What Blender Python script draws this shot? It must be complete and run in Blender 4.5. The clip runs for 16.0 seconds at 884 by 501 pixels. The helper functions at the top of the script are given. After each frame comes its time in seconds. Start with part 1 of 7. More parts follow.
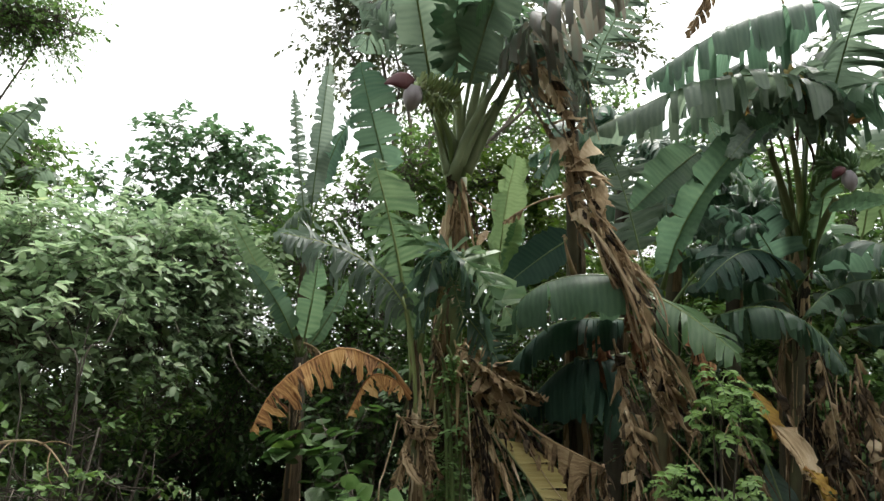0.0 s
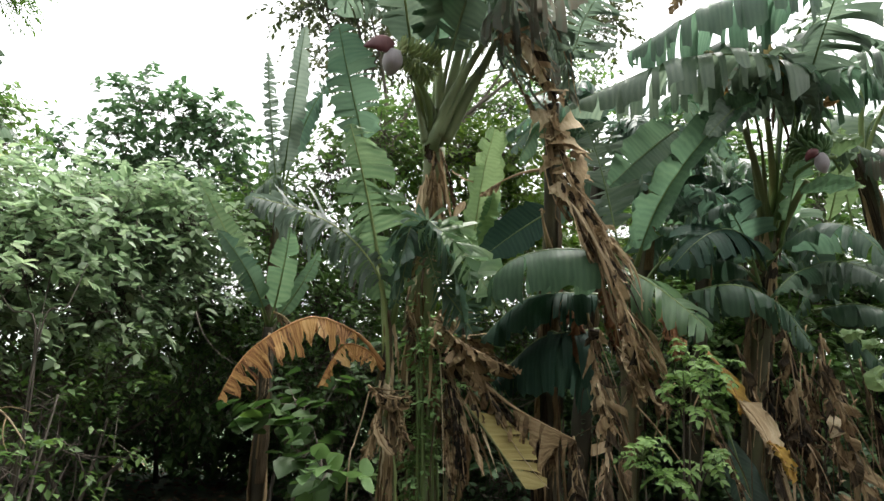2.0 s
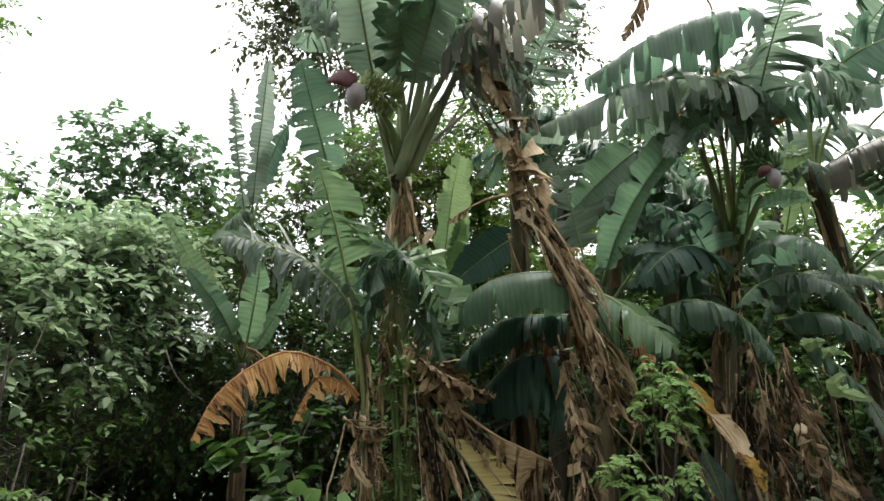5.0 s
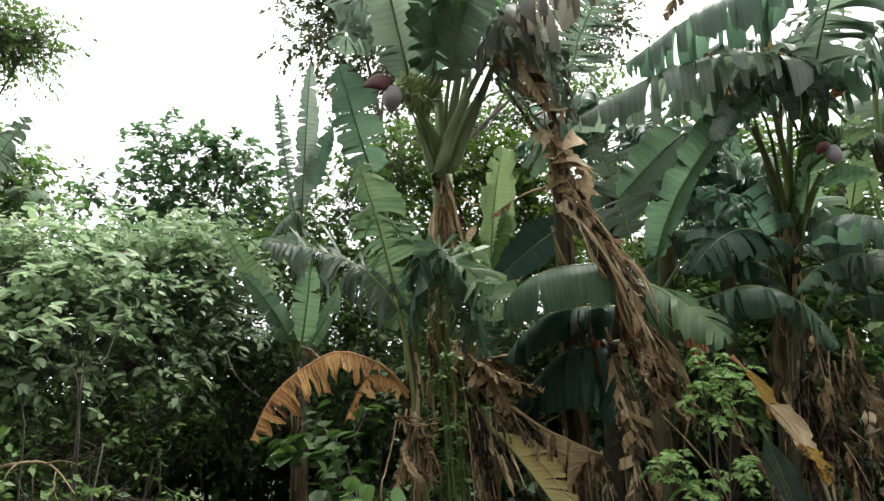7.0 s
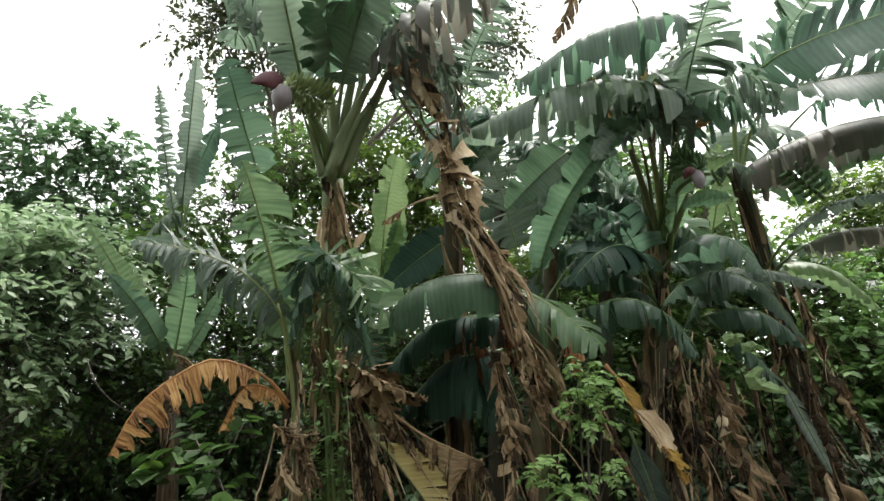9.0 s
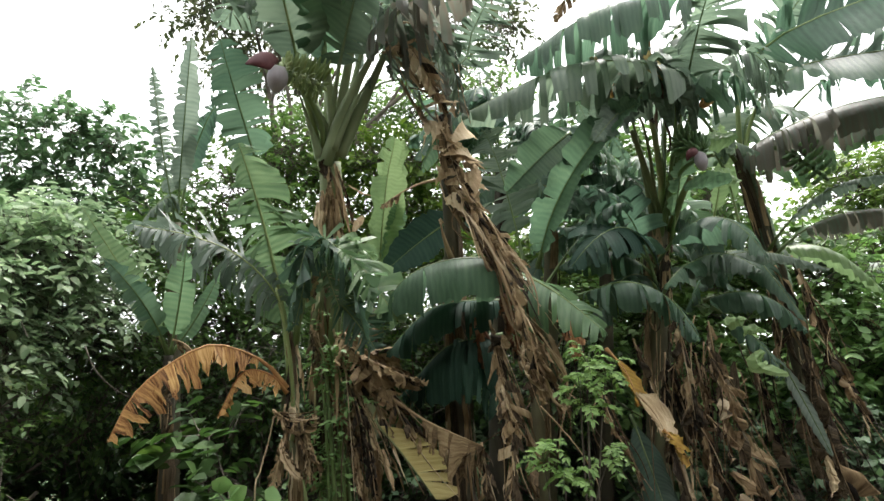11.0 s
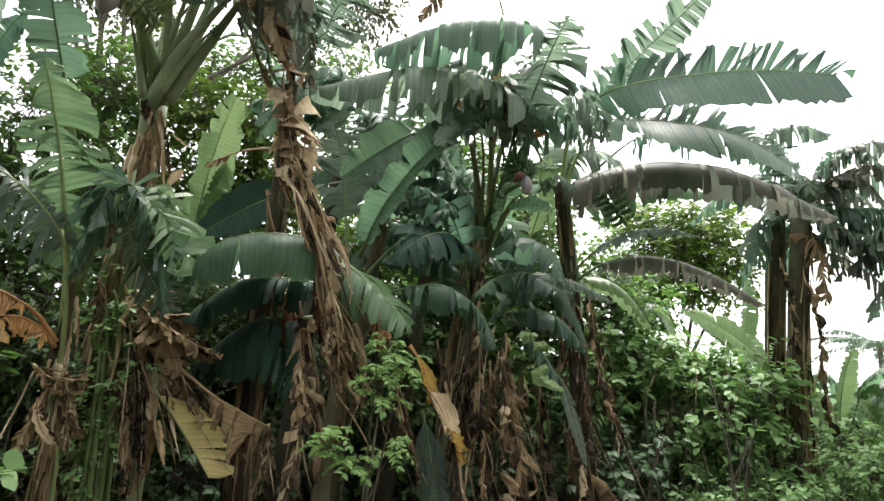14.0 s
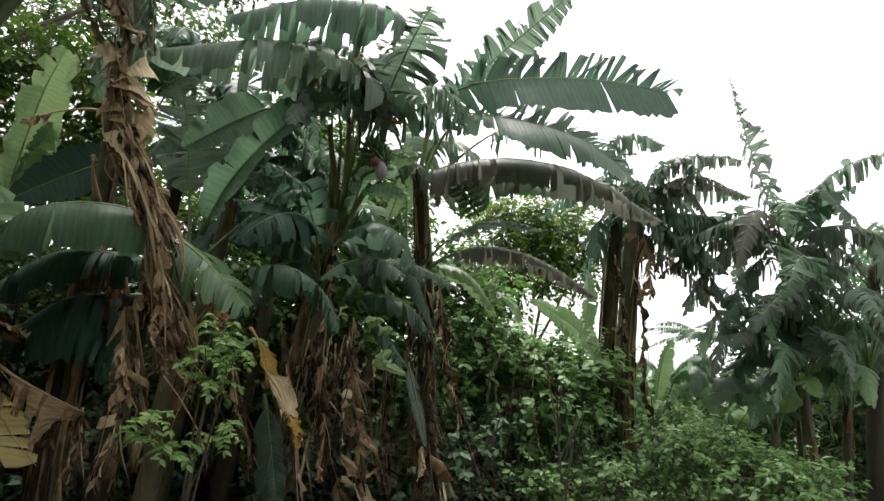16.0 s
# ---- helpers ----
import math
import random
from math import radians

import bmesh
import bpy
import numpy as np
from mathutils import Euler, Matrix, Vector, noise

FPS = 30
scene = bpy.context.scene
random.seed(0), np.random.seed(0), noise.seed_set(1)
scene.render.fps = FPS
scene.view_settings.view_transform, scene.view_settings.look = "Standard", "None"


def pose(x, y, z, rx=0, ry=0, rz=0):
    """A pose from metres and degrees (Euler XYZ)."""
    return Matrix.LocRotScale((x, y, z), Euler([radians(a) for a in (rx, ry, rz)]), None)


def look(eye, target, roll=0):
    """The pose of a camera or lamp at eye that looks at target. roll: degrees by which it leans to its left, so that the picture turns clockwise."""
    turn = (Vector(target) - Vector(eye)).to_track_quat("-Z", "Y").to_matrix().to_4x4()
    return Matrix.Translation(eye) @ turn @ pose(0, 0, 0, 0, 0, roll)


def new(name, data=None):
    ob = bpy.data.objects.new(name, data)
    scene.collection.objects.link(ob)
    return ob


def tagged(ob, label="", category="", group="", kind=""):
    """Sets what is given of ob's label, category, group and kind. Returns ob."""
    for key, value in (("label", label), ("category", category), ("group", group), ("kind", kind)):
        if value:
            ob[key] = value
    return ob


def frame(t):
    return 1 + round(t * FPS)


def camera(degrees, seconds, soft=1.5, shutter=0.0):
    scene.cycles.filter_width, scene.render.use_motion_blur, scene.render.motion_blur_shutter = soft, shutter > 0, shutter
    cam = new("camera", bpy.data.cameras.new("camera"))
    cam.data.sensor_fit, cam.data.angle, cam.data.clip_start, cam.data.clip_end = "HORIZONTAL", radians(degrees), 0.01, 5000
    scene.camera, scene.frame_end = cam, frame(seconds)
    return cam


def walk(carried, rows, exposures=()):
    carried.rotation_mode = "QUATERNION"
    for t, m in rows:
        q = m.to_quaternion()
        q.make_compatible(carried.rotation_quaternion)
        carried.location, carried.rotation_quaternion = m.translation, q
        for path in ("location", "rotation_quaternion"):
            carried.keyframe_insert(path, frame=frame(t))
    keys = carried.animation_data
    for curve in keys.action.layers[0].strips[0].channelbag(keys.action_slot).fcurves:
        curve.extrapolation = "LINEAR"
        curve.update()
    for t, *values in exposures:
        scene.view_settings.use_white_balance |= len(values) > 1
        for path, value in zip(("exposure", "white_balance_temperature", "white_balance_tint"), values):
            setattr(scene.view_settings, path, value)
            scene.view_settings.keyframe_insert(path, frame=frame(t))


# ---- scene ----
cam = camera(71.9, 16.0)
PATH = [
    (0, (-0.051, 0.428, 1.471), (-0.033, 2.367, 1.96), 0.9),
    (0.5, (-0.054, 0.421, 1.47), (-0.006, 2.364, 1.942), 2.1),
    (1, (-0.081, 0.465, 1.416), (0.004, 2.395, 1.932), 1.3),
    (1.5, (-0.062, 0.472, 1.449), (0.03, 2.419, 1.898), -0.3),
    (2, (-0.093, 0.504, 1.424), (0.027, 2.454, 1.85), 1.7),
    (2.5, (-0.058, 0.477, 1.433), (-0.126, 2.418, 1.912), 2.1),
    (3, (-0.042, 0.437, 1.421), (-0.034, 2.37, 1.933), 1.6),
    (3.5, (-0.042, 0.437, 1.417), (0.118, 2.366, 1.922), 1.1),
    (4, (-0.06, 0.458, 1.447), (0.19, 2.373, 1.969), 0.6),
    (4.2, (-0.064, 0.443, 1.448), (0.185, 2.361, 1.959), -0.4),
    (6.3, (-0.012, 0.438, 1.515), (0.116, 2.376, 1.993), -0.6),
    (6.5, (0.003, 0.409, 1.525), (0.105, 2.351, 1.992), -0.8),
    (7, (0.037, 0.386, 1.546), (0.049, 2.336, 1.991), -2.4),
    (7.5, (0.068, 0.384, 1.554), (0.087, 2.332, 2.006), -2.1),
    (8, (0.072, 0.389, 1.557), (0.213, 2.311, 2.09), -5.7),
    (8.5, (0.082, 0.412, 1.523), (0.405, 2.302, 2.092), -4.8),
    (9, (0.097, 0.416, 1.525), (0.445, 2.33, 1.99), -2.9),
    (9.2, (0.123, 0.455, 1.507), (0.513, 2.359, 1.978), -2.7),
    (11.3, (0.107, 0.457, 1.548), (0.443, 2.386, 1.955), -2.9),
    (11.5, (0.087, 0.449, 1.551), (0.419, 2.373, 1.986), -1.8),
    (12, (0.091, 0.442, 1.526), (0.368, 2.36, 2.021), 0.3),
    (12.5, (0.086, 0.42, 1.558), (0.391, 2.333, 2.055), 1.1),
    (13, (0.122, 0.413, 1.538), (0.568, 2.307, 1.998), 1.8),
    (13.5, (0.153, 0.428, 1.538), (0.829, 2.272, 1.916), 2.7),
    (14, (0.184, 0.442, 1.522), (1.045, 2.206, 1.908), 4.0),
    (14.5, (0.237, 0.421, 1.547), (1.228, 2.116, 1.925), 4.1),
    (15, (0.281, 0.405, 1.519), (1.355, 2.054, 1.877), 4.1),
    (15.5, (0.288, 0.399, 1.532), (1.401, 2.024, 1.882), 4.1),
    (16, (0.333, 0.322, 1.543), (1.546, 1.87, 1.907), 4.7),
]
walk(cam, [(t, look(eye, target, roll)) for t, eye, target, roll in PATH],
     [(0, 0.72), (2.5, 0.92), (4, 0.9), (7, 0.8), (8, 0.9), (9, 0.84), (11.5, 1.14), (12.5, 1.18), (13.5, 1.14), (14.5, 1.0), (15.5, 0.8), (16, 0.44)])

# ---- sky and light ----
world = bpy.data.worlds.new("world")
scene.world = world
world.use_nodes = True
wn, wl = world.node_tree.nodes, world.node_tree.links
sky = wn.new("ShaderNodeTexSky")
sky.sky_type, sky.sun_disc = "NISHITA", False
sky.sun_elevation, sky.sun_rotation = radians(66), radians(45)
sky.dust_density, sky.air_density, sky.ozone_density = 4.0, 1.0, 1.0
overcast = wn.new("ShaderNodeHueSaturation")
overcast.inputs["Saturation"].default_value = 0.12
wl.new(sky.outputs[0], overcast.inputs["Color"])
cloud = wn.new("ShaderNodeMix")
cloud.data_type = "RGBA"
cloud.inputs[0].default_value = 0.8
cloud.inputs["B"].default_value = (9.6, 9.8, 9.8, 1)
wl.new(overcast.outputs[0], cloud.inputs["A"])
wl.new(cloud.outputs["Result"], wn["Background"].inputs["Color"])
wn["Background"].inputs["Strength"].default_value = 0.165
sun = new("sun", bpy.data.lights.new("sun", "SUN"))
sun.data.energy, sun.data.angle, sun.data.color = 4.0, radians(28), (1.0, 0.97, 0.92)
sun.matrix_world = look((5, 5, 16), (0, 0, 0))


# ---- materials ----
def material(name):
    m = bpy.data.materials.new(name)
    m.use_nodes = True
    return m, m.node_tree.nodes, m.node_tree.links, m.node_tree.nodes["Principled BSDF"]


def ramp_node(n, stops):
    r = n.new("ShaderNodeValToRGB")
    while len(r.color_ramp.elements) < len(stops):
        r.color_ramp.elements.new(0.5)
    for e, (p, c) in zip(r.color_ramp.elements, stops):
        e.position, e.color = p, (*c, 1)
    return r


def noise_node(n, l, vec, scale, detail=4.0, rough=0.6):
    t = n.new("ShaderNodeTexNoise")
    t.inputs["Scale"].default_value, t.inputs["Detail"].default_value, t.inputs["Roughness"].default_value = scale, detail, rough
    if vec is not None:
        l.new(vec, t.inputs["Vector"])
    return t


def math_node(n, l, op, a, b):
    m = n.new("ShaderNodeMath")
    m.operation = op
    for s, v in zip(m.inputs, (a, b)):
        if isinstance(v, (int, float)):
            s.default_value = v
        else:
            l.new(v, s)
    return m.outputs[0]


def blade_material(name, stops, rough=0.4, through_light=0.45, gloss=0.5, veins=0.6, stretch=(9.0, 1.2), mottle=0.5, ribbed=0.16):
    """A leaf blade with cross veins and pleat shading striped into its tone: colours run from worn to fresh along
    stops.
    """
    m, n, l, p = material(name)
    uv = n.new("ShaderNodeTexCoord")
    mp = n.new("ShaderNodeMapping")
    mp.inputs["Scale"].default_value = (stretch[0], stretch[1], 1)
    l.new(uv.outputs["UV"], mp.inputs["Vector"])
    fine = noise_node(n, l, mp.outputs[0], 3.0, 5.0)
    broad = noise_node(n, l, uv.outputs["Object"], 2.3, 3.0)
    geo, obi = n.new("ShaderNodeNewGeometry"), n.new("ShaderNodeObjectInfo")
    isl = math_node(n, l, "MULTIPLY", geo.outputs["Random Per Island"], 0.2)
    obr = math_node(n, l, "MULTIPLY", obi.outputs["Random"], 0.25)
    mix = math_node(n, l, "ADD", math_node(n, l, "MULTIPLY", fine.outputs[0], mottle), math_node(n, l, "MULTIPLY", broad.outputs[0], 1.0 - mottle))
    mix = math_node(n, l, "ADD", mix, math_node(n, l, "SUBTRACT", math_node(n, l, "ADD", isl, obr), 0.22))
    wave = n.new("ShaderNodeTexWave")
    wave.inputs["Scale"].default_value, wave.inputs["Distortion"].default_value = 8.0, 2.5
    l.new(uv.outputs["UV"], wave.inputs["Vector"])
    # 4 cm stripes: paler veins, plus the light and dark of pleats painted in
    mix = math_node(n, l, "ADD", mix, math_node(n, l, "MULTIPLY", math_node(n, l, "SUBTRACT", wave.outputs[1], 0.5), 0.7 * ribbed))
    r = ramp_node(n, stops)
    l.new(mix, r.inputs[0])
    l.new(r.outputs[0], p.inputs["Base Color"])
    p.inputs["Roughness"].default_value = rough
    p.inputs["Specular IOR Level"].default_value = gloss
    h = math_node(n, l, "ADD", math_node(n, l, "MULTIPLY", wave.outputs[1], ribbed), fine.outputs[0])
    b = n.new("ShaderNodeBump")
    b.inputs["Strength"].default_value, b.inputs["Distance"].default_value = veins, 0.01
    l.new(h, b.inputs["Height"])
    l.new(b.outputs[0], p.inputs["Normal"])
    if through_light:
        tr, mx = n.new("ShaderNodeBsdfTranslucent"), n.new("ShaderNodeMixShader")
        hs = n.new("ShaderNodeHueSaturation")
        hs.inputs["Saturation"].default_value, hs.inputs["Value"].default_value = 0.85, 2.0
        l.new(r.outputs[0], hs.inputs["Color"])
        l.new(hs.outputs[0], tr.inputs["Color"])
        mx.inputs[0].default_value = through_light
        l.new(p.outputs[0], mx.inputs[1])
        l.new(tr.outputs[0], mx.inputs[2])
        l.new(mx.outputs[0], n["Material Output"].inputs[0])
    return m


def rough_material(name, stops, scale=6.0, along=(1, 1, 0.15), rough=0.8, bump=0.6, dist=0.02):
    """Bark, stems and soil: streaked colour with relief."""
    m, n, l, p = material(name)
    tc = n.new("ShaderNodeTexCoord")
    mp = n.new("ShaderNodeMapping")
    mp.inputs["Scale"].default_value = along
    l.new(tc.outputs["Object"], mp.inputs["Vector"])
    a = noise_node(n, l, mp.outputs[0], scale, 6.0, 0.65)
    c = noise_node(n, l, tc.outputs["Object"], scale * 0.35, 3.0)
    obi = n.new("ShaderNodeObjectInfo")
    v = math_node(n, l, "ADD", math_node(n, l, "MULTIPLY", a.outputs[0], 0.6), math_node(n, l, "MULTIPLY", c.outputs[0], 0.4))
    v = math_node(n, l, "ADD", v, math_node(n, l, "SUBTRACT", math_node(n, l, "MULTIPLY", obi.outputs["Random"], 0.2), 0.1))
    r = ramp_node(n, stops)
    l.new(v, r.inputs[0])
    l.new(r.outputs[0], p.inputs["Base Color"])
    p.inputs["Roughness"].default_value = rough
    b = n.new("ShaderNodeBump")
    b.inputs["Strength"].default_value, b.inputs["Distance"].default_value = bump, dist
    l.new(a.outputs[0], b.inputs["Height"])
    l.new(b.outputs[0], p.inputs["Normal"])
    return m


GREEN = blade_material("banana_green", [(0.25, (0.04788, 0.0984, 0.048)), (0.5, (0.07812, 0.1536, 0.072)), (0.75, (0.1236, 0.2136, 0.096))])
TEAL = blade_material("banana_dark_green", [(0.25, (0.029, 0.061, 0.038)), (0.5, (0.047, 0.099, 0.057)), (0.75, (0.074, 0.136, 0.075))], rough=0.42)
# dark green leaf with the deep shade low in the grove put into its colour
PAINTED_SHADE = blade_material("banana_green_painted_shade", [(0.25, (0.012, 0.034, 0.023)), (0.5, (0.02, 0.052, 0.034)), (0.75, (0.032, 0.072, 0.045))], rough=0.65, through_light=0.12, gloss=0.2)
JADE = blade_material("banana_jade_green", [(0.25, (0.036, 0.076, 0.041)), (0.5, (0.058, 0.118, 0.06)), (0.75, (0.09, 0.16, 0.078))], rough=0.55, gloss=0.35)
LIGHT = blade_material("banana_young_green", [(0.25, (0.1072, 0.186, 0.0672)), (0.5, (0.1512, 0.246, 0.0864)), (0.75, (0.2148, 0.318, 0.12))], through_light=0.25)
FRESH = blade_material("banana_fresh_green", [(0.25, (0.06, 0.12, 0.05)), (0.5, (0.1, 0.18, 0.075)), (0.75, (0.165, 0.255, 0.11))], through_light=0.36, ribbed=0.2)
RUST = blade_material("leaf_turned_rust", [(0.28, (0.05, 0.02, 0.012)), (0.45, (0.16, 0.065, 0.03)), (0.65, (0.3, 0.14, 0.06)), (0.8, (0.4, 0.24, 0.12))], rough=0.75, mottle=0.7, ribbed=0.0, gloss=0.25, through_light=0.25)
GREY = blade_material("banana_grey_green", [(0.25, (0.05175, 0.0782, 0.0529)), (0.5, (0.0805, 0.1242, 0.0782)), (0.75, (0.1323, 0.1817, 0.115))], rough=0.4, through_light=0.42)
SILVER = blade_material("banana_silvery_green", [(0.25, (0.064, 0.096, 0.068)), (0.5, (0.1, 0.14, 0.1)), (0.75, (0.16, 0.2, 0.152))], rough=0.35)
FADED = blade_material("banana_fading", [(0.3, (0.095, 0.082, 0.06)), (0.46, (0.092, 0.1, 0.075)), (0.62, (0.08, 0.115, 0.08))], rough=0.5, through_light=0.42)
ORANGE = blade_material("leaf_turned_orange", [(0.24, (0.05, 0.02, 0.01)), (0.34, (0.27, 0.13, 0.045)), (0.46, (0.5, 0.29, 0.1)), (0.64, (0.64, 0.46, 0.23))], rough=0.7, mottle=0.7, ribbed=0.0, stretch=(24.0, 1.6), gloss=0.25, through_light=0.25)
YELLOW = blade_material("leaf_turned_yellow", [(0.32, (0.1, 0.055, 0.025)), (0.45, (0.28, 0.16, 0.035)), (0.6, (0.4, 0.25, 0.04)), (0.8, (0.3, 0.23, 0.06))], rough=0.6, mottle=0.3, stretch=(24.0, 1.6), gloss=0.25, through_light=0.25)
TAN = blade_material("leaf_dried_tan", [(0.25, (0.22, 0.17, 0.055)), (0.5, (0.34, 0.275, 0.1)), (0.75, (0.42, 0.35, 0.15))], rough=0.7, mottle=0.3, stretch=(24.0, 1.6), gloss=0.25, through_light=0.15)
DRY = blade_material("leaf_dried_brown", [(0.3, (0.03, 0.019, 0.009)), (0.42, (0.13, 0.084, 0.041)), (0.54, (0.245, 0.168, 0.086)), (0.68, (0.39, 0.29, 0.165))], rough=0.75, through_light=0.12, stretch=(2.0, 14.0), veins=1.0, mottle=0.6, ribbed=0.0, gloss=0.3)
# dark brown dead leaf; low down its colour also stands for deep shade
DRYDARK = blade_material("leaf_dried_dark", [(0.36, (0.01, 0.007, 0.005)), (0.5, (0.045, 0.032, 0.02)), (0.66, (0.15, 0.11, 0.068))], rough=0.8, through_light=0.08, gloss=0.25, stretch=(3.0, 22.0), veins=1.0, mottle=0.8, ribbed=0.0)
PALE = blade_material("leaf_dried_pale", [(0.3, (0.12, 0.075, 0.038)), (0.42, (0.3, 0.205, 0.11)), (0.55, (0.47, 0.35, 0.21)), (0.68, (0.6, 0.485, 0.325))], rough=0.75, through_light=0.12, stretch=(2.0, 14.0), veins=1.0, mottle=0.6, ribbed=0.0, gloss=0.25)
RIB = rough_material("midrib_green", [(0.3, (0.0735, 0.12, 0.04)), (0.6, (0.137, 0.2, 0.068)), (0.8, (0.21, 0.27, 0.096))], 8, (1, 1, 0.3), 0.45, 0.2)
RIBLIGHT = rough_material("midrib_pale_green", [(0.3, (0.137, 0.19, 0.064)), (0.6, (0.221, 0.28, 0.104)), (0.8, (0.315, 0.36, 0.144))], 8, (1, 1, 0.3), 0.5, 0.2)
WAXY = rough_material("petiole_waxy", [(0.3, (0.15, 0.2, 0.105)), (0.6, (0.25, 0.305, 0.165)), (0.8, (0.36, 0.4, 0.24))], 7, (1, 1, 0.2), 0.5, 0.3)
RIBDRY = rough_material("midrib_dry", [(0.3, (0.17, 0.105, 0.05)), (0.55, (0.38, 0.27, 0.15)), (0.8, (0.52, 0.4, 0.26))], 9, (1, 1, 0.3), 0.75, 0.4)
RIBOLIVE = rough_material("midrib_olive", [(0.3, (0.09, 0.105, 0.04)), (0.6, (0.17, 0.185, 0.072)), (0.8, (0.25, 0.26, 0.11))], 9, (1, 1, 0.3), 0.6, 0.3)
RIBORANGE = rough_material("midrib_orange", [(0.3, (0.3, 0.13, 0.04)), (0.6, (0.42, 0.22, 0.08)), (0.8, (0.5, 0.3, 0.13))], 9, (1, 1, 0.3), 0.65, 0.3)
STEM = rough_material("pseudostem_skin", [(0.28, (0.06, 0.045, 0.025)), (0.42, (0.13, 0.12, 0.06)), (0.55, (0.17, 0.21, 0.1)), (0.75, (0.24, 0.27, 0.13))], 7, (1, 1, 0.12), 0.6, 0.5)
STEMDARK = rough_material("pseudostem_brown", [(0.25, (0.016, 0.014, 0.009)), (0.45, (0.05, 0.042, 0.026)), (0.6, (0.1, 0.092, 0.05)), (0.8, (0.13, 0.155, 0.065))], 7, (1, 1, 0.12), 0.75, 0.7)
BARK = rough_material("bark", [(0.3, (0.05, 0.042, 0.033)), (0.55, (0.12, 0.1, 0.08)), (0.78, (0.2, 0.18, 0.15))], 14, (1, 1, 0.3), 0.9, 0.6, 0.01)
def ground_material():
    m, n, l, p = material("soil_and_grass")
    tc = n.new("ShaderNodeTexCoord")
    a, b = noise_node(n, l, tc.outputs["Object"], 5.0, 6.0), noise_node(n, l, tc.outputs["Object"], 0.7, 3.0)
    soil = ramp_node(n, [(0.25, (0.016, 0.011, 0.007)), (0.5, (0.035, 0.025, 0.016)), (0.75, (0.07, 0.048, 0.032))])
    grass = ramp_node(n, [(0.25, (0.02, 0.04, 0.014)), (0.5, (0.04, 0.075, 0.025)), (0.75, (0.07, 0.11, 0.04))])
    l.new(a.outputs[0], soil.inputs[0])
    l.new(a.outputs[0], grass.inputs[0])
    ln = n.new("ShaderNodeVectorMath")
    ln.operation = "LENGTH"
    l.new(tc.outputs["Object"], ln.inputs[0])
    rg = n.new("ShaderNodeMapRange")
    rg.inputs["From Min"].default_value, rg.inputs["From Max"].default_value = 9.0, 12.0
    l.new(math_node(n, l, "ADD", ln.outputs["Value"], math_node(n, l, "MULTIPLY", b.outputs[0], 4.0)), rg.inputs["Value"])
    mx = n.new("ShaderNodeMix")
    mx.data_type = "RGBA"
    l.new(rg.outputs[0], mx.inputs[0])
    l.new(soil.outputs[0], mx.inputs["A"])
    l.new(grass.outputs[0], mx.inputs["B"])
    l.new(mx.outputs["Result"], p.inputs["Base Color"])
    p.inputs["Roughness"].default_value = 0.95
    bp = n.new("ShaderNodeBump")
    bp.inputs["Strength"].default_value, bp.inputs["Distance"].default_value = 0.9, 0.05
    l.new(a.outputs[0], bp.inputs["Height"])
    l.new(bp.outputs[0], p.inputs["Normal"])
    return m


SOIL = ground_material()


def foliage(name, dark, light, rough=0.5, through_light=0.3):
    """Small leaves of shrubs and trees, each tinted a little differently."""
    m, n, l, p = material(name)
    geo, obi, tc = n.new("ShaderNodeNewGeometry"), n.new("ShaderNodeObjectInfo"), n.new("ShaderNodeTexCoord")
    big = noise_node(n, l, tc.outputs["Object"], 1.6, 3.0)
    v = math_node(n, l, "ADD", math_node(n, l, "MULTIPLY", geo.outputs["Random Per Island"], 0.55), math_node(n, l, "MULTIPLY", big.outputs[0], 0.5))
    mid = tuple((a + b) / 2 for a, b in zip(dark, light))
    r = ramp_node(n, [(0.15, dark), (0.5, mid), (0.8, light), (1.0, (light[0] * 1.5, light[1] * 1.15, light[2] * 0.9))])
    l.new(v, r.inputs[0])
    l.new(r.outputs[0], p.inputs["Base Color"])
    p.inputs["Roughness"].default_value, p.inputs["Specular IOR Level"].default_value = rough, 0.35
    tr, mx = n.new("ShaderNodeBsdfTranslucent"), n.new("ShaderNodeMixShader")
    hs = n.new("ShaderNodeHueSaturation")
    hs.inputs["Value"].default_value, hs.inputs["Saturation"].default_value = 1.6, 1.15
    l.new(r.outputs[0], hs.inputs["Color"])
    l.new(hs.outputs[0], tr.inputs["Color"])
    mx.inputs[0].default_value = through_light
    l.new(p.outputs[0], mx.inputs[1])
    l.new(tr.outputs[0], mx.inputs[2])
    l.new(mx.outputs[0], n["Material Output"].inputs[0])
    return m


F_VINE = foliage("foliage_vine", (0.1265, 0.1932, 0.1092), (0.345, 0.4312, 0.2702), rough=0.42, through_light=0.42)
F_CROWN = foliage("foliage_open_tree", (0.05, 0.1, 0.05), (0.12, 0.19, 0.095))
F_TREE = foliage("foliage_tree", (0.05152, 0.105, 0.0336), (0.1397, 0.224, 0.0672))
F_HIGH = foliage("foliage_tall_tree", (0.0315, 0.045, 0.0224), (0.0893, 0.1, 0.048))
F_YOUNG = foliage("foliage_yellow_green", (0.04825, 0.09648, 0.02359), (0.1448, 0.2145, 0.04825), through_light=0.38)
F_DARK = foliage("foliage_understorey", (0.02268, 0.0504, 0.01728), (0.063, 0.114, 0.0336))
F_FERN = foliage("foliage_bright", (0.1248, 0.2236, 0.0676), (0.26, 0.3952, 0.1352))
F_WEED = foliage("foliage_weeds", (0.1256, 0.2248, 0.08596), (0.2645, 0.41, 0.1587))
F_LITTER = foliage("leaf_litter", (0.05, 0.03, 0.018), (0.2, 0.12, 0.07), rough=0.85, through_light=0.05)


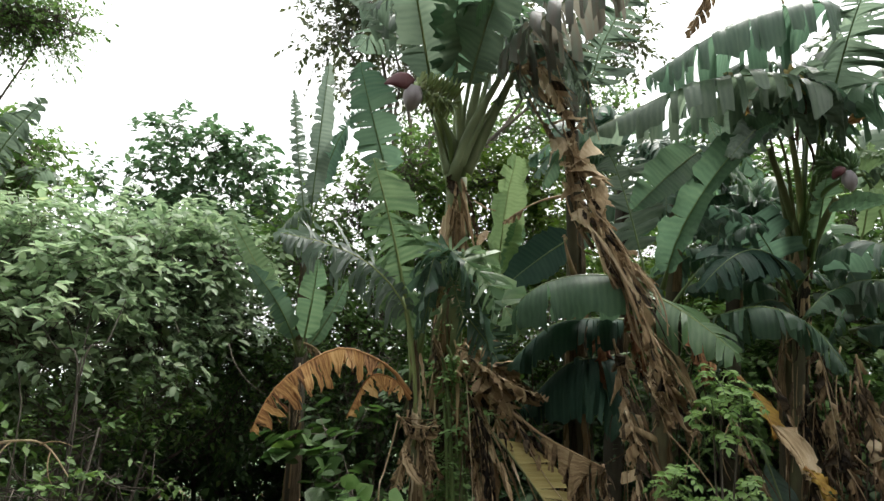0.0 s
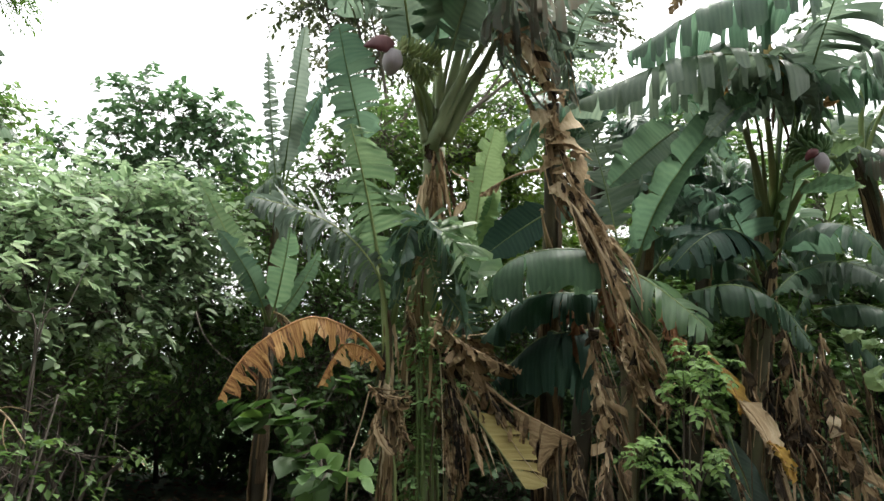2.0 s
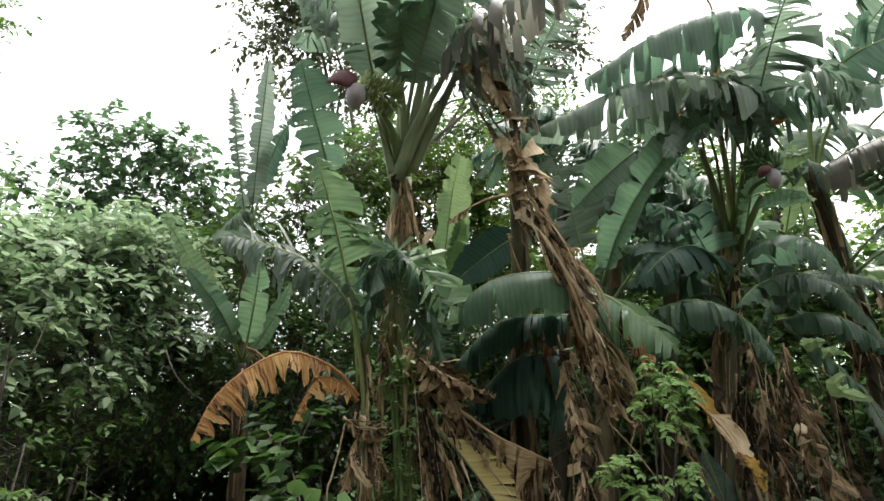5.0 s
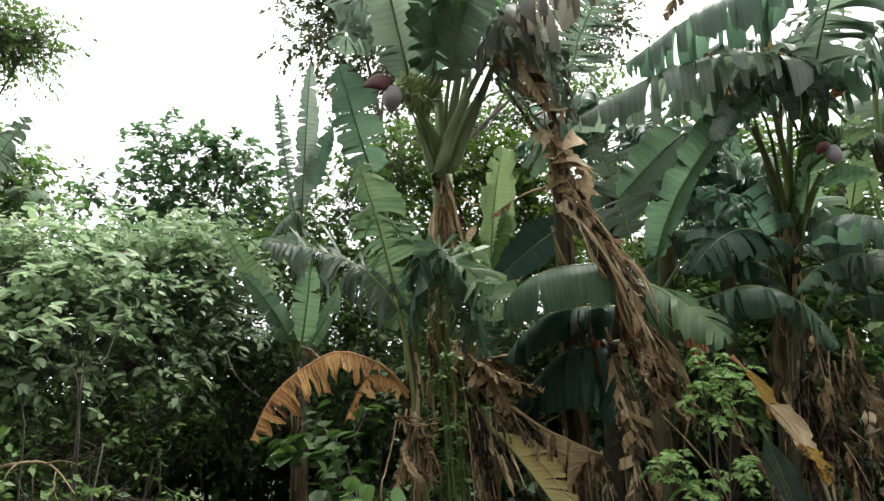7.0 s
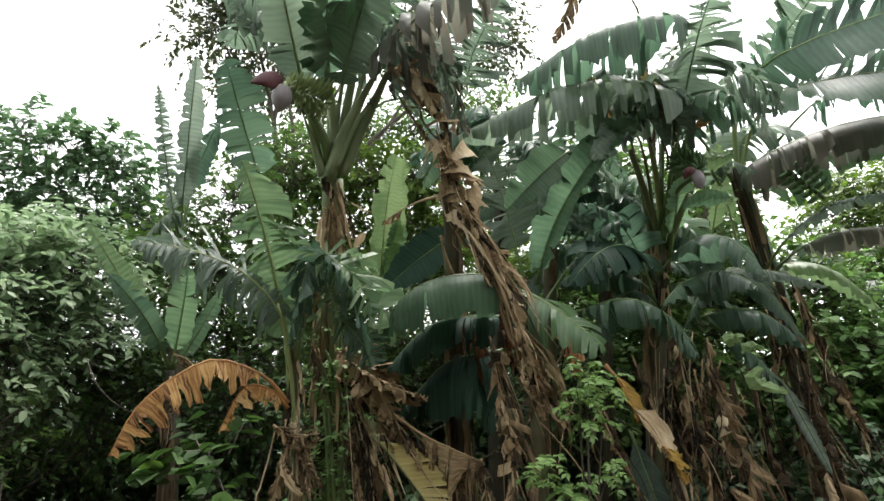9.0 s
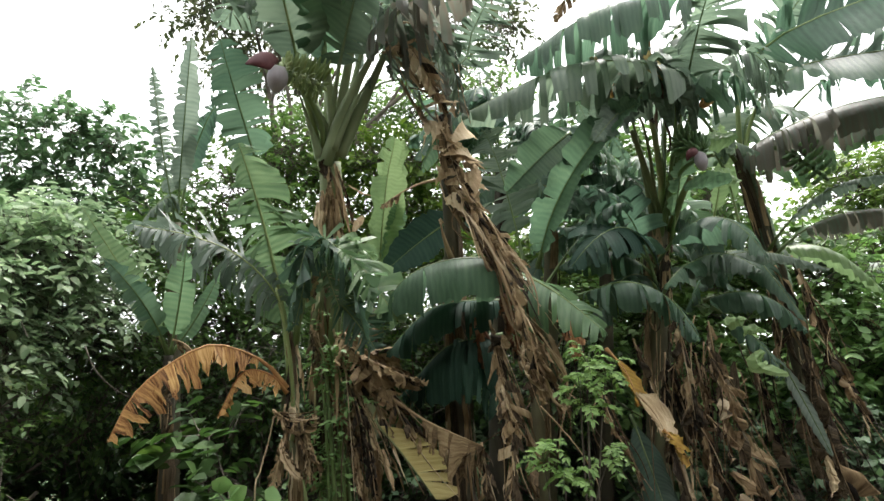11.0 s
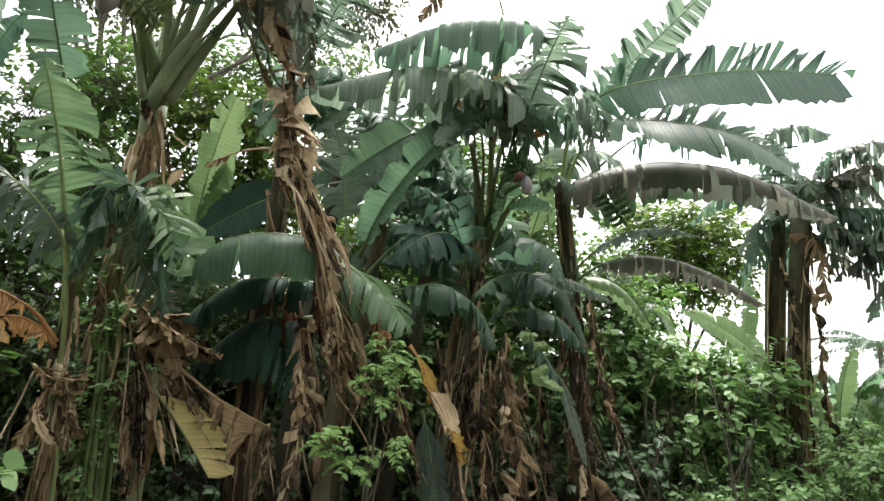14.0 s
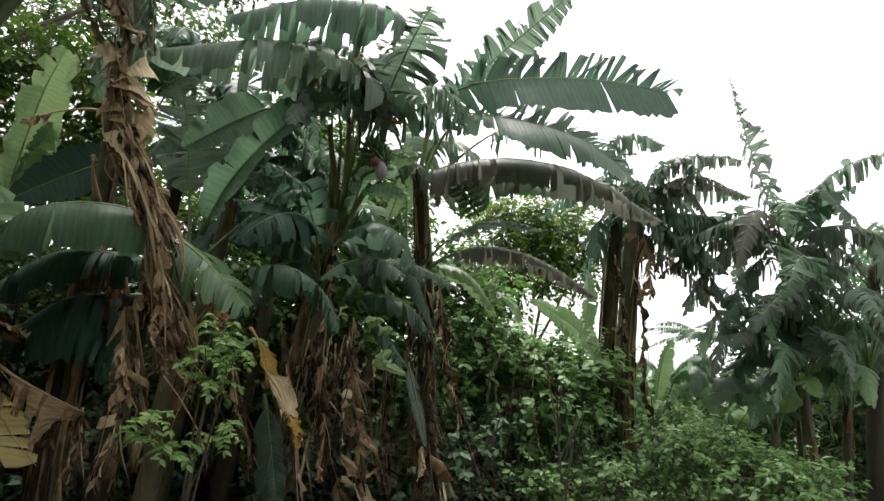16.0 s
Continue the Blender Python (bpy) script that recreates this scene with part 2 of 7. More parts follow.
# ---- builders ----
ORIGIN = {}


def thing(name, label, category, base, group="", kind=""):
    ob = new(name)
    ob.empty_display_size = 0.2
    ob.location = base
    ORIGIN[ob] = Vector(base)
    return tagged(ob, label, category, group, kind)


def part(name, data, mat, parent, label="", smooth=True):
    """Links world-space (verts, faces, uvs) as one mesh under parent."""
    verts, faces, uvs = data
    o = ORIGIN[parent]
    verts = np.asarray(verts, float).reshape(-1, 3) - np.array(o)
    me = bpy.data.meshes.new(name)
    me.from_pydata(verts.tolist(), [], faces)
    if uvs is not None:
        lay = me.uv_layers.new(name="UVMap")
        idx = np.empty(len(me.loops), dtype=np.int32)
        me.loops.foreach_get("vertex_index", idx)
        lay.data.foreach_set("uv", np.asarray(uvs, float)[idx].ravel())
    if smooth:
        me.polygons.foreach_set("use_smooth", np.ones(len(me.polygons), dtype=bool))
    me.materials.append(mat)
    ob = new(name, me)
    ob.parent = parent
    ORIGIN[ob] = o
    return tagged(ob, label)


def bezier(a, b, c):
    """A curve from a through b (half way) to c."""
    a, b, c = (np.array(v, float) for v in (a, b, c))
    k = 2 * b - (a + c) / 2
    return lambda u: (1 - u) ** 2 * a + 2 * u * (1 - u) * k + u * u * c


def smooth_line(points):
    """A curve through several points."""
    p = np.array(points, float)
    p = np.vstack([2 * p[0] - p[1], p, 2 * p[-1] - p[-2]])

    def at(u):
        s = min(max(u, 0.0), 0.99999) * (len(p) - 3)
        i, f = int(s), s - int(s)
        a, b, c, d = p[i : i + 4]
        return 0.5 * (2 * b + (c - a) * f + (2 * a - 5 * b + 4 * c - d) * f * f + (3 * b - a - 3 * c + d) * f**3)

    return at


def unit(v):
    return v / (np.linalg.norm(v) + 1e-9)


def tube(curve, radius, steps=8, sides=6, flat=1.0, wob=0.0, rng=None, u0=0.0, u1=1.0):
    """A round stem along curve; radius is a function of u."""
    verts, faces, uvs = [], [], []
    ref = np.array((0.31, 0.87, 0.1))
    for i in range(steps + 1):
        u = u0 + (u1 - u0) * i / steps
        p, q = curve(max(u - 0.01, 0)), curve(min(u + 0.01, 1))
        t = unit(q - p)
        s = unit(np.cross(t, ref))
        n = np.cross(s, t)
        for k in range(sides):
            a = 2 * math.pi * k / sides
            r = radius(u) * (1 + (rng.uniform(-wob, wob) if wob else 0))
            verts.append(curve(u) + r * (math.cos(a) * s + flat * math.sin(a) * n))
            uvs.append((u * 3, k / sides))
    for i in range(steps):
        for k in range(sides):
            a, b = i * sides + k, i * sides + (k + 1) % sides
            faces.append((a, b, b + sides, a + sides))
    faces.append(tuple(range(sides))[::-1])
    faces.append(tuple(range(steps * sides, (steps + 1) * sides)))
    return verts, faces, uvs


def merged(*meshes):
    verts, faces, uvs = [], [], []
    for v, f, t in meshes:
        k = len(verts)
        verts.extend(list(v))
        faces.extend(tuple(i + k for i in g) for g in f)
        uvs.extend(t if t is not None else [(0, 0)] * len(v))
    return verts, faces, uvs


UP, DOWN = np.array((0, 0, 1.0)), np.array((0, 0, -1.0))
CAMWARD = (0.0, -1.0, 0.15)


def blade(curve, width, rng, tear=0.5, droop=0.5, face=None, fold=0.2, start=0.15, count=None, crumple=0.0, sweep=0.25, taper=0.55, sides=(1, -1), thin=0.0, part_by=0.16):
    """The two halves of a banana leaf, torn into panels between the veins."""
    verts, faces, uvs = [], [], []
    rows = 6
    widths = dict(zip((1, -1), width if isinstance(width, tuple) else (width, width)))
    tears = dict(zip((1, -1), tear if isinstance(tear, tuple) else (tear, tear)))
    hint = np.array(face if face is not None else (0, 0, 1.0))
    length = sum(np.linalg.norm(curve((i + 1) / 12) - curve(i / 12)) for i in range(12))

    count = count or max(10, int(length * (1 - start) / 0.038))

    def edge(u, side, dr, sw, narrow, wave, reach):
        p = curve(u)
        t = unit(curve(min(u + 0.02, 1.0)) - curve(max(u - 0.02, 0.0)))
        s = unit(np.cross(t, hint))
        n = np.cross(s, t)
        if n @ hint < 0:
            n = -n
        b = (u - start) / (1 - start)
        w = reach * widths[side] * min(1.0, (b / 0.16 + 0.12)) ** 0.6 * min(1.0, (1 - b) / 0.42 + 0.02) ** taper
        out = math.cos(fold) * side * s + math.sin(fold) * n + (sweep + sw) * t
        line = [p]
        for j in range(1, rows):
            f = j / (rows - 1)
            g = min(max((droop + dr) * (0.25 + 0.95 * f), 0.0), 0.96)
            d = unit(unit(out) * (1 - g) + DOWN * g)
            d = d + n * wave * math.sin(5.0 * f + 9.0 * u) * 0.35
            line.append(line[-1] + d * w / (rows - 1))
        for j in range(1, rows):
            f = j / (rows - 1)
            line[j] = line[j] + t * narrow * f * f
            if crumple:
                line[j] = line[j] + rng.normal(0, crumple, 3) * (0.3 + f)
        return line

    def pleat_way(u):
        t = unit(curve(min(u + 0.02, 1.0)) - curve(max(u - 0.02, 0.0)))
        return unit(np.cross(np.cross(t, hint), t) + 0.4 * np.cross(t, hint))

    for side in sides:
        tear = tears[side]
        cuts = [start]
        step = (1 - start) / count
        while cuts[-1] < 0.985:
            cuts.append(min(1.0, cuts[-1] + step * rng.uniform(0.6, 1.4)))
        k = 0
        while k < len(cuts) - 1:
            e = k + 1
            while e < len(cuts) - 1 and rng.random() > tear:
                e += 1
            if not (thin and rng.random() < thin):
                dr, sw = rng.normal(0, 0.2) * (0.25 + tear), rng.normal(0, 0.2) * (0.2 + tear)
                tw = rng.normal(0, 0.1) * (0.2 + tear)
                span = length * (cuts[e] - cuts[k])
                gap = min(part_by * span, 0.11 * part_by) * (0.3 + rng.random())
                reach = rng.uniform(0.86, 1.06)
                first = len(verts)
                for i in range(k, e + 1):
                    f = (i - k) / (e - k)
                    line = edge(cuts[i], side, dr + tw * (f - 0.5), sw, gap * (1 - 2 * f), 0.12 + 0.25 * crumple, reach * rng.uniform(0.9, 1.05))
                    fold_by = (1 if i % 2 else -1) * rng.uniform(0.2, 1.0) * min(0.5 * step * length, 0.02)
                    line = [q + pleat_way(cuts[i]) * fold_by * j / (rows - 1) for j, q in enumerate(line)]
                    verts.extend(line)
                    uvs.extend((cuts[i] * length, j / (rows - 1) * widths[side]) for j in range(rows))
                for i in range(e - k):
                    for j in range(rows - 1):
                        a = first + i * rows + j
                        faces.append((a, a + 1, a + rows + 1, a + rows))
            k = e
    return verts, faces, uvs


SEED = [100]


def leaf(plant, a, b, c, width, mat=None, rib=None, tear=0.5, droop=0.5, face=None, start=0.15, thick=0.014, label="", name="leaf", **more):
    """A whole leaf: the blade is the part, its stalk and midrib a part of that."""
    SEED[0] += 1
    rng = np.random.default_rng(SEED[0])
    curve = smooth_line([a, *b, c]) if isinstance(b, list) else bezier(a, b, c)
    mat = mat or GREEN
    ob = part(name, blade(curve, width, rng, tear, droop, face, start=start, **more), mat, plant, label)
    rib = rib or (RIBDRY if mat in (DRY, DRYDARK, TAN, PALE) else RIBORANGE if mat in (ORANGE, YELLOW, RUST) else RIBLIGHT if mat in (LIGHT, FRESH) else RIB)
    part("midrib", tube(curve, lambda u: thick * (0.5 + 0.7 * max(0.0, 1 - u / (start + 0.06))) * (1 - u) ** 0.8 + 0.0025, 14, 6, 0.8), rib, ob)
    return ob


def dry_leaf(plant, a, c, rng, sag=0.1, width=0.12, mat=None, tear=0.22):
    """A withered leaf hanging down: shredded and crumpled."""
    a, c = np.array(a, float), np.array(c, float)
    mid = (a + c) / 2 + rng.normal(0, 0.03, 3) + np.array((0, 0, sag))
    side = unit(np.array((rng.normal(0, 0.5), -1.0, rng.normal(0.2, 0.3))))
    return leaf(plant, a, mid, c, width * rng.uniform(0.6, 1.4), mat or DRY, None, tear, rng.uniform(0.3, 0.8), tuple(side), 0.06, 0.007, name="dry_leaf",
                crumple=0.006, count=16, sweep=rng.uniform(0.8, 2.0), fold=rng.uniform(-0.5, 0.9), taper=0.35)


def dry_sheet(plant, a, c, half, rng, mat, fold=0.5, bow=0.04, crumple=0.004, across=3, name="dry_leaf"):
    """A long folded ribbon or sheet of dead leaf, twisted as it hangs."""
    a, c = np.array(a, float), np.array(c, float)
    at = bezier(a, (a + c) / 2 + rng.normal(0, bow, 3), c)
    ln = np.linalg.norm(c - a)
    spin, turn = rng.uniform(0, 2 * math.pi), rng.normal(0, 1.3)
    steps = 10
    peak = rng.uniform(0.15, 0.6)
    verts, faces, uvs = [], [], []
    for i in range(steps + 1):
        u = i / steps
        t = unit(at(min(u + 0.03, 1)) - at(max(u - 0.03, 0)))
        s0 = unit(np.cross(t, (0.1, 0.95, 0.3)))
        n0 = np.cross(s0, t)
        g = 0.55 * math.sin(spin) + turn * u
        sd, nn = math.cos(g) * s0 + math.sin(g) * n0, math.cos(g) * n0 - math.sin(g) * s0
        w = half * (0.3 + 0.7 * min(u / peak, (1 - u) / (1 - peak))) * rng.uniform(0.85, 1.15)
        for k in range(across):
            x = 2 * k / (across - 1) - 1
            verts.append(at(u) + sd * w * x * math.cos(fold) + nn * w * abs(x) * math.sin(fold) + rng.normal(0, crumple, 3))
            uvs.append((u * ln, x * half))
    for i in range(steps):
        for k in range(across - 1):
            b = i * across + k
            faces.append((b, b + 1, b + across + 1, b + across))
    return part(name, (verts, faces, uvs), mat, plant, smooth=half < 0.02)


def dry_skirt(plant, line, n, radius, length, rng, width=0.11, mats=None, spread=0.4):
    """Many withered leaves hanging in layers along a line."""
    at = smooth_line(line)
    mats = mats or (DRY, PALE, DRY, DRYDARK)
    n = int(n * 1.7)
    for i in range(n):
        u = (i + rng.random() * 0.7) / n * 0.86
        p, d = at(u), unit(at(min(u + 0.08, 1)) - at(u))
        r = rng.normal(0, radius * 0.6, 3)
        q = p + d * length * rng.uniform(0.6, 1.3) + r * (1 + spread) + np.array((0, 0, -0.04))
        mat, way = mats[i % len(mats)], rng.random()
        if way < 0.58:
            dry_sheet(plant, p + r * 0.7, q + rng.normal(0, 0.03, 3), rng.uniform(0.006, 0.019), rng, mat, rng.uniform(0.3, 1.1), 0.045, 0.002)
        elif way < 0.88:
            dry_sheet(plant, p + r * 0.7, p + r * (1 + 1.6 * spread) + d * length * rng.uniform(0.35, 0.8), max(0.022, width * rng.uniform(0.3, 0.75)), rng, mat, rng.uniform(0.4, 1.1), 0.03, 0.004, 5)
        else:
            dry_leaf(plant, p + r * 0.7, q, rng, rng.uniform(-0.02, 0.07), width, mat)


def withered(plant, points, width, rng, mats=None, flaps=17, rib=0.008, gloom=0.35):
    """A dead leaf hanging along points: a limp midrib with flaps folded over and pointed."""
    at = smooth_line(points)
    mats = mats or (DRY, PALE, DRY, DRYDARK)
    total = sum(np.linalg.norm(at((i + 1) / 10) - at(i / 10)) for i in range(10))
    for i in range(4):
        u = rng.uniform(0.05, 0.6)
        p = at(u) + rng.normal(0, 0.02, 3)
        q = p + (at(1.0) - at(u)) * rng.uniform(0.5, 1.1) + rng.normal(0, 0.09, 3) * total
        part("dry_strand", tube(bezier(p, (p + q) / 2 + rng.normal(0, 0.02, 3), q), lambda u: 0.0045 * (1.2 - 0.7 * u), 7, 5), PALE if i % 2 else DRY, plant)
    for side in (1, -1):
        verts, faces, uvs, dark = [], [], [], []
        u = 0.02 + 0.05 * rng.random()
        while u < 0.96:
            du = rng.uniform(0.55, 1.5) / flaps
            p, q = at(u), at(min(u + du, 1.0))
            span = np.linalg.norm(q - p) * rng.uniform(1.0, 1.35)
            t = unit(q - p)
            ref = unit(np.array((rng.normal(0, 0.4), -1.0, 0.25)))
            s = unit(np.cross(t, ref))
            n = np.cross(s, t)
            n = n if n @ ref > 0 else -n
            ang = rng.normal(0.25, 0.6)
            out = unit(side * s * math.cos(ang) + n * math.sin(ang) + DOWN * rng.uniform(0.25, 1.5) + t * rng.uniform(0.0, 0.6))
            back = unit(out * rng.uniform(-0.5, 0.8) + DOWN * rng.uniform(0.2, 1.0) + n * rng.normal(0.1, 0.5) + t * rng.normal(0.2, 0.4))
            w = width * rng.uniform(0.4, 1.2) * min(1.0, 0.45 + 2.2 * u, 0.4 + 2.2 * (1 - u))
            bend = rng.uniform(0.35, 0.75)
            rows = [p + (q - p) / 2, None, None, None, None]
            for j, (d, ln) in enumerate(((out, bend / 2), (out, bend / 2), (back, (1 - bend) / 2), (back, (1 - bend) / 2))):
                rows[j + 1] = rows[j] + d * w * ln
            tip = rng.uniform(-0.6, 0.6)
            cup = rng.normal(0, 0.75) * span
            # random flaps go dark brown, which also paints in the dark gaps between folds
            dark += [int(rng.random() < gloom)] * 12
            first = len(verts)
            for j, size in enumerate((1.0, 1.1, rng.uniform(0.8, 1.15), rng.uniform(0.3, 0.8), rng.uniform(0.02, 0.2))):
                e = unit(t + back * 0.25 * j * rng.uniform(-0.4, 0.4)) * span * size
                for k in range(4):
                    x = k / 3 - 0.5
                    verts.append(rows[j] + e * (x + tip * (j / 4) ** 2 * 0.5) + n * cup * (0.5 - 2 * x * x) * (j > 0) + rng.normal(0, 0.003, 3))
                    uvs.append((u * 2 + x * span, j / 4 * w))
            for j in range(4):
                for k in range(3):
                    b = first + j * 4 + k
                    faces.append((b, b + 1, b + 5, b + 4))
            u += du * rng.uniform(0.75, 1.1)
        ob = part("dry_leaf", (verts, faces, uvs), mats[int(rng.integers(len(mats)))], plant)
        ob.data.materials.append(DRYDARK)
        ob.data.polygons.foreach_set("material_index", dark)
        if side > 0 and rib:
            part("midrib", tube(at, lambda u: rib * (1.1 - 0.7 * u), 14, 5), RIBDRY, ob)


def curls(plant, line, radius, n, rng, mats, height=(0.08, 0.17), flare=0.5):
    """Short collars of old leaf base curled round the front of a stem, one over another."""
    at = smooth_line(line)
    for i in range(n):
        u = (i + 0.6 * rng.random()) / n
        p, q = at(u), at(min(u + 0.05, 1.0))
        t = unit(q - p)
        x = unit(np.cross(t, (0.0, 1.0, 0.2)))
        y = unit(np.cross(t, x))
        y = y if y[1] < 0 else -y
        a0, arc = rng.uniform(-2.0, 0.6), rng.uniform(0.7, 2.4)
        h, slope, turn = rng.uniform(*height), rng.normal(0.03, 0.11), rng.choice((-1, 1))
        opened = flare * rng.uniform(0.1, 1.0)
        verts, faces, uvs = [], [], []
        for k in range(9):
            f = k / 8
            a = a0 + arc * f
            away = math.cos(a) * y + math.sin(a) * x
            g = f if turn > 0 else 1 - f
            ln = h * (0.25 + 0.9 * g ** 1.5) * rng.uniform(0.92, 1.08)
            for j in range(5):
                v = j / 4
                r = radius * (0.95 + 0.2 * (i % 3) / 2 + opened * v * v * (0.2 + 1.6 * g)) + 0.009 * rng.normal()
                verts.append(p + away * r + t * (ln * v + slope * g) + rng.normal(0, 0.003, 3))
                uvs.append((v * ln, f * arc * radius))
        for k in range(8):
            for j in range(4):
                b = k * 5 + j
                faces.append((b, b + 1, b + 6, b + 5))
        part("dry_sheath", (verts, faces, uvs), mats[i % len(mats)], plant)


def pinnate(plant, a, b, c, rng, pairs=7, size=0.05, mat=None):
    """A compound leaf: a thin stalk with pairs of oval leaflets."""
    at = bezier(a, b, c)
    C, Dn, N, S = [], [], [], []
    for i in range(pairs):
        u = 0.3 + 0.68 * i / (pairs - 1)
        t = unit(at(min(u + 0.02, 1)) - at(u - 0.02))
        s = unit(np.cross(t, UP) + rng.normal(0, 0.15, 3))
        for d in ((s, -s, t) if i == pairs - 1 else (s, -s)):
            C.append(at(u))
            Dn.append(unit(d + 0.45 * t + np.array((0, 0, rng.uniform(-0.35, 0.1)))))
            N.append(UP + rng.normal(0, 0.45, 3) + np.array((0, -0.5, 0)))
            S.append(size * rng.uniform(0.8, 1.15) * (1 - 0.25 * abs(u - 0.6)))
    stalk = part("leaf_stalk", tube(at, lambda u: 0.0035 * (1.2 - 0.8 * u), 8, 5), RIB, plant)
    cloud_part("leaflet", *round_cloud(C, Dn, N, S, 0.5), mat or F_FERN, stalk, kind="stuff")


def pseudostem(plant, line, r0, r1, rng, mat=None, sheaths=7):
    """A banana trunk of wrapped leaf sheaths, with loose dry sheath edges."""
    at = smooth_line(line)
    core = tube(at, lambda u: (r0 + (r1 - r0) * u) * (1 + 0.06 * math.sin(23 * u)), 26, 14, 1.0, 0.05, rng)
    ob = part("pseudostem", core, mat or STEM, plant)
    for i in range(sheaths):
        u = rng.uniform(0.05, 0.8)
        a = rng.uniform(math.pi, 2 * math.pi)
        verts, faces, uvs = [], [], []
        ln = rng.uniform(0.15, 0.3)
        for j in range(9):
            f = j / 8
            uu = min(u + ln * f, 1)
            p = at(uu)
            r = (r0 + (r1 - r0) * uu) * 1.07 + 0.02 * math.sin(f * 3) * rng.random()
            w = 0.9 * (1 - f) ** 0.7 + 0.08
            for k in range(5):
                b = a + (k / 4 - 0.5) * w * 1.5
                verts.append(p + np.array((math.cos(b) * r, math.sin(b) * r, 0)) * (1 + 0.12 * abs(k - 2) / 2 * rng.random()))
                uvs.append((f * 0.5, k / 4 * 0.2))
        for j in range(8):
            for k in range(4):
                b = j * 5 + k
                faces.append((b, b + 1, b + 6, b + 5))
        part("dry_sheath", (verts, faces, uvs), DRY if i % 3 else DRYDARK, plant)
    return ob


def clad(plant, line, r0, r1, n, rng, mats=None, lo=0.0, hi=1.0, name="dry_sheath"):
    """Loose strips of old sheath lying along the front of a stem that rises along line."""
    at = smooth_line(line)
    mats = mats or (DRY, PALE, STEM, DRYDARK)
    for i in range(n):
        u1 = lo + (hi - lo) * (i + rng.random()) / n
        u0 = max(u1 - rng.uniform(0.1, 0.28), 0.0)
        a = rng.uniform(1.05 * math.pi, 1.95 * math.pi)
        out = np.array((math.cos(a), math.sin(a), 0))
        b = a + rng.normal(0, 0.3)
        out2 = np.array((math.cos(b), math.sin(b), 0))
        top = at(u1) + out * (r0 + (r1 - r0) * u1) * 1.04
        end = at(u0) + out2 * ((r0 + (r1 - r0) * u0) * 1.06 + rng.random() ** 3 * 0.07)
        dry_sheet(plant, top, end, rng.uniform(0.008, 0.03), rng, mats[i % len(mats)], rng.uniform(0.2, 0.8), 0.012, 0.003, 3, name)


def bunch(plant, root, centre, axis, rng, hands=5, fingers=11, finger=0.11, colour=None, radius=0.05, fat=1.0, long=0.26):
    """A fruit stalk with hands of curved green fingers."""
    root, centre, axis = np.array(root, float), np.array(centre, float), unit(np.array(axis, float))
    stalk = part("fruit_stalk", tube(bezier(root, (root + centre) / 2 + (0, 0, 0.06), centre + axis * 0.22), lambda u: 0.022 - 0.006 * u, 12, 8), RIB, plant)
    s = unit(np.cross(axis, (0.2, 0.3, 0.9)))
    n = np.cross(s, axis)
    for h in range(hands):
        meshes = []
        base = centre + axis * (h / max(hands - 1, 1) - 0.5) * long
        size = finger * (1.0 - 0.09 * h)
        for i in range(fingers):
            a = 2 * math.pi * (i + 0.5 * (h % 2)) / fingers + rng.normal(0, 0.08)
            r = math.cos(a) * s + math.sin(a) * n
            p0 = base + r * radius * 0.6
            p1 = base + r * (radius + size * 0.6) + axis * size * 0.1
            p2 = base + r * (radius + size * 1.25) + axis * size * 0.05 + np.array((0, 0, 0.015))
            meshes.append(tube(bezier(p0, p1, p2), lambda u: 0.0098 * fat * (0.45 + 1.1 * math.sin(math.pi * min(max(u * 0.86 + 0.1, 0), 1))) * finger / 0.11, 7, 6))
        part("hand_of_fruit", merged(*meshes), colour or FRUIT, stalk)
    return stalk


def bud_mesh(tip_from, tip_to, radius):
    """The pointed egg of a banana flower bud."""
    at = bezier(tip_from, (np.array(tip_from) + np.array(tip_to)) / 2, tip_to)
    return tube(at, lambda u: radius * (math.sin(math.pi * min(0.12 + 0.86 * u, 1.0)) ** 0.75) + 0.002, 14, 14)


FRUIT = rough_material("unripe_fruit", [(0.3, (0.14, 0.2, 0.07)), (0.55, (0.25, 0.32, 0.12)), (0.8, (0.38, 0.43, 0.2))], 12, (1, 1, 1), 0.5, 0.15)
FRUITDARK = rough_material("unripe_fruit_dark", [(0.3, (0.0625, 0.13, 0.0517)), (0.55, (0.112, 0.208, 0.0805)), (0.8, (0.175, 0.286, 0.115))], 12, (1, 1, 1), 0.5, 0.15)
BUD = rough_material("flower_bud_mauve", [(0.3, (0.2, 0.165, 0.185)), (0.55, (0.3, 0.265, 0.285)), (0.8, (0.43, 0.4, 0.41))], 14, (1, 1, 0.3), 0.6, 0.2)
BRACT = rough_material("bract_red", [(0.3, (0.045, 0.009, 0.012)), (0.55, (0.09, 0.02, 0.025)), (0.8, (0.16, 0.05, 0.055))], 14, (1, 1, 0.3), 0.5, 0.2)


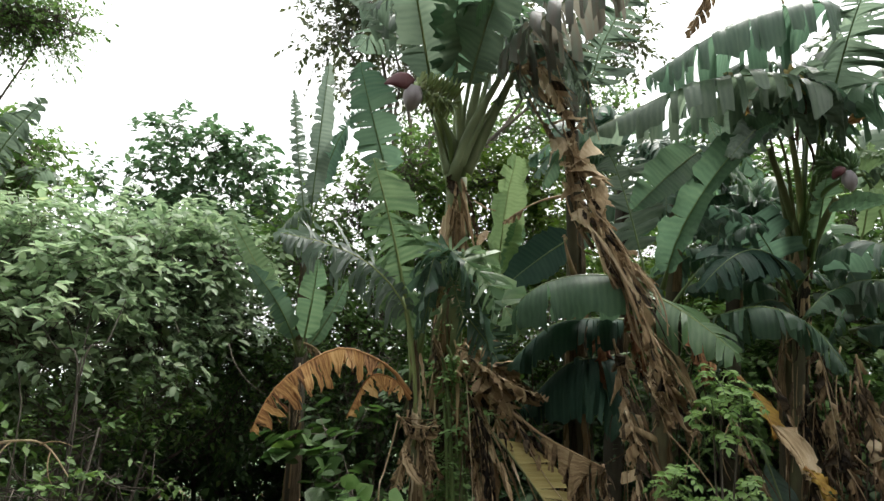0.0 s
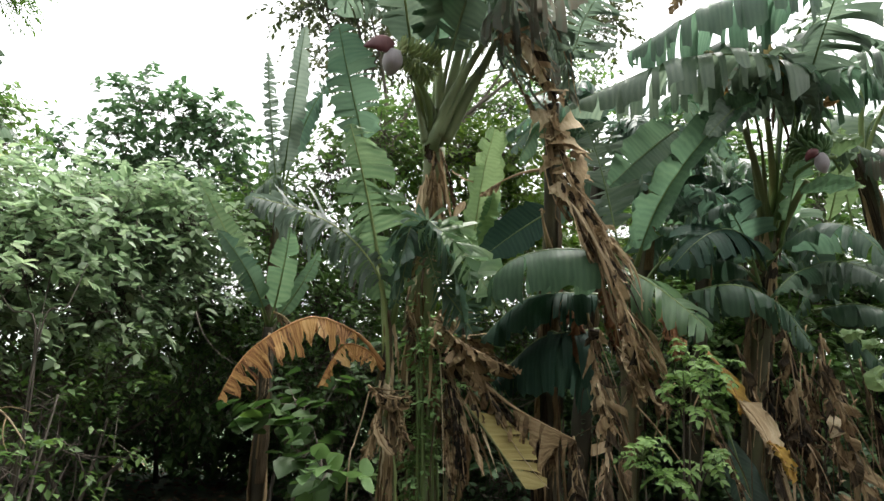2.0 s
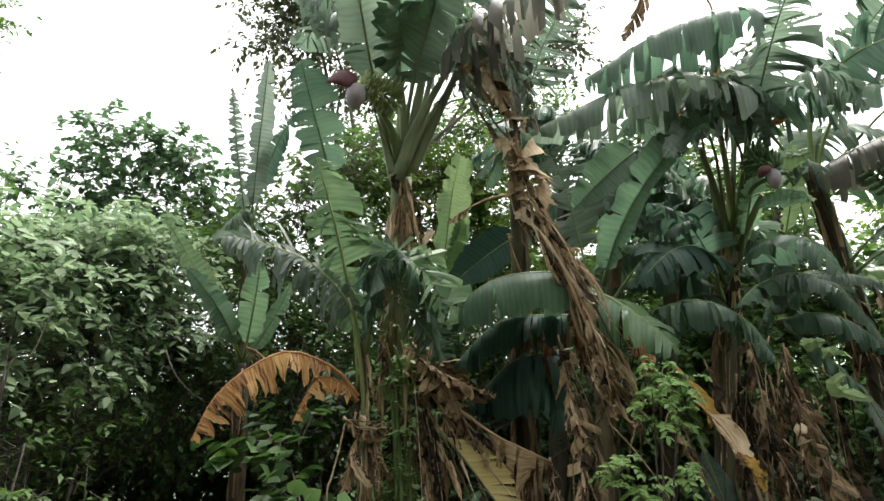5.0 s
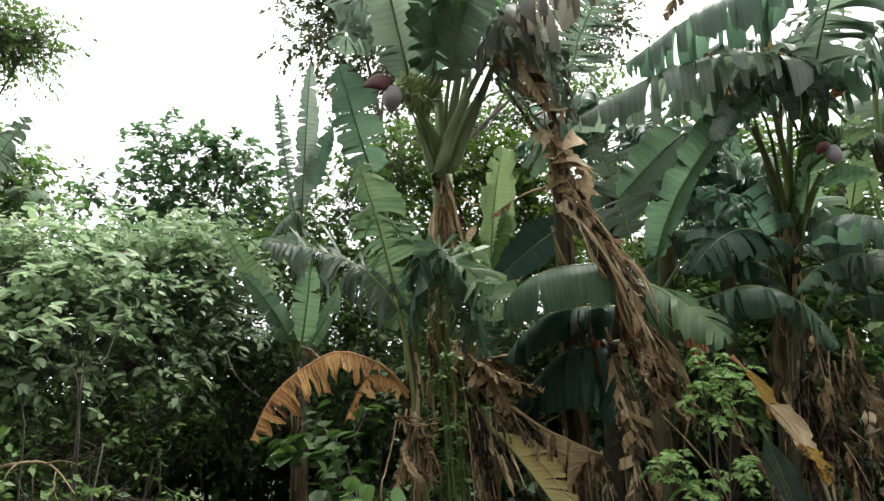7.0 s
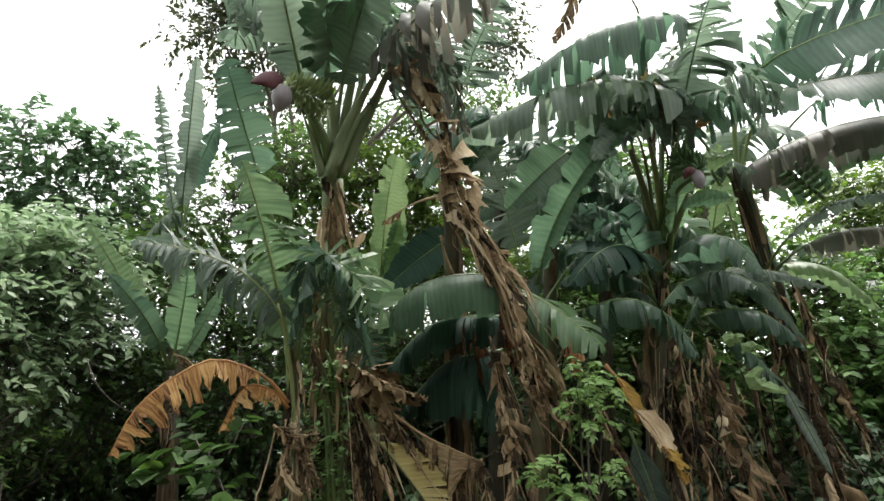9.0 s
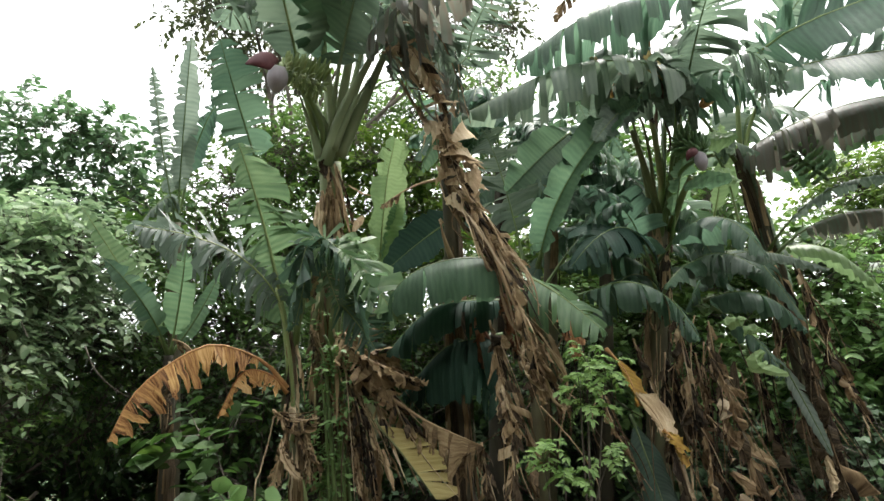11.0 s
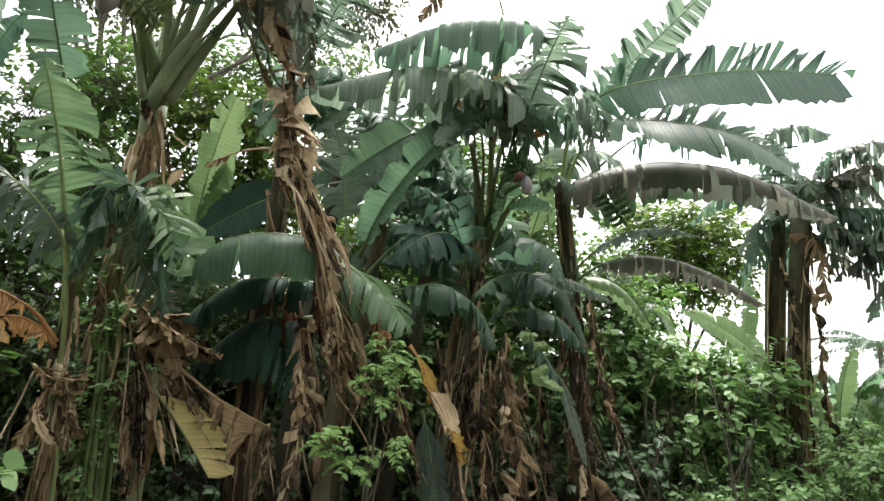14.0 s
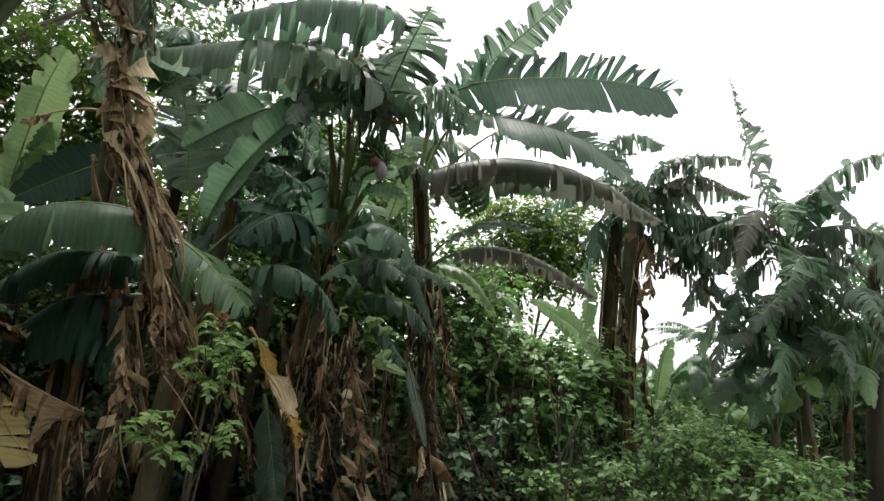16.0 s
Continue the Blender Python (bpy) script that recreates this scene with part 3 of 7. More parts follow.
def leaf_cloud(centres, dirs, norms, sizes, narrow=0.5):
    """Many small folded leaves as one mesh: 5 corners, 4 triangles each."""
    c, d, n, s = (np.asarray(v, float) for v in (centres, dirs, norms, sizes))
    d = d / (np.linalg.norm(d, axis=1, keepdims=True) + 1e-9)
    w = np.cross(d, n)
    w /= np.linalg.norm(w, axis=1, keepdims=True) + 1e-9
    n = np.cross(w, d)
    s = s[:, None]
    tip = c + d * s - n * s * 0.12
    mid = c + d * s * 0.45 - n * s * 0.07
    lft = c + d * s * 0.42 + w * s * narrow * 0.5 + n * s * 0.04
    rgt = c + d * s * 0.42 - w * s * narrow * 0.5 + n * s * 0.04
    verts = np.stack([c, lft, tip, rgt, mid], 1).reshape(-1, 3)
    k = np.arange(len(c))[:, None] * 5
    faces = np.stack([k + [0, 4, 1], k + [1, 4, 2], k + [0, 3, 4], k + [3, 2, 4]], 1).reshape(-1, 3)
    return verts, faces


def round_cloud(centres, dirs, norms, sizes, narrow=0.7):
    """Broad rounded leaves with a point: 10 corners, 10 triangles each."""
    c, d, n, s = (np.asarray(v, float) for v in (centres, dirs, norms, sizes))
    d = d / (np.linalg.norm(d, axis=1, keepdims=True) + 1e-9)
    w = np.cross(d, n)
    w /= np.linalg.norm(w, axis=1, keepdims=True) + 1e-9
    n = np.cross(w, d)
    s = s[:, None]

    def at(along, out, lift):
        return c + d * s * along + w * s * narrow * out + n * s * lift

    verts = np.stack([at(0, 0, 0), at(0.15, 0.38, 0.05), at(0.5, 0.5, 0.06), at(0.8, 0.27, -0.02), at(1, 0, -0.14), at(0.8, -0.27, -0.02), at(0.5, -0.5, 0.06), at(0.15, -0.38, 0.05), at(0.3, 0, -0.03), at(0.65, 0, -0.06)], 1).reshape(-1, 3)
    k = np.arange(len(c))[:, None] * 10
    tri = [(0, 8, 1), (1, 8, 2), (8, 9, 2), (2, 9, 3), (9, 4, 3), (0, 7, 8), (7, 6, 8), (8, 6, 9), (6, 5, 9), (9, 5, 4)]
    return verts, np.stack([k + list(t) for t in tri], 1).reshape(-1, 3)


def cloud_part(name, verts, faces, mat, parent, label="", kind=""):
    o = np.array(ORIGIN[parent])
    me = bpy.data.meshes.new(name)
    me.vertices.add(len(verts))
    me.vertices.foreach_set("co", (verts - o).ravel())
    me.loops.add(faces.size)
    me.loops.foreach_set("vertex_index", faces.ravel().astype(np.int32))
    me.polygons.add(len(faces))
    me.polygons.foreach_set("loop_start", np.arange(len(faces), dtype=np.int32) * 3)
    me.update(calc_edges=True)
    me.materials.append(mat)
    ob = new(name, me)
    ob.parent = parent
    ORIGIN[ob] = ORIGIN[parent]
    return tagged(ob, label, kind=kind)


def sprays(blobs, twigs, size, rng, per=8, twig=0.32, hang=0.25, narrow=0.5, shell=0.5, dense=2.0):
    """Leafy twigs filling ellipsoids: blobs of (centre, radii). Gives leaf arrays and twig lines."""
    C, Dn, N, S, lines = [], [], [], [], []
    for centre, radii in blobs:
        centre, radii = np.array(centre, float), np.array(radii, float)
        count = max(3, int(dense * twigs * (radii[0] * radii[1] * radii[2]) ** 0.7))
        v = rng.normal(size=(count, 3))
        v /= np.linalg.norm(v, axis=1, keepdims=True)
        rad = rng.random(count)[:, None] ** shell
        lump = 1 + 0.22 * np.sin(3.1 * v[:, :1] * 2 + centre[0] * 5) + 0.18 * np.sin(7.0 * v[:, 2:] + centre[1] * 3)
        p = centre + v * rad * radii * lump
        d = v + rng.normal(0, 0.55, (count, 3)) + np.array((0, 0, 0.25))
        d /= np.linalg.norm(d, axis=1, keepdims=True)
        ln = twig * rng.uniform(0.6, 1.3, count)
        for j in range(per):
            f = (j + 0.6) / per
            q = p + d * (ln * f)[:, None] + np.array((0, 0, -1)) * (ln * f * f * 0.25)[:, None]
            side = rng.normal(size=(count, 3))
            side -= d * (side * d).sum(1, keepdims=True)
            side /= np.linalg.norm(side, axis=1, keepdims=True)
            C.append(q)
            Dn.append((0.55 * d + 0.8 * side) * np.array((1, 1, 0.6)) + np.array((0, 0, -hang)))
            N.append(np.array((0, 0, 1.0)) + rng.normal(0, 0.33, (count, 3)) + 0.2 * v)
            S.append(size * rng.uniform(0.6, 1.25, count))
        lines.append((p, d, ln))
    return np.vstack(C), np.vstack(Dn), np.vstack(N), np.concatenate(S), lines


def twig_mesh(lines, r):
    p, d, ln = (np.concatenate([q[i] for q in lines]) for i in range(3))
    ref = np.cross(d, np.array((0.3, 0.5, 0.8)))
    ref /= np.linalg.norm(ref, axis=1, keepdims=True) + 1e-9
    oth = np.cross(d, ref)
    end = p + d * ln[:, None] + np.array((0, 0, -1)) * (ln * 0.25)[:, None]
    start = p - d * ln[:, None] * 0.6
    verts = np.stack([start + r * ref, start + r * (-0.5 * ref + 0.87 * oth), start + r * (-0.5 * ref - 0.87 * oth), end], 1).reshape(-1, 3)
    k = np.arange(len(p))[:, None] * 4
    return verts, np.stack([k + [0, 1, 3], k + [1, 2, 3], k + [2, 0, 3]], 1).reshape(-1, 3)


def woody(name, label, category, base, blobs, twigs, size, mat, seed, trunk=0.05, fork=0.35, per=8, twig=0.32, hang=0.25, narrow=0.5, shell=0.5, group="", stems=1, dense=2.0, spread=0.25, upright=False, leaves=leaf_cloud):
    """A tree or shrub: trunk, one limb to each mass of leaves, twigs and crown."""
    rng = np.random.default_rng(seed)
    base = np.array(base, float)
    ob = thing(name, label, category, tuple(base), group)
    centre = np.mean([b[0] for b in blobs], axis=0)
    top = base + (centre - base) * fork + rng.normal(0, 0.05, 3)
    for i in range(stems):
        foot = base + np.array((rng.normal(0, spread), rng.normal(0, spread), 0)) * (i > 0)
        head = top + rng.normal(0, 0.3, 3) * (i > 0)
        if upright:
            head = foot + np.array((rng.normal(0, 0.15), rng.normal(0, 0.15), (top - base)[2] * rng.uniform(0.7, 1.15)))
        part("trunk", tube(smooth_line([foot, (foot + head) / 2 + rng.normal(0, 0.04, 3), head]), lambda u: trunk * (1.15 - 0.5 * u), 12, 9, 1.0, 0.06, rng), BARK, ob)
    for c, r in blobs:
        c = np.array(c, float)
        part("limb", tube(smooth_line([top, (top + c) / 2 + rng.normal(0, 0.12, 3), c + np.array((0, 0, r[2] * 0.3))]), lambda u: trunk * 0.6 * (1.05 - 0.85 * u), 10, 6), BARK, ob)
    C, Dn, N, S, lines = sprays(blobs, twigs, size, rng, per, twig, hang, narrow, shell, dense)
    cloud_part("crown", *leaves(C, Dn, N, S, narrow), mat, ob)
    cloud_part("branchwork", *twig_mesh(lines, 0.004 + size * 0.02), BARK, ob, kind="stuff")
    return ob


def floor_under(p):
    return (p[0], p[1], 0.0)


# ---- ground ----
def ground_height(x, y):
    r = math.hypot(x, y)
    far = min(max((r - 12) / 60, 0.0), 1.0)
    return 0.05 * noise.noise(Vector((x * 0.5, y * 0.5, 0))) * min(1, r / 2) + 0.02 * noise.noise(Vector((x * 2.5, y * 2.5, 3))) - 1.5 * far


rings = [0.0, 0.8, 1.6, 2.4, 3.0, 3.5, 4.0, 4.5, 5.0, 5.5, 6.0, 6.6, 7.2, 8.0, 9.0, 10.0, 11.5, 13.5, 16, 20, 26, 36, 55, 90, 160, 320, 700, 1800]
gv, gf = [(0, 0, ground_height(0, 0))], []
SPOKES = 96
for i, r in enumerate(rings[1:]):
    for k in range(SPOKES):
        a = 2 * math.pi * k / SPOKES
        gv.append((r * math.cos(a), r * math.sin(a), ground_height(r * math.cos(a), r * math.sin(a))))
for k in range(SPOKES):
    gf.append((0, 1 + k, 1 + (k + 1) % SPOKES))
    for i in range(len(rings) - 2):
        a, b = 1 + i * SPOKES + k, 1 + i * SPOKES + (k + 1) % SPOKES
        gf.append((a, a + SPOKES, b + SPOKES, b))
gm = bpy.data.meshes.new("ground")
gm.from_pydata(gv, [], gf)
gm.polygons.foreach_set("use_smooth", np.ones(len(gm.polygons), dtype=bool))
gm.materials.append(SOIL)
ground = tagged(new("ground", gm), "dark bare soil with fallen leaves under the grove", "ground", kind="structure")


def scatter(name, label, n, x0, x1, y0, y1, size, mat, seed, lift=0.02, tall=0.0, narrow=0.5):
    """Leaves strewn over, or weeds growing from, a patch of ground."""
    rng = np.random.default_rng(seed)
    x, y = rng.uniform(x0, x1, n), rng.uniform(y0, y1, n)
    z = np.array([ground_height(a, b) for a, b in zip(x, y)]) + lift + tall * rng.random(n) ** 1.5
    d = rng.normal(0, 1, (n, 3)) * (1, 1, 0.35)
    nn = np.array((0, 0, 1.0)) + rng.normal(0, 0.35, (n, 3))
    ob = thing(name, label, "plants" if tall else "leaf litter", ((x0 + x1) / 2, (y0 + y1) / 2, 0), kind="stuff")
    cloud_part("leaves", *leaf_cloud(np.stack([x, y, z], 1), d, nn, size * rng.uniform(0.5, 1.4, n), narrow), mat, ob)
    return ob


scatter("leaf_litter", "brown fallen leaves strewn over dark soil", 10000, -6, 7, -4, 12, 0.12, F_LITTER, 5)

# ---- banana plant with the open flower bud ----
rng = np.random.default_rng(11)
plant = thing("banana_plant", "tall banana plant with a young bunch and mauve flower bud", "banana plant", floor_under((0.02, 5.07, 0.76)), "banana grove")
foot = floor_under((0.02, 5.07, 0.76))
pseudostem(plant, [foot, (0.03, 5.07, 1.11), (0.05, 4.97, 1.92), (0.09, 4.88, 2.54), (0.09, 4.66, 3.10)], 0.125, 0.075, rng)
clad(plant, [foot, (0.03, 5.07, 1.11), (0.05, 4.97, 1.92), (0.09, 4.88, 2.54), (0.09, 4.66, 3.10)], 0.125, 0.075, 46, rng, (DRY, STEM, PALE, STEM, DRYDARK), 0.1, 0.93)
leaf(plant, (0.05, 4.64, 3.00), (-0.13, 4.21, 3.72), (-0.30, 3.43, 4.42), (0.3, 0.26), GREY, RIBLIGHT, tear=0.2, droop=0.12, face=(0.35, -1, 0.15), start=0.45, thick=0.03)
leaf(plant, (0.06, 4.65, 3.10), (0.07, 4.33, 3.78), (0.04, 3.52, 4.54), 0.26, TEAL, WAXY, tear=0.25, droop=0.15, face=(0.3, -1, 0.15), start=0.45, thick=0.03)
leaf(plant, (0.08, 4.59, 3.10), (0.18, 4.25, 3.72), (0.44, 3.53, 4.36), 0.25, GREY, WAXY, tear=0.4, droop=0.2, face=(-0.2, -1, 0.2), start=0.45, thick=0.03)
leaf(plant, (0.05, 4.56, 3.04), [(0.18, 4.42, 3.38), (0.36, 4.27, 3.67), (0.52, 4.07, 3.89), (0.81, 3.84, 4.06)], (1.20, 3.56, 4.12), 0.42, FADED, WAXY, tear=0.85, droop=0.9, start=0.5, thick=0.045, part_by=0.15, label="fading grey-brown drooping leaf") 
leaf(plant, (0.11, 4.71, 3.11), (0.37, 4.52, 4.16), (0.92, 4.73, 4.27), 0.4, GREY, tear=0.7, droop=0.7, start=0.35, thick=0.013, rib=WAXY)
leaf(plant, (0.05, 4.71, 3.11), (-0.23, 4.57, 4.27), (-0.73, 4.95, 4.32), 0.35, GREY, tear=0.8, droop=0.6, start=0.35, thick=0.013, rib=WAXY)
leaf(plant, (0.13, 4.71, 3.11), (0.61, 4.38, 4.15), (0.94, 4.56, 3.51), 0.36, FADED, tear=0.8, droop=0.75, start=0.4, thick=0.013, rib=WAXY)
leaf(plant, (0.11, 4.82, 3.11), [(0.41, 4.85, 3.77), (1.10, 4.85, 3.98), (1.22, 4.68, 4.23)], (1.42, 4.37, 4.59), 0.3, GREY, tear=0.9, droop=0.15, face=CAMWARD, start=0.5, thick=0.013, rib=WAXY)
leaf(plant, (0.11, 4.72, 3.07), [(0.32, 4.56, 3.90), (0.54, 4.47, 4.21)], (0.75, 4.73, 3.69), 0.3, GREY, tear=0.8, droop=0.85, start=0.5, thick=0.013, rib=WAXY)
leaf(plant, (0.09, 4.72, 3.07), [(0.18, 4.35, 3.88), (0.30, 3.94, 4.13)], (0.51, 3.53, 3.97), 0.3, GREEN, tear=0.5, droop=0.5, start=0.5, thick=0.013, rib=WAXY)
leaf(plant, (0.07, 4.72, 3.07), [(0.06, 4.52, 3.98), (-0.20, 4.23, 4.41)], (-0.54, 4.31, 4.25), 0.3, GREY, tear=0.8, droop=0.7, start=0.5, thick=0.013, rib=WAXY)
leaf(plant, (0.11, 4.51, 3.13), (0.25, 4.39, 3.40), (0.38, 4.29, 3.58), 0.06, FADED, WAXY, tear=0.9, droop=0.9, start=0.85, thick=0.03)
leaf(plant, (0.02, 4.55, 3.08), (-0.05, 4.44, 3.30), (-0.13, 4.30, 3.51), 0.05, FADED, WAXY, tear=0.9, droop=0.9, start=0.88, thick=0.03)
# loose sheaths; the first dark sheet stands for the shaded notch under the petioles
for p0, p1, half, mat in (((0.03, 4.49, 3.04), (0.09, 4.53, 2.91), 0.05, DRYDARK), ((0.12, 4.52, 3.03), (0.23, 4.63, 2.51), 0.022, PALE), ((0.08, 4.53, 3.01), (0.18, 4.61, 2.59), 0.018, DRY), ((0.03, 4.59, 2.84), (0.03, 4.65, 2.43), 0.03, PALE), ((0.00, 4.62, 2.79), (-0.06, 4.66, 2.46), 0.02, PALE), ((0.07, 4.56, 2.81), (0.08, 4.64, 2.39), 0.04, DRY), ((0.12, 4.59, 2.80), (0.17, 4.65, 2.31), 0.03, DRY), ((0.31, 4.57, 2.67), (0.22, 4.60, 2.47), 0.045, PALE), ((0.22, 4.66, 2.92), (0.37, 4.62, 2.83), 0.012, PALE), ((0.02, 4.66, 2.59), (0.07, 4.68, 2.16), 0.03, PALE), ((0.18, 4.67, 2.52), (0.24, 4.67, 2.16), 0.03, DRYDARK)):
    dry_sheet(plant, p0, p1, half, rng, mat, 0.6, 0.01, 0.004, 5, "dry_sheath")
leaf(plant, (0.08, 4.75, 3.31), [(-0.13, 4.66, 3.94), (-0.44, 4.56, 4.45)], (-0.94, 4.32, 4.80), 0.32, GREY, tear=0.95, droop=0.3, face=(0.2, -1, 0.3), start=0.45, thick=0.013, rib=WAXY, count=50)
leaf(plant, (0.17, 4.75, 3.30), [(0.41, 4.52, 4.17), (0.62, 4.34, 4.57)], (0.84, 4.03, 4.90), 0.32, GREY, tear=0.9, droop=0.3, face=(0, -1, 0.3), start=0.4, thick=0.013, rib=WAXY)
for p0, p1, p2, r in (
    ((0.12, 4.60, 3.12), (-0.01, 4.45, 3.40), (-0.14, 4.32, 3.54), 0.05),
    ((0.15, 4.58, 3.11), (0.31, 4.42, 3.42), (0.48, 4.25, 3.75), 0.055),
    ((0.13, 4.57, 3.15), (0.08, 4.40, 3.60), (-0.03, 4.15, 4.25), 0.046),
    ((0.15, 4.56, 3.16), (0.21, 4.38, 3.63), (0.40, 4.10, 4.33), 0.046),
):
    part("leaf_stalk", tube(bezier(p0, p1, p2), lambda u: r * (1 - 0.6 * u), 16, 9, 0.7), WAXY, plant)
withered(plant, [(0.45, 4.25, 3.73), (0.61, 4.20, 3.77), (0.75, 4.20, 3.55), (0.87, 4.25, 3.30)], 0.15, rng, (FADED, PALE), gloom=0.1)
withered(plant, [(0.59, 4.15, 3.91), (0.80, 4.15, 3.86), (0.94, 4.20, 3.59), (0.97, 4.25, 3.32)], 0.18, rng, (FADED, GREY), gloom=0.0)
bunch(plant, (0.04, 4.54, 3.14), (-0.07, 4.20, 3.52), (-0.75, -0.45, 0.1), rng, 6, 12, 0.1, None, 0.03)
dry_skirt(plant, [(0.47, 4.19, 3.71), (0.58, 4.25, 3.58), (0.79, 4.31, 3.39)], 8, 0.1, 0.3, rng, 0.07, (FADED, DRY, GREY))
dry_skirt(plant, [(0.80, 4.14, 3.90), (0.85, 4.27, 3.67), (0.89, 4.40, 3.39)], 7, 0.12, 0.3, rng, 0.08, (FADED, GREY))
flower = part("flower_bud", bud_mesh((-0.21, 4.08, 3.52), (-0.25, 4.16, 3.37), 0.064), BUD, plant, "mauve flower bud with a lifted red bract")
part("bract", merged(tube(bezier((-0.23, 4.08, 3.53), (-0.31, 4.04, 3.53), (-0.41, 4.02, 3.49)), lambda u: 0.058 * math.sin(math.pi * (0.18 + 0.8 * u)) + 0.002, 10, 10, 0.35)), BRACT, flower, "dark red bract")
for a, b in (((0.08, 4.55, 3.02), (0.02, 4.68, 2.42)), ((0.13, 4.55, 3.02), (0.26, 4.63, 2.50)), ((0.03, 4.59, 2.86), (-0.04, 4.63, 2.21)), ((0.14, 4.63, 2.70), (0.18, 4.67, 2.29)), ((0.08, 4.57, 2.89), (0.12, 4.65, 2.41)), ((0.04, 4.66, 2.58), (-0.03, 4.65, 2.13))):
    dry_leaf(plant, a, b, rng, 0.02, 0.035)
withered(plant, [(0.16, 4.72, 1.89), (0.29, 4.68, 1.71), (0.47, 4.62, 1.62), (0.65, 4.58, 1.52)], 0.12, rng, gloom=0.5)
withered(plant, [(0.10, 4.74, 1.74), (0.28, 4.70, 1.54), (0.40, 4.65, 1.35), (0.46, 4.58, 1.14)], 0.12, rng, (DRY, PALE), gloom=0.5)
withered(plant, [(0.15, 4.70, 1.68), (0.23, 4.66, 1.43), (0.30, 4.58, 1.14), (0.34, 4.50, 0.81)], 0.12, rng)
withered(plant, [(0.04, 4.76, 1.51), (0.19, 4.66, 1.25), (0.24, 4.58, 0.97), (0.26, 4.52, 0.71)], 0.1, rng, (DRY, DRYDARK))
withered(plant, [(0.36, 4.72, 1.57), (0.46, 4.66, 1.42), (0.65, 4.60, 1.16), (0.77, 4.52, 0.85)], 0.12, rng, (DRY, DRYDARK))
withered(plant, [(-0.06, 4.80, 1.95), (-0.01, 4.78, 1.75), (0.05, 4.76, 1.59)], 0.14, rng, (DRYDARK, DRY))
withered(plant, [(-0.13, 4.60, 1.37), (-0.08, 4.58, 1.19), (-0.06, 4.55, 0.95)], 0.08, rng, (PALE, DRY))
withered(plant, [(-0.30, 4.62, 1.40), (-0.17, 4.58, 1.32), (-0.02, 4.55, 1.34)], 0.07, rng, (PALE,))
dry_skirt(plant, [(0.22, 4.82, 1.86), (0.32, 4.78, 1.54), (0.37, 4.70, 1.13), (0.38, 4.60, 0.79)], 7, 0.13, 0.45, rng, 0.09)
for a, b in (((0.10, 4.78, 1.80), (0.66, 4.64, 1.50)), ((0.14, 4.78, 1.74), (0.59, 4.65, 1.34)), ((0.21, 4.78, 1.70), (0.39, 4.54, 1.04)), ((0.20, 4.78, 1.50), (0.23, 4.53, 0.87)), ((0.09, 4.78, 1.70), (0.18, 4.66, 1.07))):
    dry_leaf(plant, a, b, rng, 0.04, 0.14)
leaf(plant, (0.34, 4.62, 1.29), (0.52, 4.54, 1.07), (0.70, 4.42, 0.81), 0.25, TAN, RIBOLIVE, tear=0.35, droop=0.1, part_by=0.12, sides=(-1,), sweep=0.55, face=(0.3, -1, 0.4), start=0.08, thick=0.014, label="tan folded dead leaf", name="dry_leaf", taper=0.3)
leaf(plant, (0.32, 4.68, 1.54), [(0.64, 4.60, 1.30), (0.84, 4.52, 1.19)], (1.03, 4.45, 1.10), 0.32, DRY, tear=0.75, droop=0.93, fold=-1.2, start=0.36, thick=0.016, name="dry_leaf", crumple=0.006, part_by=0.6)
leaf(plant, (0.10, 4.77, 1.86), (0.29, 4.67, 1.73), (0.47, 4.61, 1.37), 0.22, DRY, tear=0.97, droop=0.35, face=(0.2, -1, 0.3), start=0.05, thick=0.01, name="dry_leaf", sweep=0.3, part_by=0.4, crumple=0.006)
leaf(plant, (0.16, 4.73, 1.82), (0.40, 4.62, 1.65), (0.68, 4.54, 1.52), 0.12, DRY, tear=0.9, droop=0.5, start=0.05, thick=0.01, name="dry_leaf", sweep=1.0, crumple=0.008)
vines = sprays([((0.07, 4.83, 1.67), (0.13, 0.12, 0.25)), ((0.08, 4.83, 1.28), (0.14, 0.12, 0.25)), ((0.02, 4.79, 0.91), (0.17, 0.12, 0.25)), ((0.22, 4.73, 1.54), (0.1, 0.08, 0.18))], 900, 0.055, rng, 6, 0.14, dense=3.0)

# ---- sucker beside it, with the orange dead leaf ----
rng = np.random.default_rng(12)
plant = thing("banana_plant", "young banana plant with orange dead lower leaves", "banana plant", floor_under((-0.15, 4.72, 0.83)), "banana grove")
foot = floor_under((-0.15, 4.72, 0.83))
pseudostem(plant, [foot, (-0.16, 4.70, 1.00), (-0.17, 4.68, 1.44), (-0.18, 4.67, 1.90)], 0.06, 0.02, rng, sheaths=9)
clad(plant, [foot, (-0.16, 4.70, 1.00), (-0.17, 4.68, 1.44), (-0.18, 4.67, 1.90)], 0.06, 0.02, 34, rng, (PALE, DRY, STEM, PALE, RIBLIGHT, DRYDARK), 0.1, 1.0)
leaf(plant, (-0.18, 4.68, 1.60), (-0.30, 4.59, 2.37), (-0.50, 4.38, 3.12), (0.31, 0.22), FRESH, RIBLIGHT, tear=0.7, droop=0.42, face=(0.25, -1, 0.1), start=0.25, thick=0.034, sweep=0.1, count=30, taper=0.4, part_by=0.22, fold=0.05)
leaf(plant, (-0.23, 4.88, 2.47), (-0.47, 4.63, 3.26), (-0.62, 4.33, 3.83), 0.2, TEAL, RIB, tear=0.25, droop=0.3, face=(0.35, -1, 0.1), start=0.42, thick=0.016, count=26, taper=0.35)
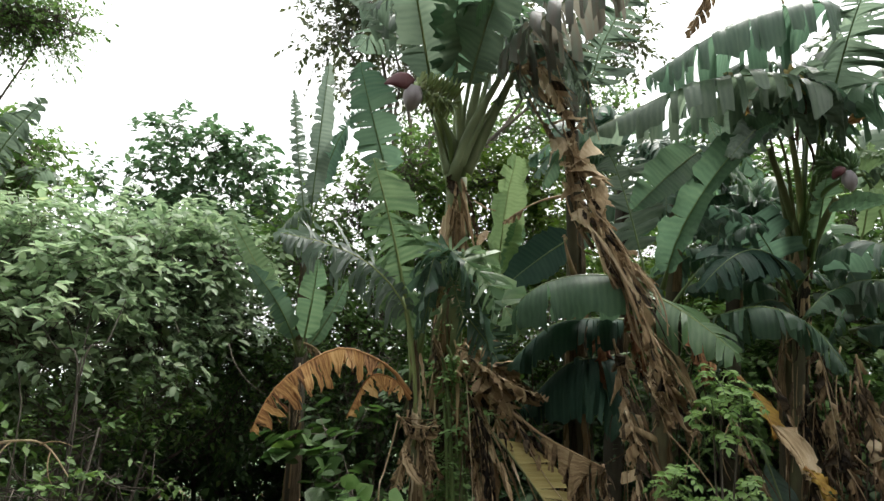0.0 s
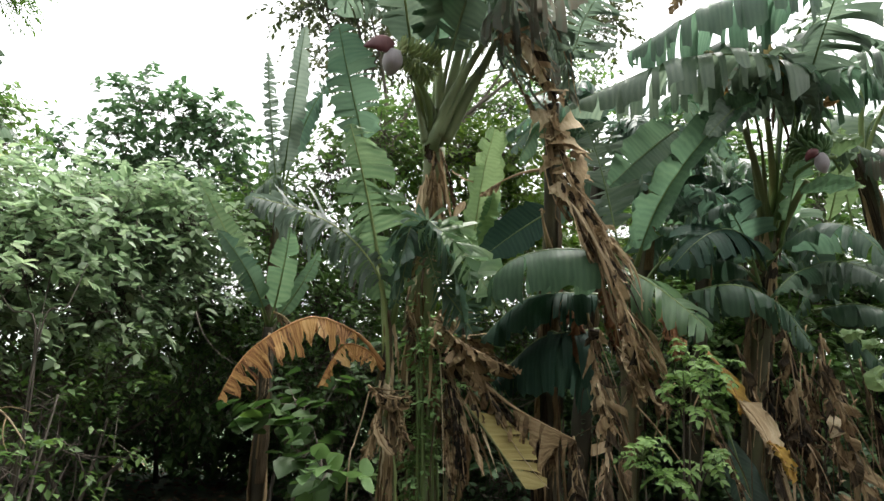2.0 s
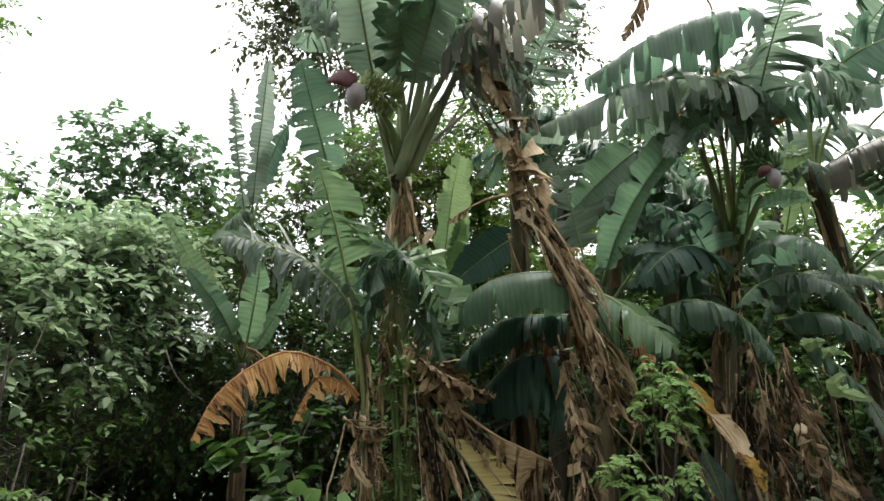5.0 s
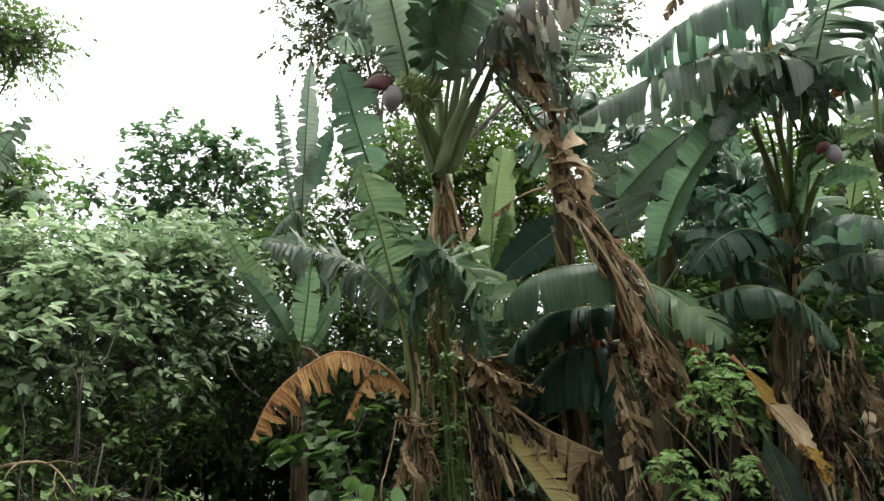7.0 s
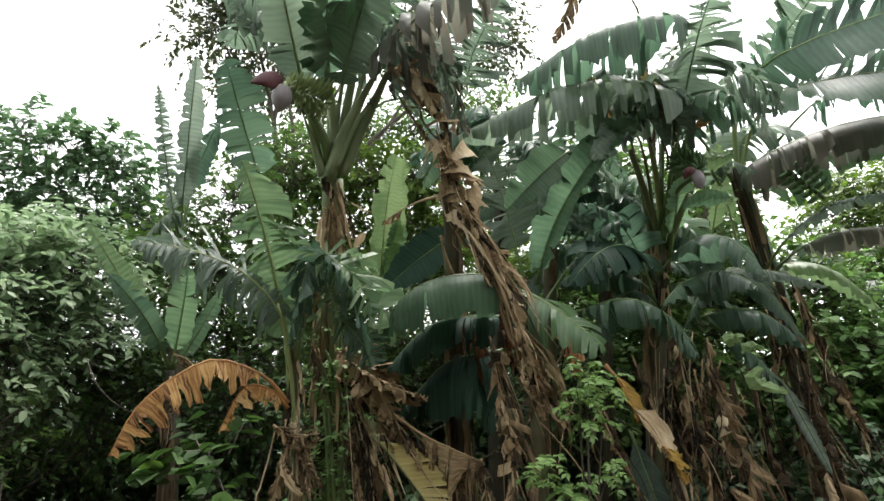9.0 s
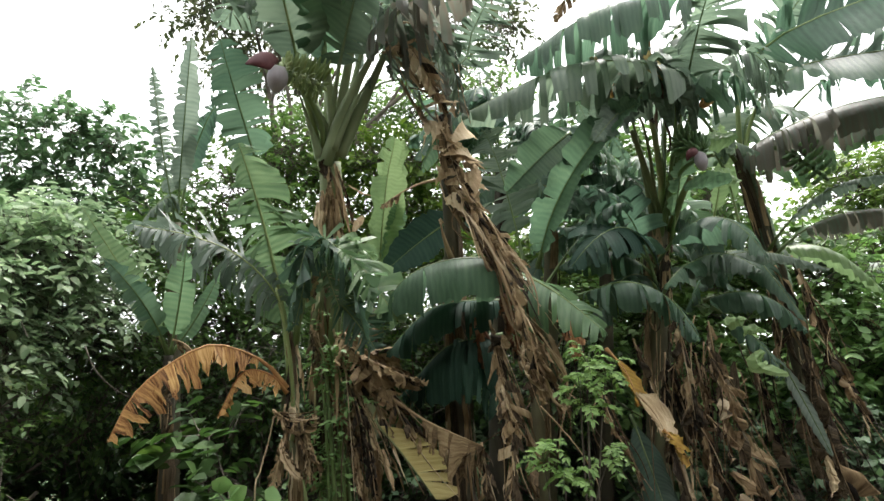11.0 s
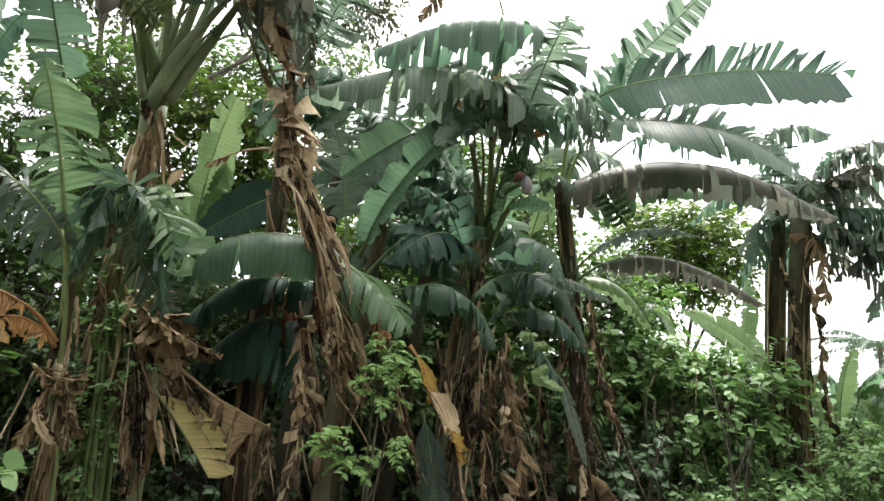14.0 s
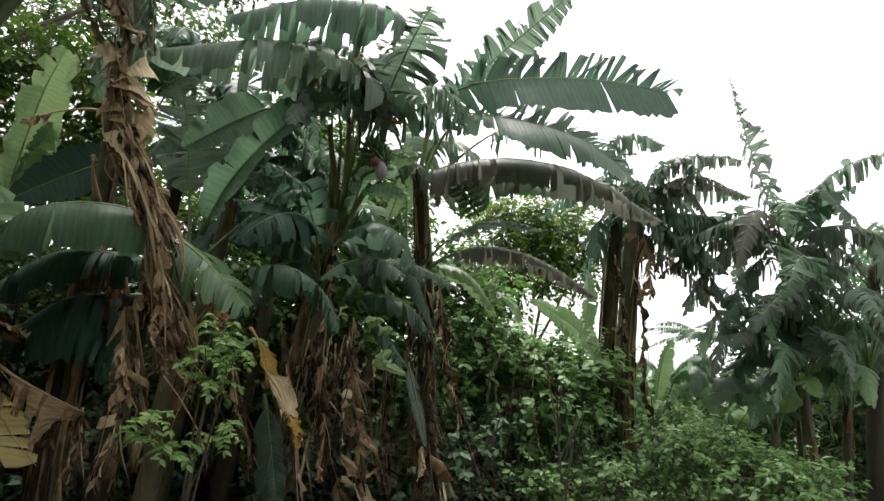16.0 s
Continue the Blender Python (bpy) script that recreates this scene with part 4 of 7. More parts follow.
leaf(plant, (-0.20, 4.67, 1.84), [(-0.28, 4.55, 2.14), (-0.49, 4.45, 2.37), (-0.76, 4.32, 2.48)], (-1.05, 4.19, 2.52), 0.34, SILVER, RIBLIGHT, tear=0.97, droop=0.6, face=(0.2, -0.6, 0.7), start=0.2, thick=0.018, count=46, sweep=0.5)
leaf(plant, (-0.21, 4.63, 1.53), [(-0.36, 4.58, 1.71), (-0.64, 4.48, 1.82), (-0.87, 4.38, 1.71), (-1.04, 4.29, 1.54)], (-1.13, 4.20, 1.31), (0.13, 0.22), ORANGE, tear=0.88, droop=0.3, fold=-0.9, sweep=0.05, start=0.22, part_by=0.22, thick=0.016, label="orange-brown dead leaf, drooping", count=22, crumple=0.004, taper=0.4)
leaf(plant, (-0.21, 4.63, 1.50), [(-0.31, 4.58, 1.62), (-0.47, 4.50, 1.64)], (-0.60, 4.40, 1.38), (0.08, 0.12), ORANGE, tear=0.85, part_by=0.25, droop=0.4, fold=-0.9, sweep=0.05, start=0.12, thick=0.013, label="orange-brown dead leaf, drooping", count=16, crumple=0.006)
leaf(plant, (-0.17, 4.68, 1.75), (0.03, 4.38, 2.47), (0.31, 4.32, 1.74), 0.3, TEAL, tear=0.8, droop=0.45, start=0.3, thick=0.018)
leaf(plant, (-0.17, 4.68, 1.75), (-0.06, 4.34, 2.41), (-0.18, 4.27, 1.87), 0.22, TEAL, tear=0.9, droop=0.75, start=0.35)
leaf(plant, (-0.17, 4.68, 1.75), (0.09, 4.58, 2.48), (0.47, 4.62, 2.19), 0.22, FRESH, tear=0.97, droop=0.5, start=0.3, count=36)
leaf(plant, (-0.16, 4.68, 1.75), [(-0.07, 4.51, 2.31), (0.05, 4.41, 2.45), (0.28, 4.36, 2.27)], (0.51, 4.34, 1.90), 0.3, FRESH, tear=0.97, droop=0.4, face=(0.1, -0.6, 0.7), start=0.4, thick=0.012)
leaf(plant, (0.00, 4.42, 2.53), (0.05, 4.38, 2.28), (0.13, 4.32, 2.02), (0.08, 0.36), FRESH, tear=0.97, droop=0.2, face=CAMWARD, start=0.05, thick=0.01, count=22, sweep=0.55, taper=0.25, part_by=0.6)
leaf(plant, (0.09, 4.40, 2.09), (0.22, 4.36, 1.94), (0.35, 4.30, 1.74), 0.2, TEAL, tear=0.75, droop=0.2, face=CAMWARD, start=0.05, thick=0.01, count=18, sweep=0.5, part_by=0.5)
leaf(plant, (-0.03, 4.44, 2.49), (-0.07, 4.40, 2.25), (-0.14, 4.34, 1.91), (0.14, 0.1), TEAL, tear=0.9, droop=0.7, face=CAMWARD, start=0.05, thick=0.01, count=16, sweep=0.4, part_by=0.5)
dry_leaf(plant, (-0.04, 4.39, 2.42), (-0.07, 4.40, 2.06), rng, 0.0, 0.05, TAN)
for a, b in (((-0.22, 4.63, 1.43), (-0.02, 4.58, 1.30)), ((-0.20, 4.62, 1.30), (-0.30, 4.53, 0.93)), ((-0.15, 4.63, 1.37), (0.02, 4.55, 1.02)), ((-0.23, 4.56, 1.20), (-0.10, 4.50, 0.99))):
    dry_leaf(plant, a, b, rng, 0.02, 0.07)

for p0, p1, p2 in (((-0.18, 4.66, 1.2), (-0.19, 4.62, 1.72), (-0.28, 4.56, 2.18)),):
    part("leaf_stalk", tube(bezier(p0, p1, p2), lambda u: 0.017 - 0.006 * u, 14, 8, 0.7), RIBLIGHT, plant)
leaf(plant, (-0.24, 4.56, 1.22), (-0.20, 4.50, 1.08), (-0.11, 4.47, 0.98), 0.028, PALE, tear=0.02, droop=0.2, face=CAMWARD, start=0.02, thick=0.004, name="dry_sheath", count=10, taper=0.2)
for p0, p1, p2, r in (((0.11, 4.70, 0.72), (0.06, 4.72, 1.30), (-0.00, 4.72, 1.79), 0.016), ((0.16, 4.73, 0.88), (0.12, 4.74, 1.33), (0.03, 4.71, 1.87), 0.013), ((0.06, 4.71, 0.75), (0.04, 4.72, 1.09), (0.01, 4.73, 1.51), 0.012), ((0.22, 4.74, 0.98), (0.15, 4.75, 1.30), (0.10, 4.73, 1.65), 0.01)):
    part("leaf_stalk", tube(bezier(floor_under(p0), p1, p2), lambda u: r * (1.2 - 0.5 * u), 14, 7), RIB, plant)
cord = thing("cord", "thin pale cord hanging beside the banana stem", "cord", floor_under((-0.34, 4.55, 1.17)))
part("strand", tube(smooth_line([(-0.29, 4.62, 1.36), (-0.32, 4.56, 1.20), (-0.36, 4.49, 1.04), (-0.38, 4.41, 0.90), floor_under((-0.39, 4.41, 0.88))]), lambda u: 0.006, 14, 6), PALE, cord)

# ---- dead banana plant wrapped in withered leaves ----
rng = np.random.default_rng(13)
plant = thing("banana_plant", "dead-topped banana plant wrapped in hanging brown leaves", "banana plant", floor_under((0.97, 4.97, 0.74)), "banana grove")
foot = floor_under((0.97, 4.97, 0.74))
pseudostem(plant, [foot, (0.98, 4.98, 1.27), (0.97, 4.83, 2.28), (0.90, 4.41, 3.37)], 0.1, 0.045, rng, STEMDARK)
clad(plant, [foot, (0.98, 4.98, 1.27), (0.97, 4.83, 2.28), (0.90, 4.41, 3.37)], 0.1, 0.045, 30, rng, (DRY, DRYDARK, PALE, STEMDARK), 0.1, 0.7)
curls(plant, [(0.80, 4.34, 3.39), (0.89, 4.36, 3.15), (0.95, 4.40, 2.92), (1.01, 4.44, 2.65)], 0.115, 20, rng, (PALE, PALE, DRY, PALE), (0.07, 0.18), 0.5)
withered(plant, [(0.80, 4.26, 3.31), (0.91, 4.26, 3.04), (1.00, 4.28, 2.72)], 0.12, rng, (PALE, DRY), 11)
dry_skirt(plant, [(0.86, 4.36, 2.99), (1.01, 4.36, 2.66), (1.15, 4.34, 2.38), (1.31, 4.30, 2.10), (1.41, 4.26, 1.80)], 34, 0.055, 0.5, rng, 0.05, (PALE, DRY, PALE, DRYDARK, DRY))
dry_skirt(plant, [(0.90, 4.30, 2.85), (1.03, 4.30, 2.57), (1.16, 4.28, 2.29), (1.32, 4.22, 1.80), (1.46, 4.18, 1.49)], 26, 0.05, 0.45, rng, 0.03, (PALE, DRY, RIBDRY, DRYDARK, PALE))
withered(plant, [(0.90, 4.32, 2.80), (1.06, 4.28, 2.60), (1.20, 4.26, 2.40), (1.34, 4.24, 2.24)], 0.1, rng, (PALE, DRY))
withered(plant, [(1.05, 4.30, 2.65), (1.16, 4.26, 2.36), (1.25, 4.22, 2.06), (1.30, 4.18, 1.73), (1.42, 4.16, 1.49)], 0.09, rng, (DRY, PALE), 17)
withered(plant, [(1.14, 4.50, 1.91), (1.16, 4.46, 1.65), (1.20, 4.42, 1.40), (1.26, 4.36, 1.16)], 0.2, rng, (PALE, DRY))
withered(plant, [(1.22, 4.44, 1.94), (1.29, 4.40, 1.68), (1.43, 4.34, 1.49), (1.58, 4.28, 1.30)], 0.16, rng, (PALE, DRY))
withered(plant, [(1.14, 4.46, 1.47), (1.20, 4.38, 1.19), (1.17, 4.32, 0.93), (1.12, 4.28, 0.72)], 0.16, rng, (DRY, PALE, DRYDARK))
withered(plant, [(1.87, 4.50, 1.44), (1.92, 4.42, 1.16), (2.00, 4.34, 0.93), (2.03, 4.30, 0.77)], 0.05, rng, (DRYDARK, DRY))
withered(plant, [(1.03, 4.50, 1.12), (1.04, 4.46, 0.95), (1.02, 4.42, 0.73)], 0.14, rng, (DRY, DRYDARK))
leaf(plant, (1.04, 4.30, 2.71), [(1.21, 4.22, 2.06), (1.34, 4.20, 1.73)], (1.48, 4.16, 1.42), 0.05, PALE, RIBDRY, tear=0.9, droop=0.9, start=0.75, thick=0.013, name="dry_leaf")
leaf(plant, (1.36, 4.52, 2.25), [(1.14, 4.47, 2.33), (0.82, 4.44, 2.31), (0.56, 4.40, 2.19)], (0.34, 4.41, 1.93), 0.4, JADE, RIB, tear=0.2, droop=0.8, start=0.08, thick=0.018, part_by=0.2, crumple=0.006)
leaf(plant, (1.22, 4.50, 2.26), (1.46, 4.30, 2.12), (1.75, 4.10, 1.80), 0.32, FRESH, tear=0.6, droop=0.6, face=(0.1, -0.5, 0.85), start=0.06, thick=0.016, taper=0.35)
# lower leaves hanging in shade, painted as a darker, duller green
leaf(plant, (1.32, 4.67, 2.06), [(1.07, 4.68, 2.07), (0.75, 4.70, 2.01)], (0.43, 4.72, 1.71), 0.36, PAINTED_SHADE, tear=0.4, droop=0.85, start=0.08)
leaf(plant, (1.31, 4.80, 1.83), [(1.11, 4.80, 1.81), (0.86, 4.81, 1.74)], (0.58, 4.80, 1.47), 0.5, PAINTED_SHADE, tear=0.4, droop=0.88, start=0.08)
leaf(plant, (0.93, 4.89, 1.81), (1.07, 4.76, 1.72), (1.19, 4.63, 1.32), 0.42, PAINTED_SHADE, tear=0.5, droop=0.8, start=0.1)
leaf(plant, (1.14, 5.30, 2.86), (0.86, 5.39, 2.70), (0.50, 5.49, 2.42), 0.2, PAINTED_SHADE, tear=0.12, droop=0.12, face=(0.2, -1, 0.35), start=0.05)
leaf(plant, (0.94, 4.67, 2.97), (0.71, 4.82, 2.97), (0.46, 4.99, 2.85), 0.06, DRY, tear=0.9, droop=0.8, start=0.7, thick=0.012, name="dry_leaf")
leaf(plant, (0.94, 4.71, 2.39), (0.87, 4.59, 2.53), (0.85, 4.57, 2.65), 0.03, DRY, tear=0.5, droop=0.5, start=0.8, thick=0.018, name="dry_leaf")
leaf(plant, (1.22, 4.48, 2.10), (1.28, 4.43, 1.94), (1.29, 4.39, 1.68), 0.12, RUST, tear=0.6, droop=0.7, face=CAMWARD, start=0.05, thick=0.008, name="dry_leaf", crumple=0.012)
leaf(plant, (1.67, 4.56, 1.97), (1.71, 4.50, 1.85), (1.71, 4.45, 1.62), 0.12, RUST, tear=0.6, droop=0.7, face=CAMWARD, start=0.05, thick=0.008, name="dry_leaf", crumple=0.012)
leaf(plant, (1.10, 4.84, 1.99), (1.14, 4.74, 1.85), (1.16, 4.69, 1.54), 0.14, RUST, tear=0.6, droop=0.7, face=CAMWARD, start=0.05, thick=0.008, name="dry_leaf", crumple=0.012)
dry_skirt(plant, [(1.21, 4.66, 1.92), (1.27, 4.61, 1.54), (1.34, 4.51, 1.11), (1.37, 4.40, 0.78)], 6, 0.1, 0.45, rng, 0.1, (DRY, PALE, DRYDARK))
leaf(plant, (2.05, 4.70, 1.69), [(2.11, 4.60, 1.56), (2.13, 4.52, 1.43)], (2.14, 4.46, 1.29), (0.05, 0.16), YELLOW, RIBORANGE, tear=0.12, droop=0.35, face=(0.4, -1, 0.2), start=0.2, thick=0.012, label="yellow and brown dying leaf", crumple=0.006, taper=0.15)
leaf(plant, (2.13, 4.48, 1.37), (2.22, 4.42, 1.23), (2.25, 4.36, 1.08), (0.06, 0.14), PALE, RIBDRY, tear=0.12, droop=0.3, face=(0.4, -1, 0.2), start=0.02, thick=0.01, crumple=0.006, name="dry_leaf", taper=0.2)
leaf(plant, (2.24, 4.36, 1.13), (2.28, 4.30, 1.04), (2.29, 4.26, 0.92), (0.03, 0.1), YELLOW, RIBORANGE, tear=0.2, droop=0.4, face=(0.4, -1, 0.2), start=0.02, thick=0.008, crumple=0.008, name="dry_leaf", taper=0.3)

# ---- young plant with the broad upright leaf ----
rng = np.random.default_rng(14)
plant = thing("banana_plant", "young banana plant with broad upright green leaves", "banana plant", floor_under((1.68, 5.45, 0.63)), "banana grove")
foot = floor_under((1.68, 5.45, 0.63))
pseudostem(plant, [foot, (1.74, 5.40, 1.44), (1.68, 5.17, 2.22)], 0.08, 0.045, rng)
leaf(plant, (1.72, 5.10, 2.37), [(1.78, 4.85, 2.73), (1.94, 4.62, 3.07), (2.15, 4.42, 3.34)], (2.34, 4.32, 3.45), (0.22, 0.19), JADE, RIB, tear=0.15, droop=0.28, face=(-0.5, -0.85, 0.25), fold=0.8, start=0.08, thick=0.018, count=30, taper=0.5, crumple=0.008)
leaf(plant, (2.05, 4.95, 3.48), (1.74, 4.85, 3.22), (1.40, 4.75, 2.89), (0.2, 0.14), JADE, tear=0.08, droop=0.15, face=(0.3, -1, 0.3), start=0.03, fold=0.3)
leaf(plant, (1.75, 5.26, 2.14), (2.21, 5.07, 2.73), (2.42, 4.83, 2.83), 0.25, TEAL, tear=0.5, droop=0.5, start=0.25)
leaf(plant, (1.71, 5.27, 2.15), (1.58, 5.40, 3.20), (1.42, 5.38, 3.67), 0.28, GREY, tear=0.7, droop=0.3, face=CAMWARD, start=0.25)

leaf(plant, (2.50, 4.50, 3.59), (2.25, 4.40, 3.44), (1.94, 4.30, 3.13), (0.16, 0.14), GREY, tear=0.2, droop=0.35, face=(0.1, -1, 0.2), start=0.03, crumple=0.008)

# ---- light green leaf standing behind the first plant ----
rng = np.random.default_rng(15)
plant = thing("banana_plant", "small banana plant with one pale green leaf", "banana plant", floor_under((0.37, 6.19, 0.56)), "banana grove")
foot = floor_under((0.37, 6.19, 0.56))
pseudostem(plant, [foot, (0.42, 6.17, 1.48), (0.45, 6.03, 2.20)], 0.06, 0.03, rng, sheaths=3)
leaf(plant, (0.49, 5.90, 2.39), [(0.53, 5.75, 2.88), (0.58, 5.62, 3.31)], (0.66, 5.54, 3.65), (0.2, 0.17), LIGHT, tear=0.1, droop=0.2, face=(0.5, -1, 0.1), start=0.1, count=14, crumple=0.012, taper=0.16, fold=0.3)
leaf(plant, (0.46, 6.05, 1.99), (0.61, 5.82, 2.78), (0.71, 5.72, 3.13), 0.1, GREEN, tear=0.1, droop=0.2, face=(0.5, -1, 0.1), start=0.3)

# ---- banana plant with the second bunch ----
rng = np.random.default_rng(16)
plant = thing("banana_plant", "banana plant with a small green bunch and bud", "banana plant", floor_under((2.83, 5.72, 0.54)), "banana grove")
foot = floor_under((2.83, 5.72, 0.54))
pseudostem(plant, [foot, (2.93, 5.64, 1.39), (2.94, 5.41, 2.30), (2.92, 5.25, 2.84)], 0.11, 0.075, rng, STEMDARK)
clad(plant, [foot, (2.93, 5.64, 1.39), (2.94, 5.41, 2.30), (2.92, 5.25, 2.84)], 0.11, 0.075, 36, rng, (DRY, DRYDARK, PALE, STEMDARK), 0.1, 1.0)
leaf(plant, (2.88, 5.26, 2.66), (2.60, 4.88, 3.42), (2.36, 4.57, 3.82), 0.2, GREY, RIBOLIVE, tear=0.5, droop=0.6, start=0.75, thick=0.022)
leaf(plant, (2.90, 5.25, 2.65), [(2.97, 4.80, 3.35), (2.86, 4.44, 3.73), (1.98, 4.40, 3.81)], (1.00, 4.49, 3.39), 0.46, GREY, tear=0.7, droop=0.86, start=0.52, thick=0.02, part_by=0.2, count=30)
leaf(plant, (2.92, 5.24, 2.65), [(2.84, 4.66, 3.97), (2.79, 4.22, 4.29), (2.17, 4.25, 4.21)], (1.47, 4.52, 3.85), 0.46, TEAL, tear=0.3, droop=0.88, start=0.5, thick=0.02)
leaf(plant, (2.96, 5.27, 2.66), (2.95, 4.60, 3.81), (2.90, 4.00, 4.36), 0.36, GREY, tear=0.85, droop=0.25, face=CAMWARD, start=0.4, thick=0.022)
leaf(plant, (2.94, 5.28, 2.66), (2.82, 4.58, 3.76), (2.31, 4.42, 3.43), 0.26, TEAL, tear=0.6, droop=0.7, start=0.4, thick=0.02)
leaf(plant, (2.94, 5.28, 2.66), (3.01, 4.48, 3.70), (3.17, 4.13, 3.33), 0.34, TEAL, tear=0.75, droop=0.75, start=0.35, thick=0.02)
# same green with shade painted in, for the dark leaf under the crown
leaf(plant, (2.86, 5.26, 2.42), (2.38, 4.90, 2.65), (1.91, 4.85, 2.33), 0.34, PAINTED_SHADE, tear=0.35, droop=0.6, face=(0, -0.5, 0.9), start=0.15, count=20)
leaf(plant, (2.86, 5.26, 2.42), (3.05, 4.72, 2.68), (3.24, 4.41, 2.31), 0.34, TEAL, tear=0.35, droop=0.6, face=(0, -0.5, 0.9), start=0.15, count=20)
leaf(plant, (2.85, 5.30, 2.19), (2.60, 5.19, 2.84), (2.17, 5.10, 3.07), 0.3, TEAL, tear=0.5, droop=0.5, start=0.2)
leaf(plant, (1.96, 4.95, 2.11), [(2.23, 4.65, 2.17), (2.48, 4.50, 2.02)], (2.58, 4.35, 1.73), 0.3, TEAL, tear=0.6, droop=0.78, start=0.06, count=26)
leaf(plant, (2.86, 5.31, 2.10), (2.96, 4.73, 2.37), (3.09, 4.30, 2.18), 0.24, SILVER, tear=0.8, droop=0.75, start=0.2)
leaf(plant, (3.01, 5.25, 2.60), (2.96, 4.93, 3.02), (2.92, 4.77, 3.20), 0.12, GREEN, tear=0.05, droop=0.1, face=CAMWARD, start=0.2)
leaf(plant, (3.60, 5.57, 2.70), (3.67, 5.37, 3.25), (3.64, 5.22, 3.71), 0.11, LIGHT, tear=0.2, droop=0.2, face=CAMWARD, start=0.2)
leaf(plant, (2.84, 5.28, 2.38), (2.48, 5.29, 2.68), (2.01, 5.37, 2.77), 0.24, TEAL, tear=0.5, droop=0.55, start=0.2)
leaf(plant, (2.84, 5.29, 2.29), (2.56, 5.50, 2.58), (2.14, 5.71, 2.49), 0.3, TEAL, tear=0.4, droop=0.7, start=0.15)
leaf(plant, (2.85, 5.30, 2.19), (2.44, 5.06, 2.26), (2.07, 5.06, 1.76), 0.3, TEAL, tear=0.75, droop=0.8, start=0.15)
leaf(plant, (2.99, 5.37, 2.68), [(2.95, 5.16, 3.71), (2.71, 5.30, 4.22)], (2.32, 5.79, 4.10), 0.34, TEAL, tear=0.5, droop=0.75, start=0.4)
leaf(plant, (2.99, 5.37, 2.68), [(3.16, 5.00, 3.77), (3.49, 4.59, 4.07)], (3.77, 4.54, 3.74), 0.34, GREY, tear=0.7, droop=0.75, start=0.4)
leaf(plant, (2.88, 5.18, 2.73), [(2.65, 4.83, 3.47), (2.33, 4.62, 3.76)], (2.29, 4.75, 3.54), 0.1, YELLOW, RIBOLIVE, tear=0.4, droop=0.7, start=0.7)
leaf(plant, (2.83, 4.64, 3.95), [(2.47, 4.58, 4.06), (2.15, 4.64, 4.00)], (1.80, 4.76, 3.70), 0.3, GREY, tear=0.8, droop=0.85, start=0.05)
leaf(plant, (2.68, 4.67, 3.90), [(2.49, 4.33, 4.40), (2.09, 4.21, 4.67)], (1.83, 4.53, 4.22), 0.14, DRY, RIBDRY, tear=0.85, droop=0.8, start=0.62, thick=0.01, name="dry_leaf")
dry_skirt(plant, [(2.54, 4.44, 4.00), (2.62, 4.54, 3.73), (2.68, 4.66, 3.40)], 12, 0.14, 0.3, rng, 0.09, (GREY, FADED, DRYDARK))
# the two LIGHT fragments put leaf catching light into a paler green
for p0, p1, half, mat in (((2.28, 4.56, 3.93), (2.26, 4.80, 3.32), 0.15, GREY), ((2.45, 4.51, 3.85), (2.43, 4.69, 3.37), 0.13, GREY), ((2.62, 4.42, 3.82), (2.72, 4.53, 3.36), 0.16, GREY), ((2.78, 4.33, 3.68), (2.87, 4.45, 3.31), 0.1, GREY), ((2.48, 4.38, 3.93), (2.60, 4.38, 3.68), 0.06, TAN), ((2.12, 4.57, 3.95), (2.36, 4.48, 3.88), 0.03, PALE), ((3.13, 4.76, 3.35), (3.33, 4.62, 3.34), 0.11, LIGHT), ((3.24, 4.79, 3.08), (3.38, 4.72, 2.99), 0.1, LIGHT), ((2.87, 4.72, 2.91), (3.15, 4.52, 2.92), 0.1, GREEN), ((2.35, 4.82, 3.71), (2.38, 4.88, 3.56), 0.035, YELLOW), ((2.94, 4.42, 3.56), (3.00, 4.39, 3.51), 0.03, ORANGE)):
    dry_sheet(plant, p0, p1, half, rng, mat, 0.45, 0.03, 0.006, 7, "leaf_fragment")
for p0, p1, p2 in (((2.54, 4.84, 3.46), (2.70, 4.98, 3.17), (2.93, 5.22, 2.75)), ((2.71, 4.81, 3.57), (2.85, 5.01, 3.19), (2.97, 5.25, 2.75)), ((3.01, 4.83, 3.05), (3.00, 5.01, 2.90), (3.01, 5.24, 2.70))):
    part("leaf_stalk", tube(bezier(p2, p1, p0), lambda u: 0.034 - 0.012 * u, 12, 8, 0.8), RIBOLIVE, plant)
bunch(plant, (2.95, 5.12, 2.81), (2.91, 4.63, 3.25), (0.35, -0.6, -0.55), rng, 5, 13, 0.095, FRUITDARK, 0.03, 1.35, 0.2)
flower = part("flower_bud", bud_mesh((2.89, 4.50, 3.14), (2.91, 4.50, 2.99), 0.048), BUD, plant, "mauve flower bud with a red bract")
part("bract", tube(bezier((2.85, 4.46, 3.13), (2.80, 4.47, 3.12), (2.78, 4.50, 3.07)), lambda u: 0.034 * math.sin(math.pi * (0.18 + 0.8 * u)) + 0.002, 8, 8, 0.4), BRACT, flower, "dark red bract")
# darker browns here put the low shade into the dead leaves' colour
withered(plant, [(2.69, 4.80, 1.96), (2.69, 4.76, 1.71), (2.68, 4.70, 1.40), (2.61, 4.62, 1.11)], 0.17, rng, (DRY, PALE, DRYDARK), gloom=0.5)
withered(plant, [(2.95, 4.78, 1.86), (2.92, 4.72, 1.58), (2.89, 4.66, 1.25), (2.84, 4.58, 0.86)], 0.17, rng, (DRY, PALE, DRYDARK), gloom=0.5)
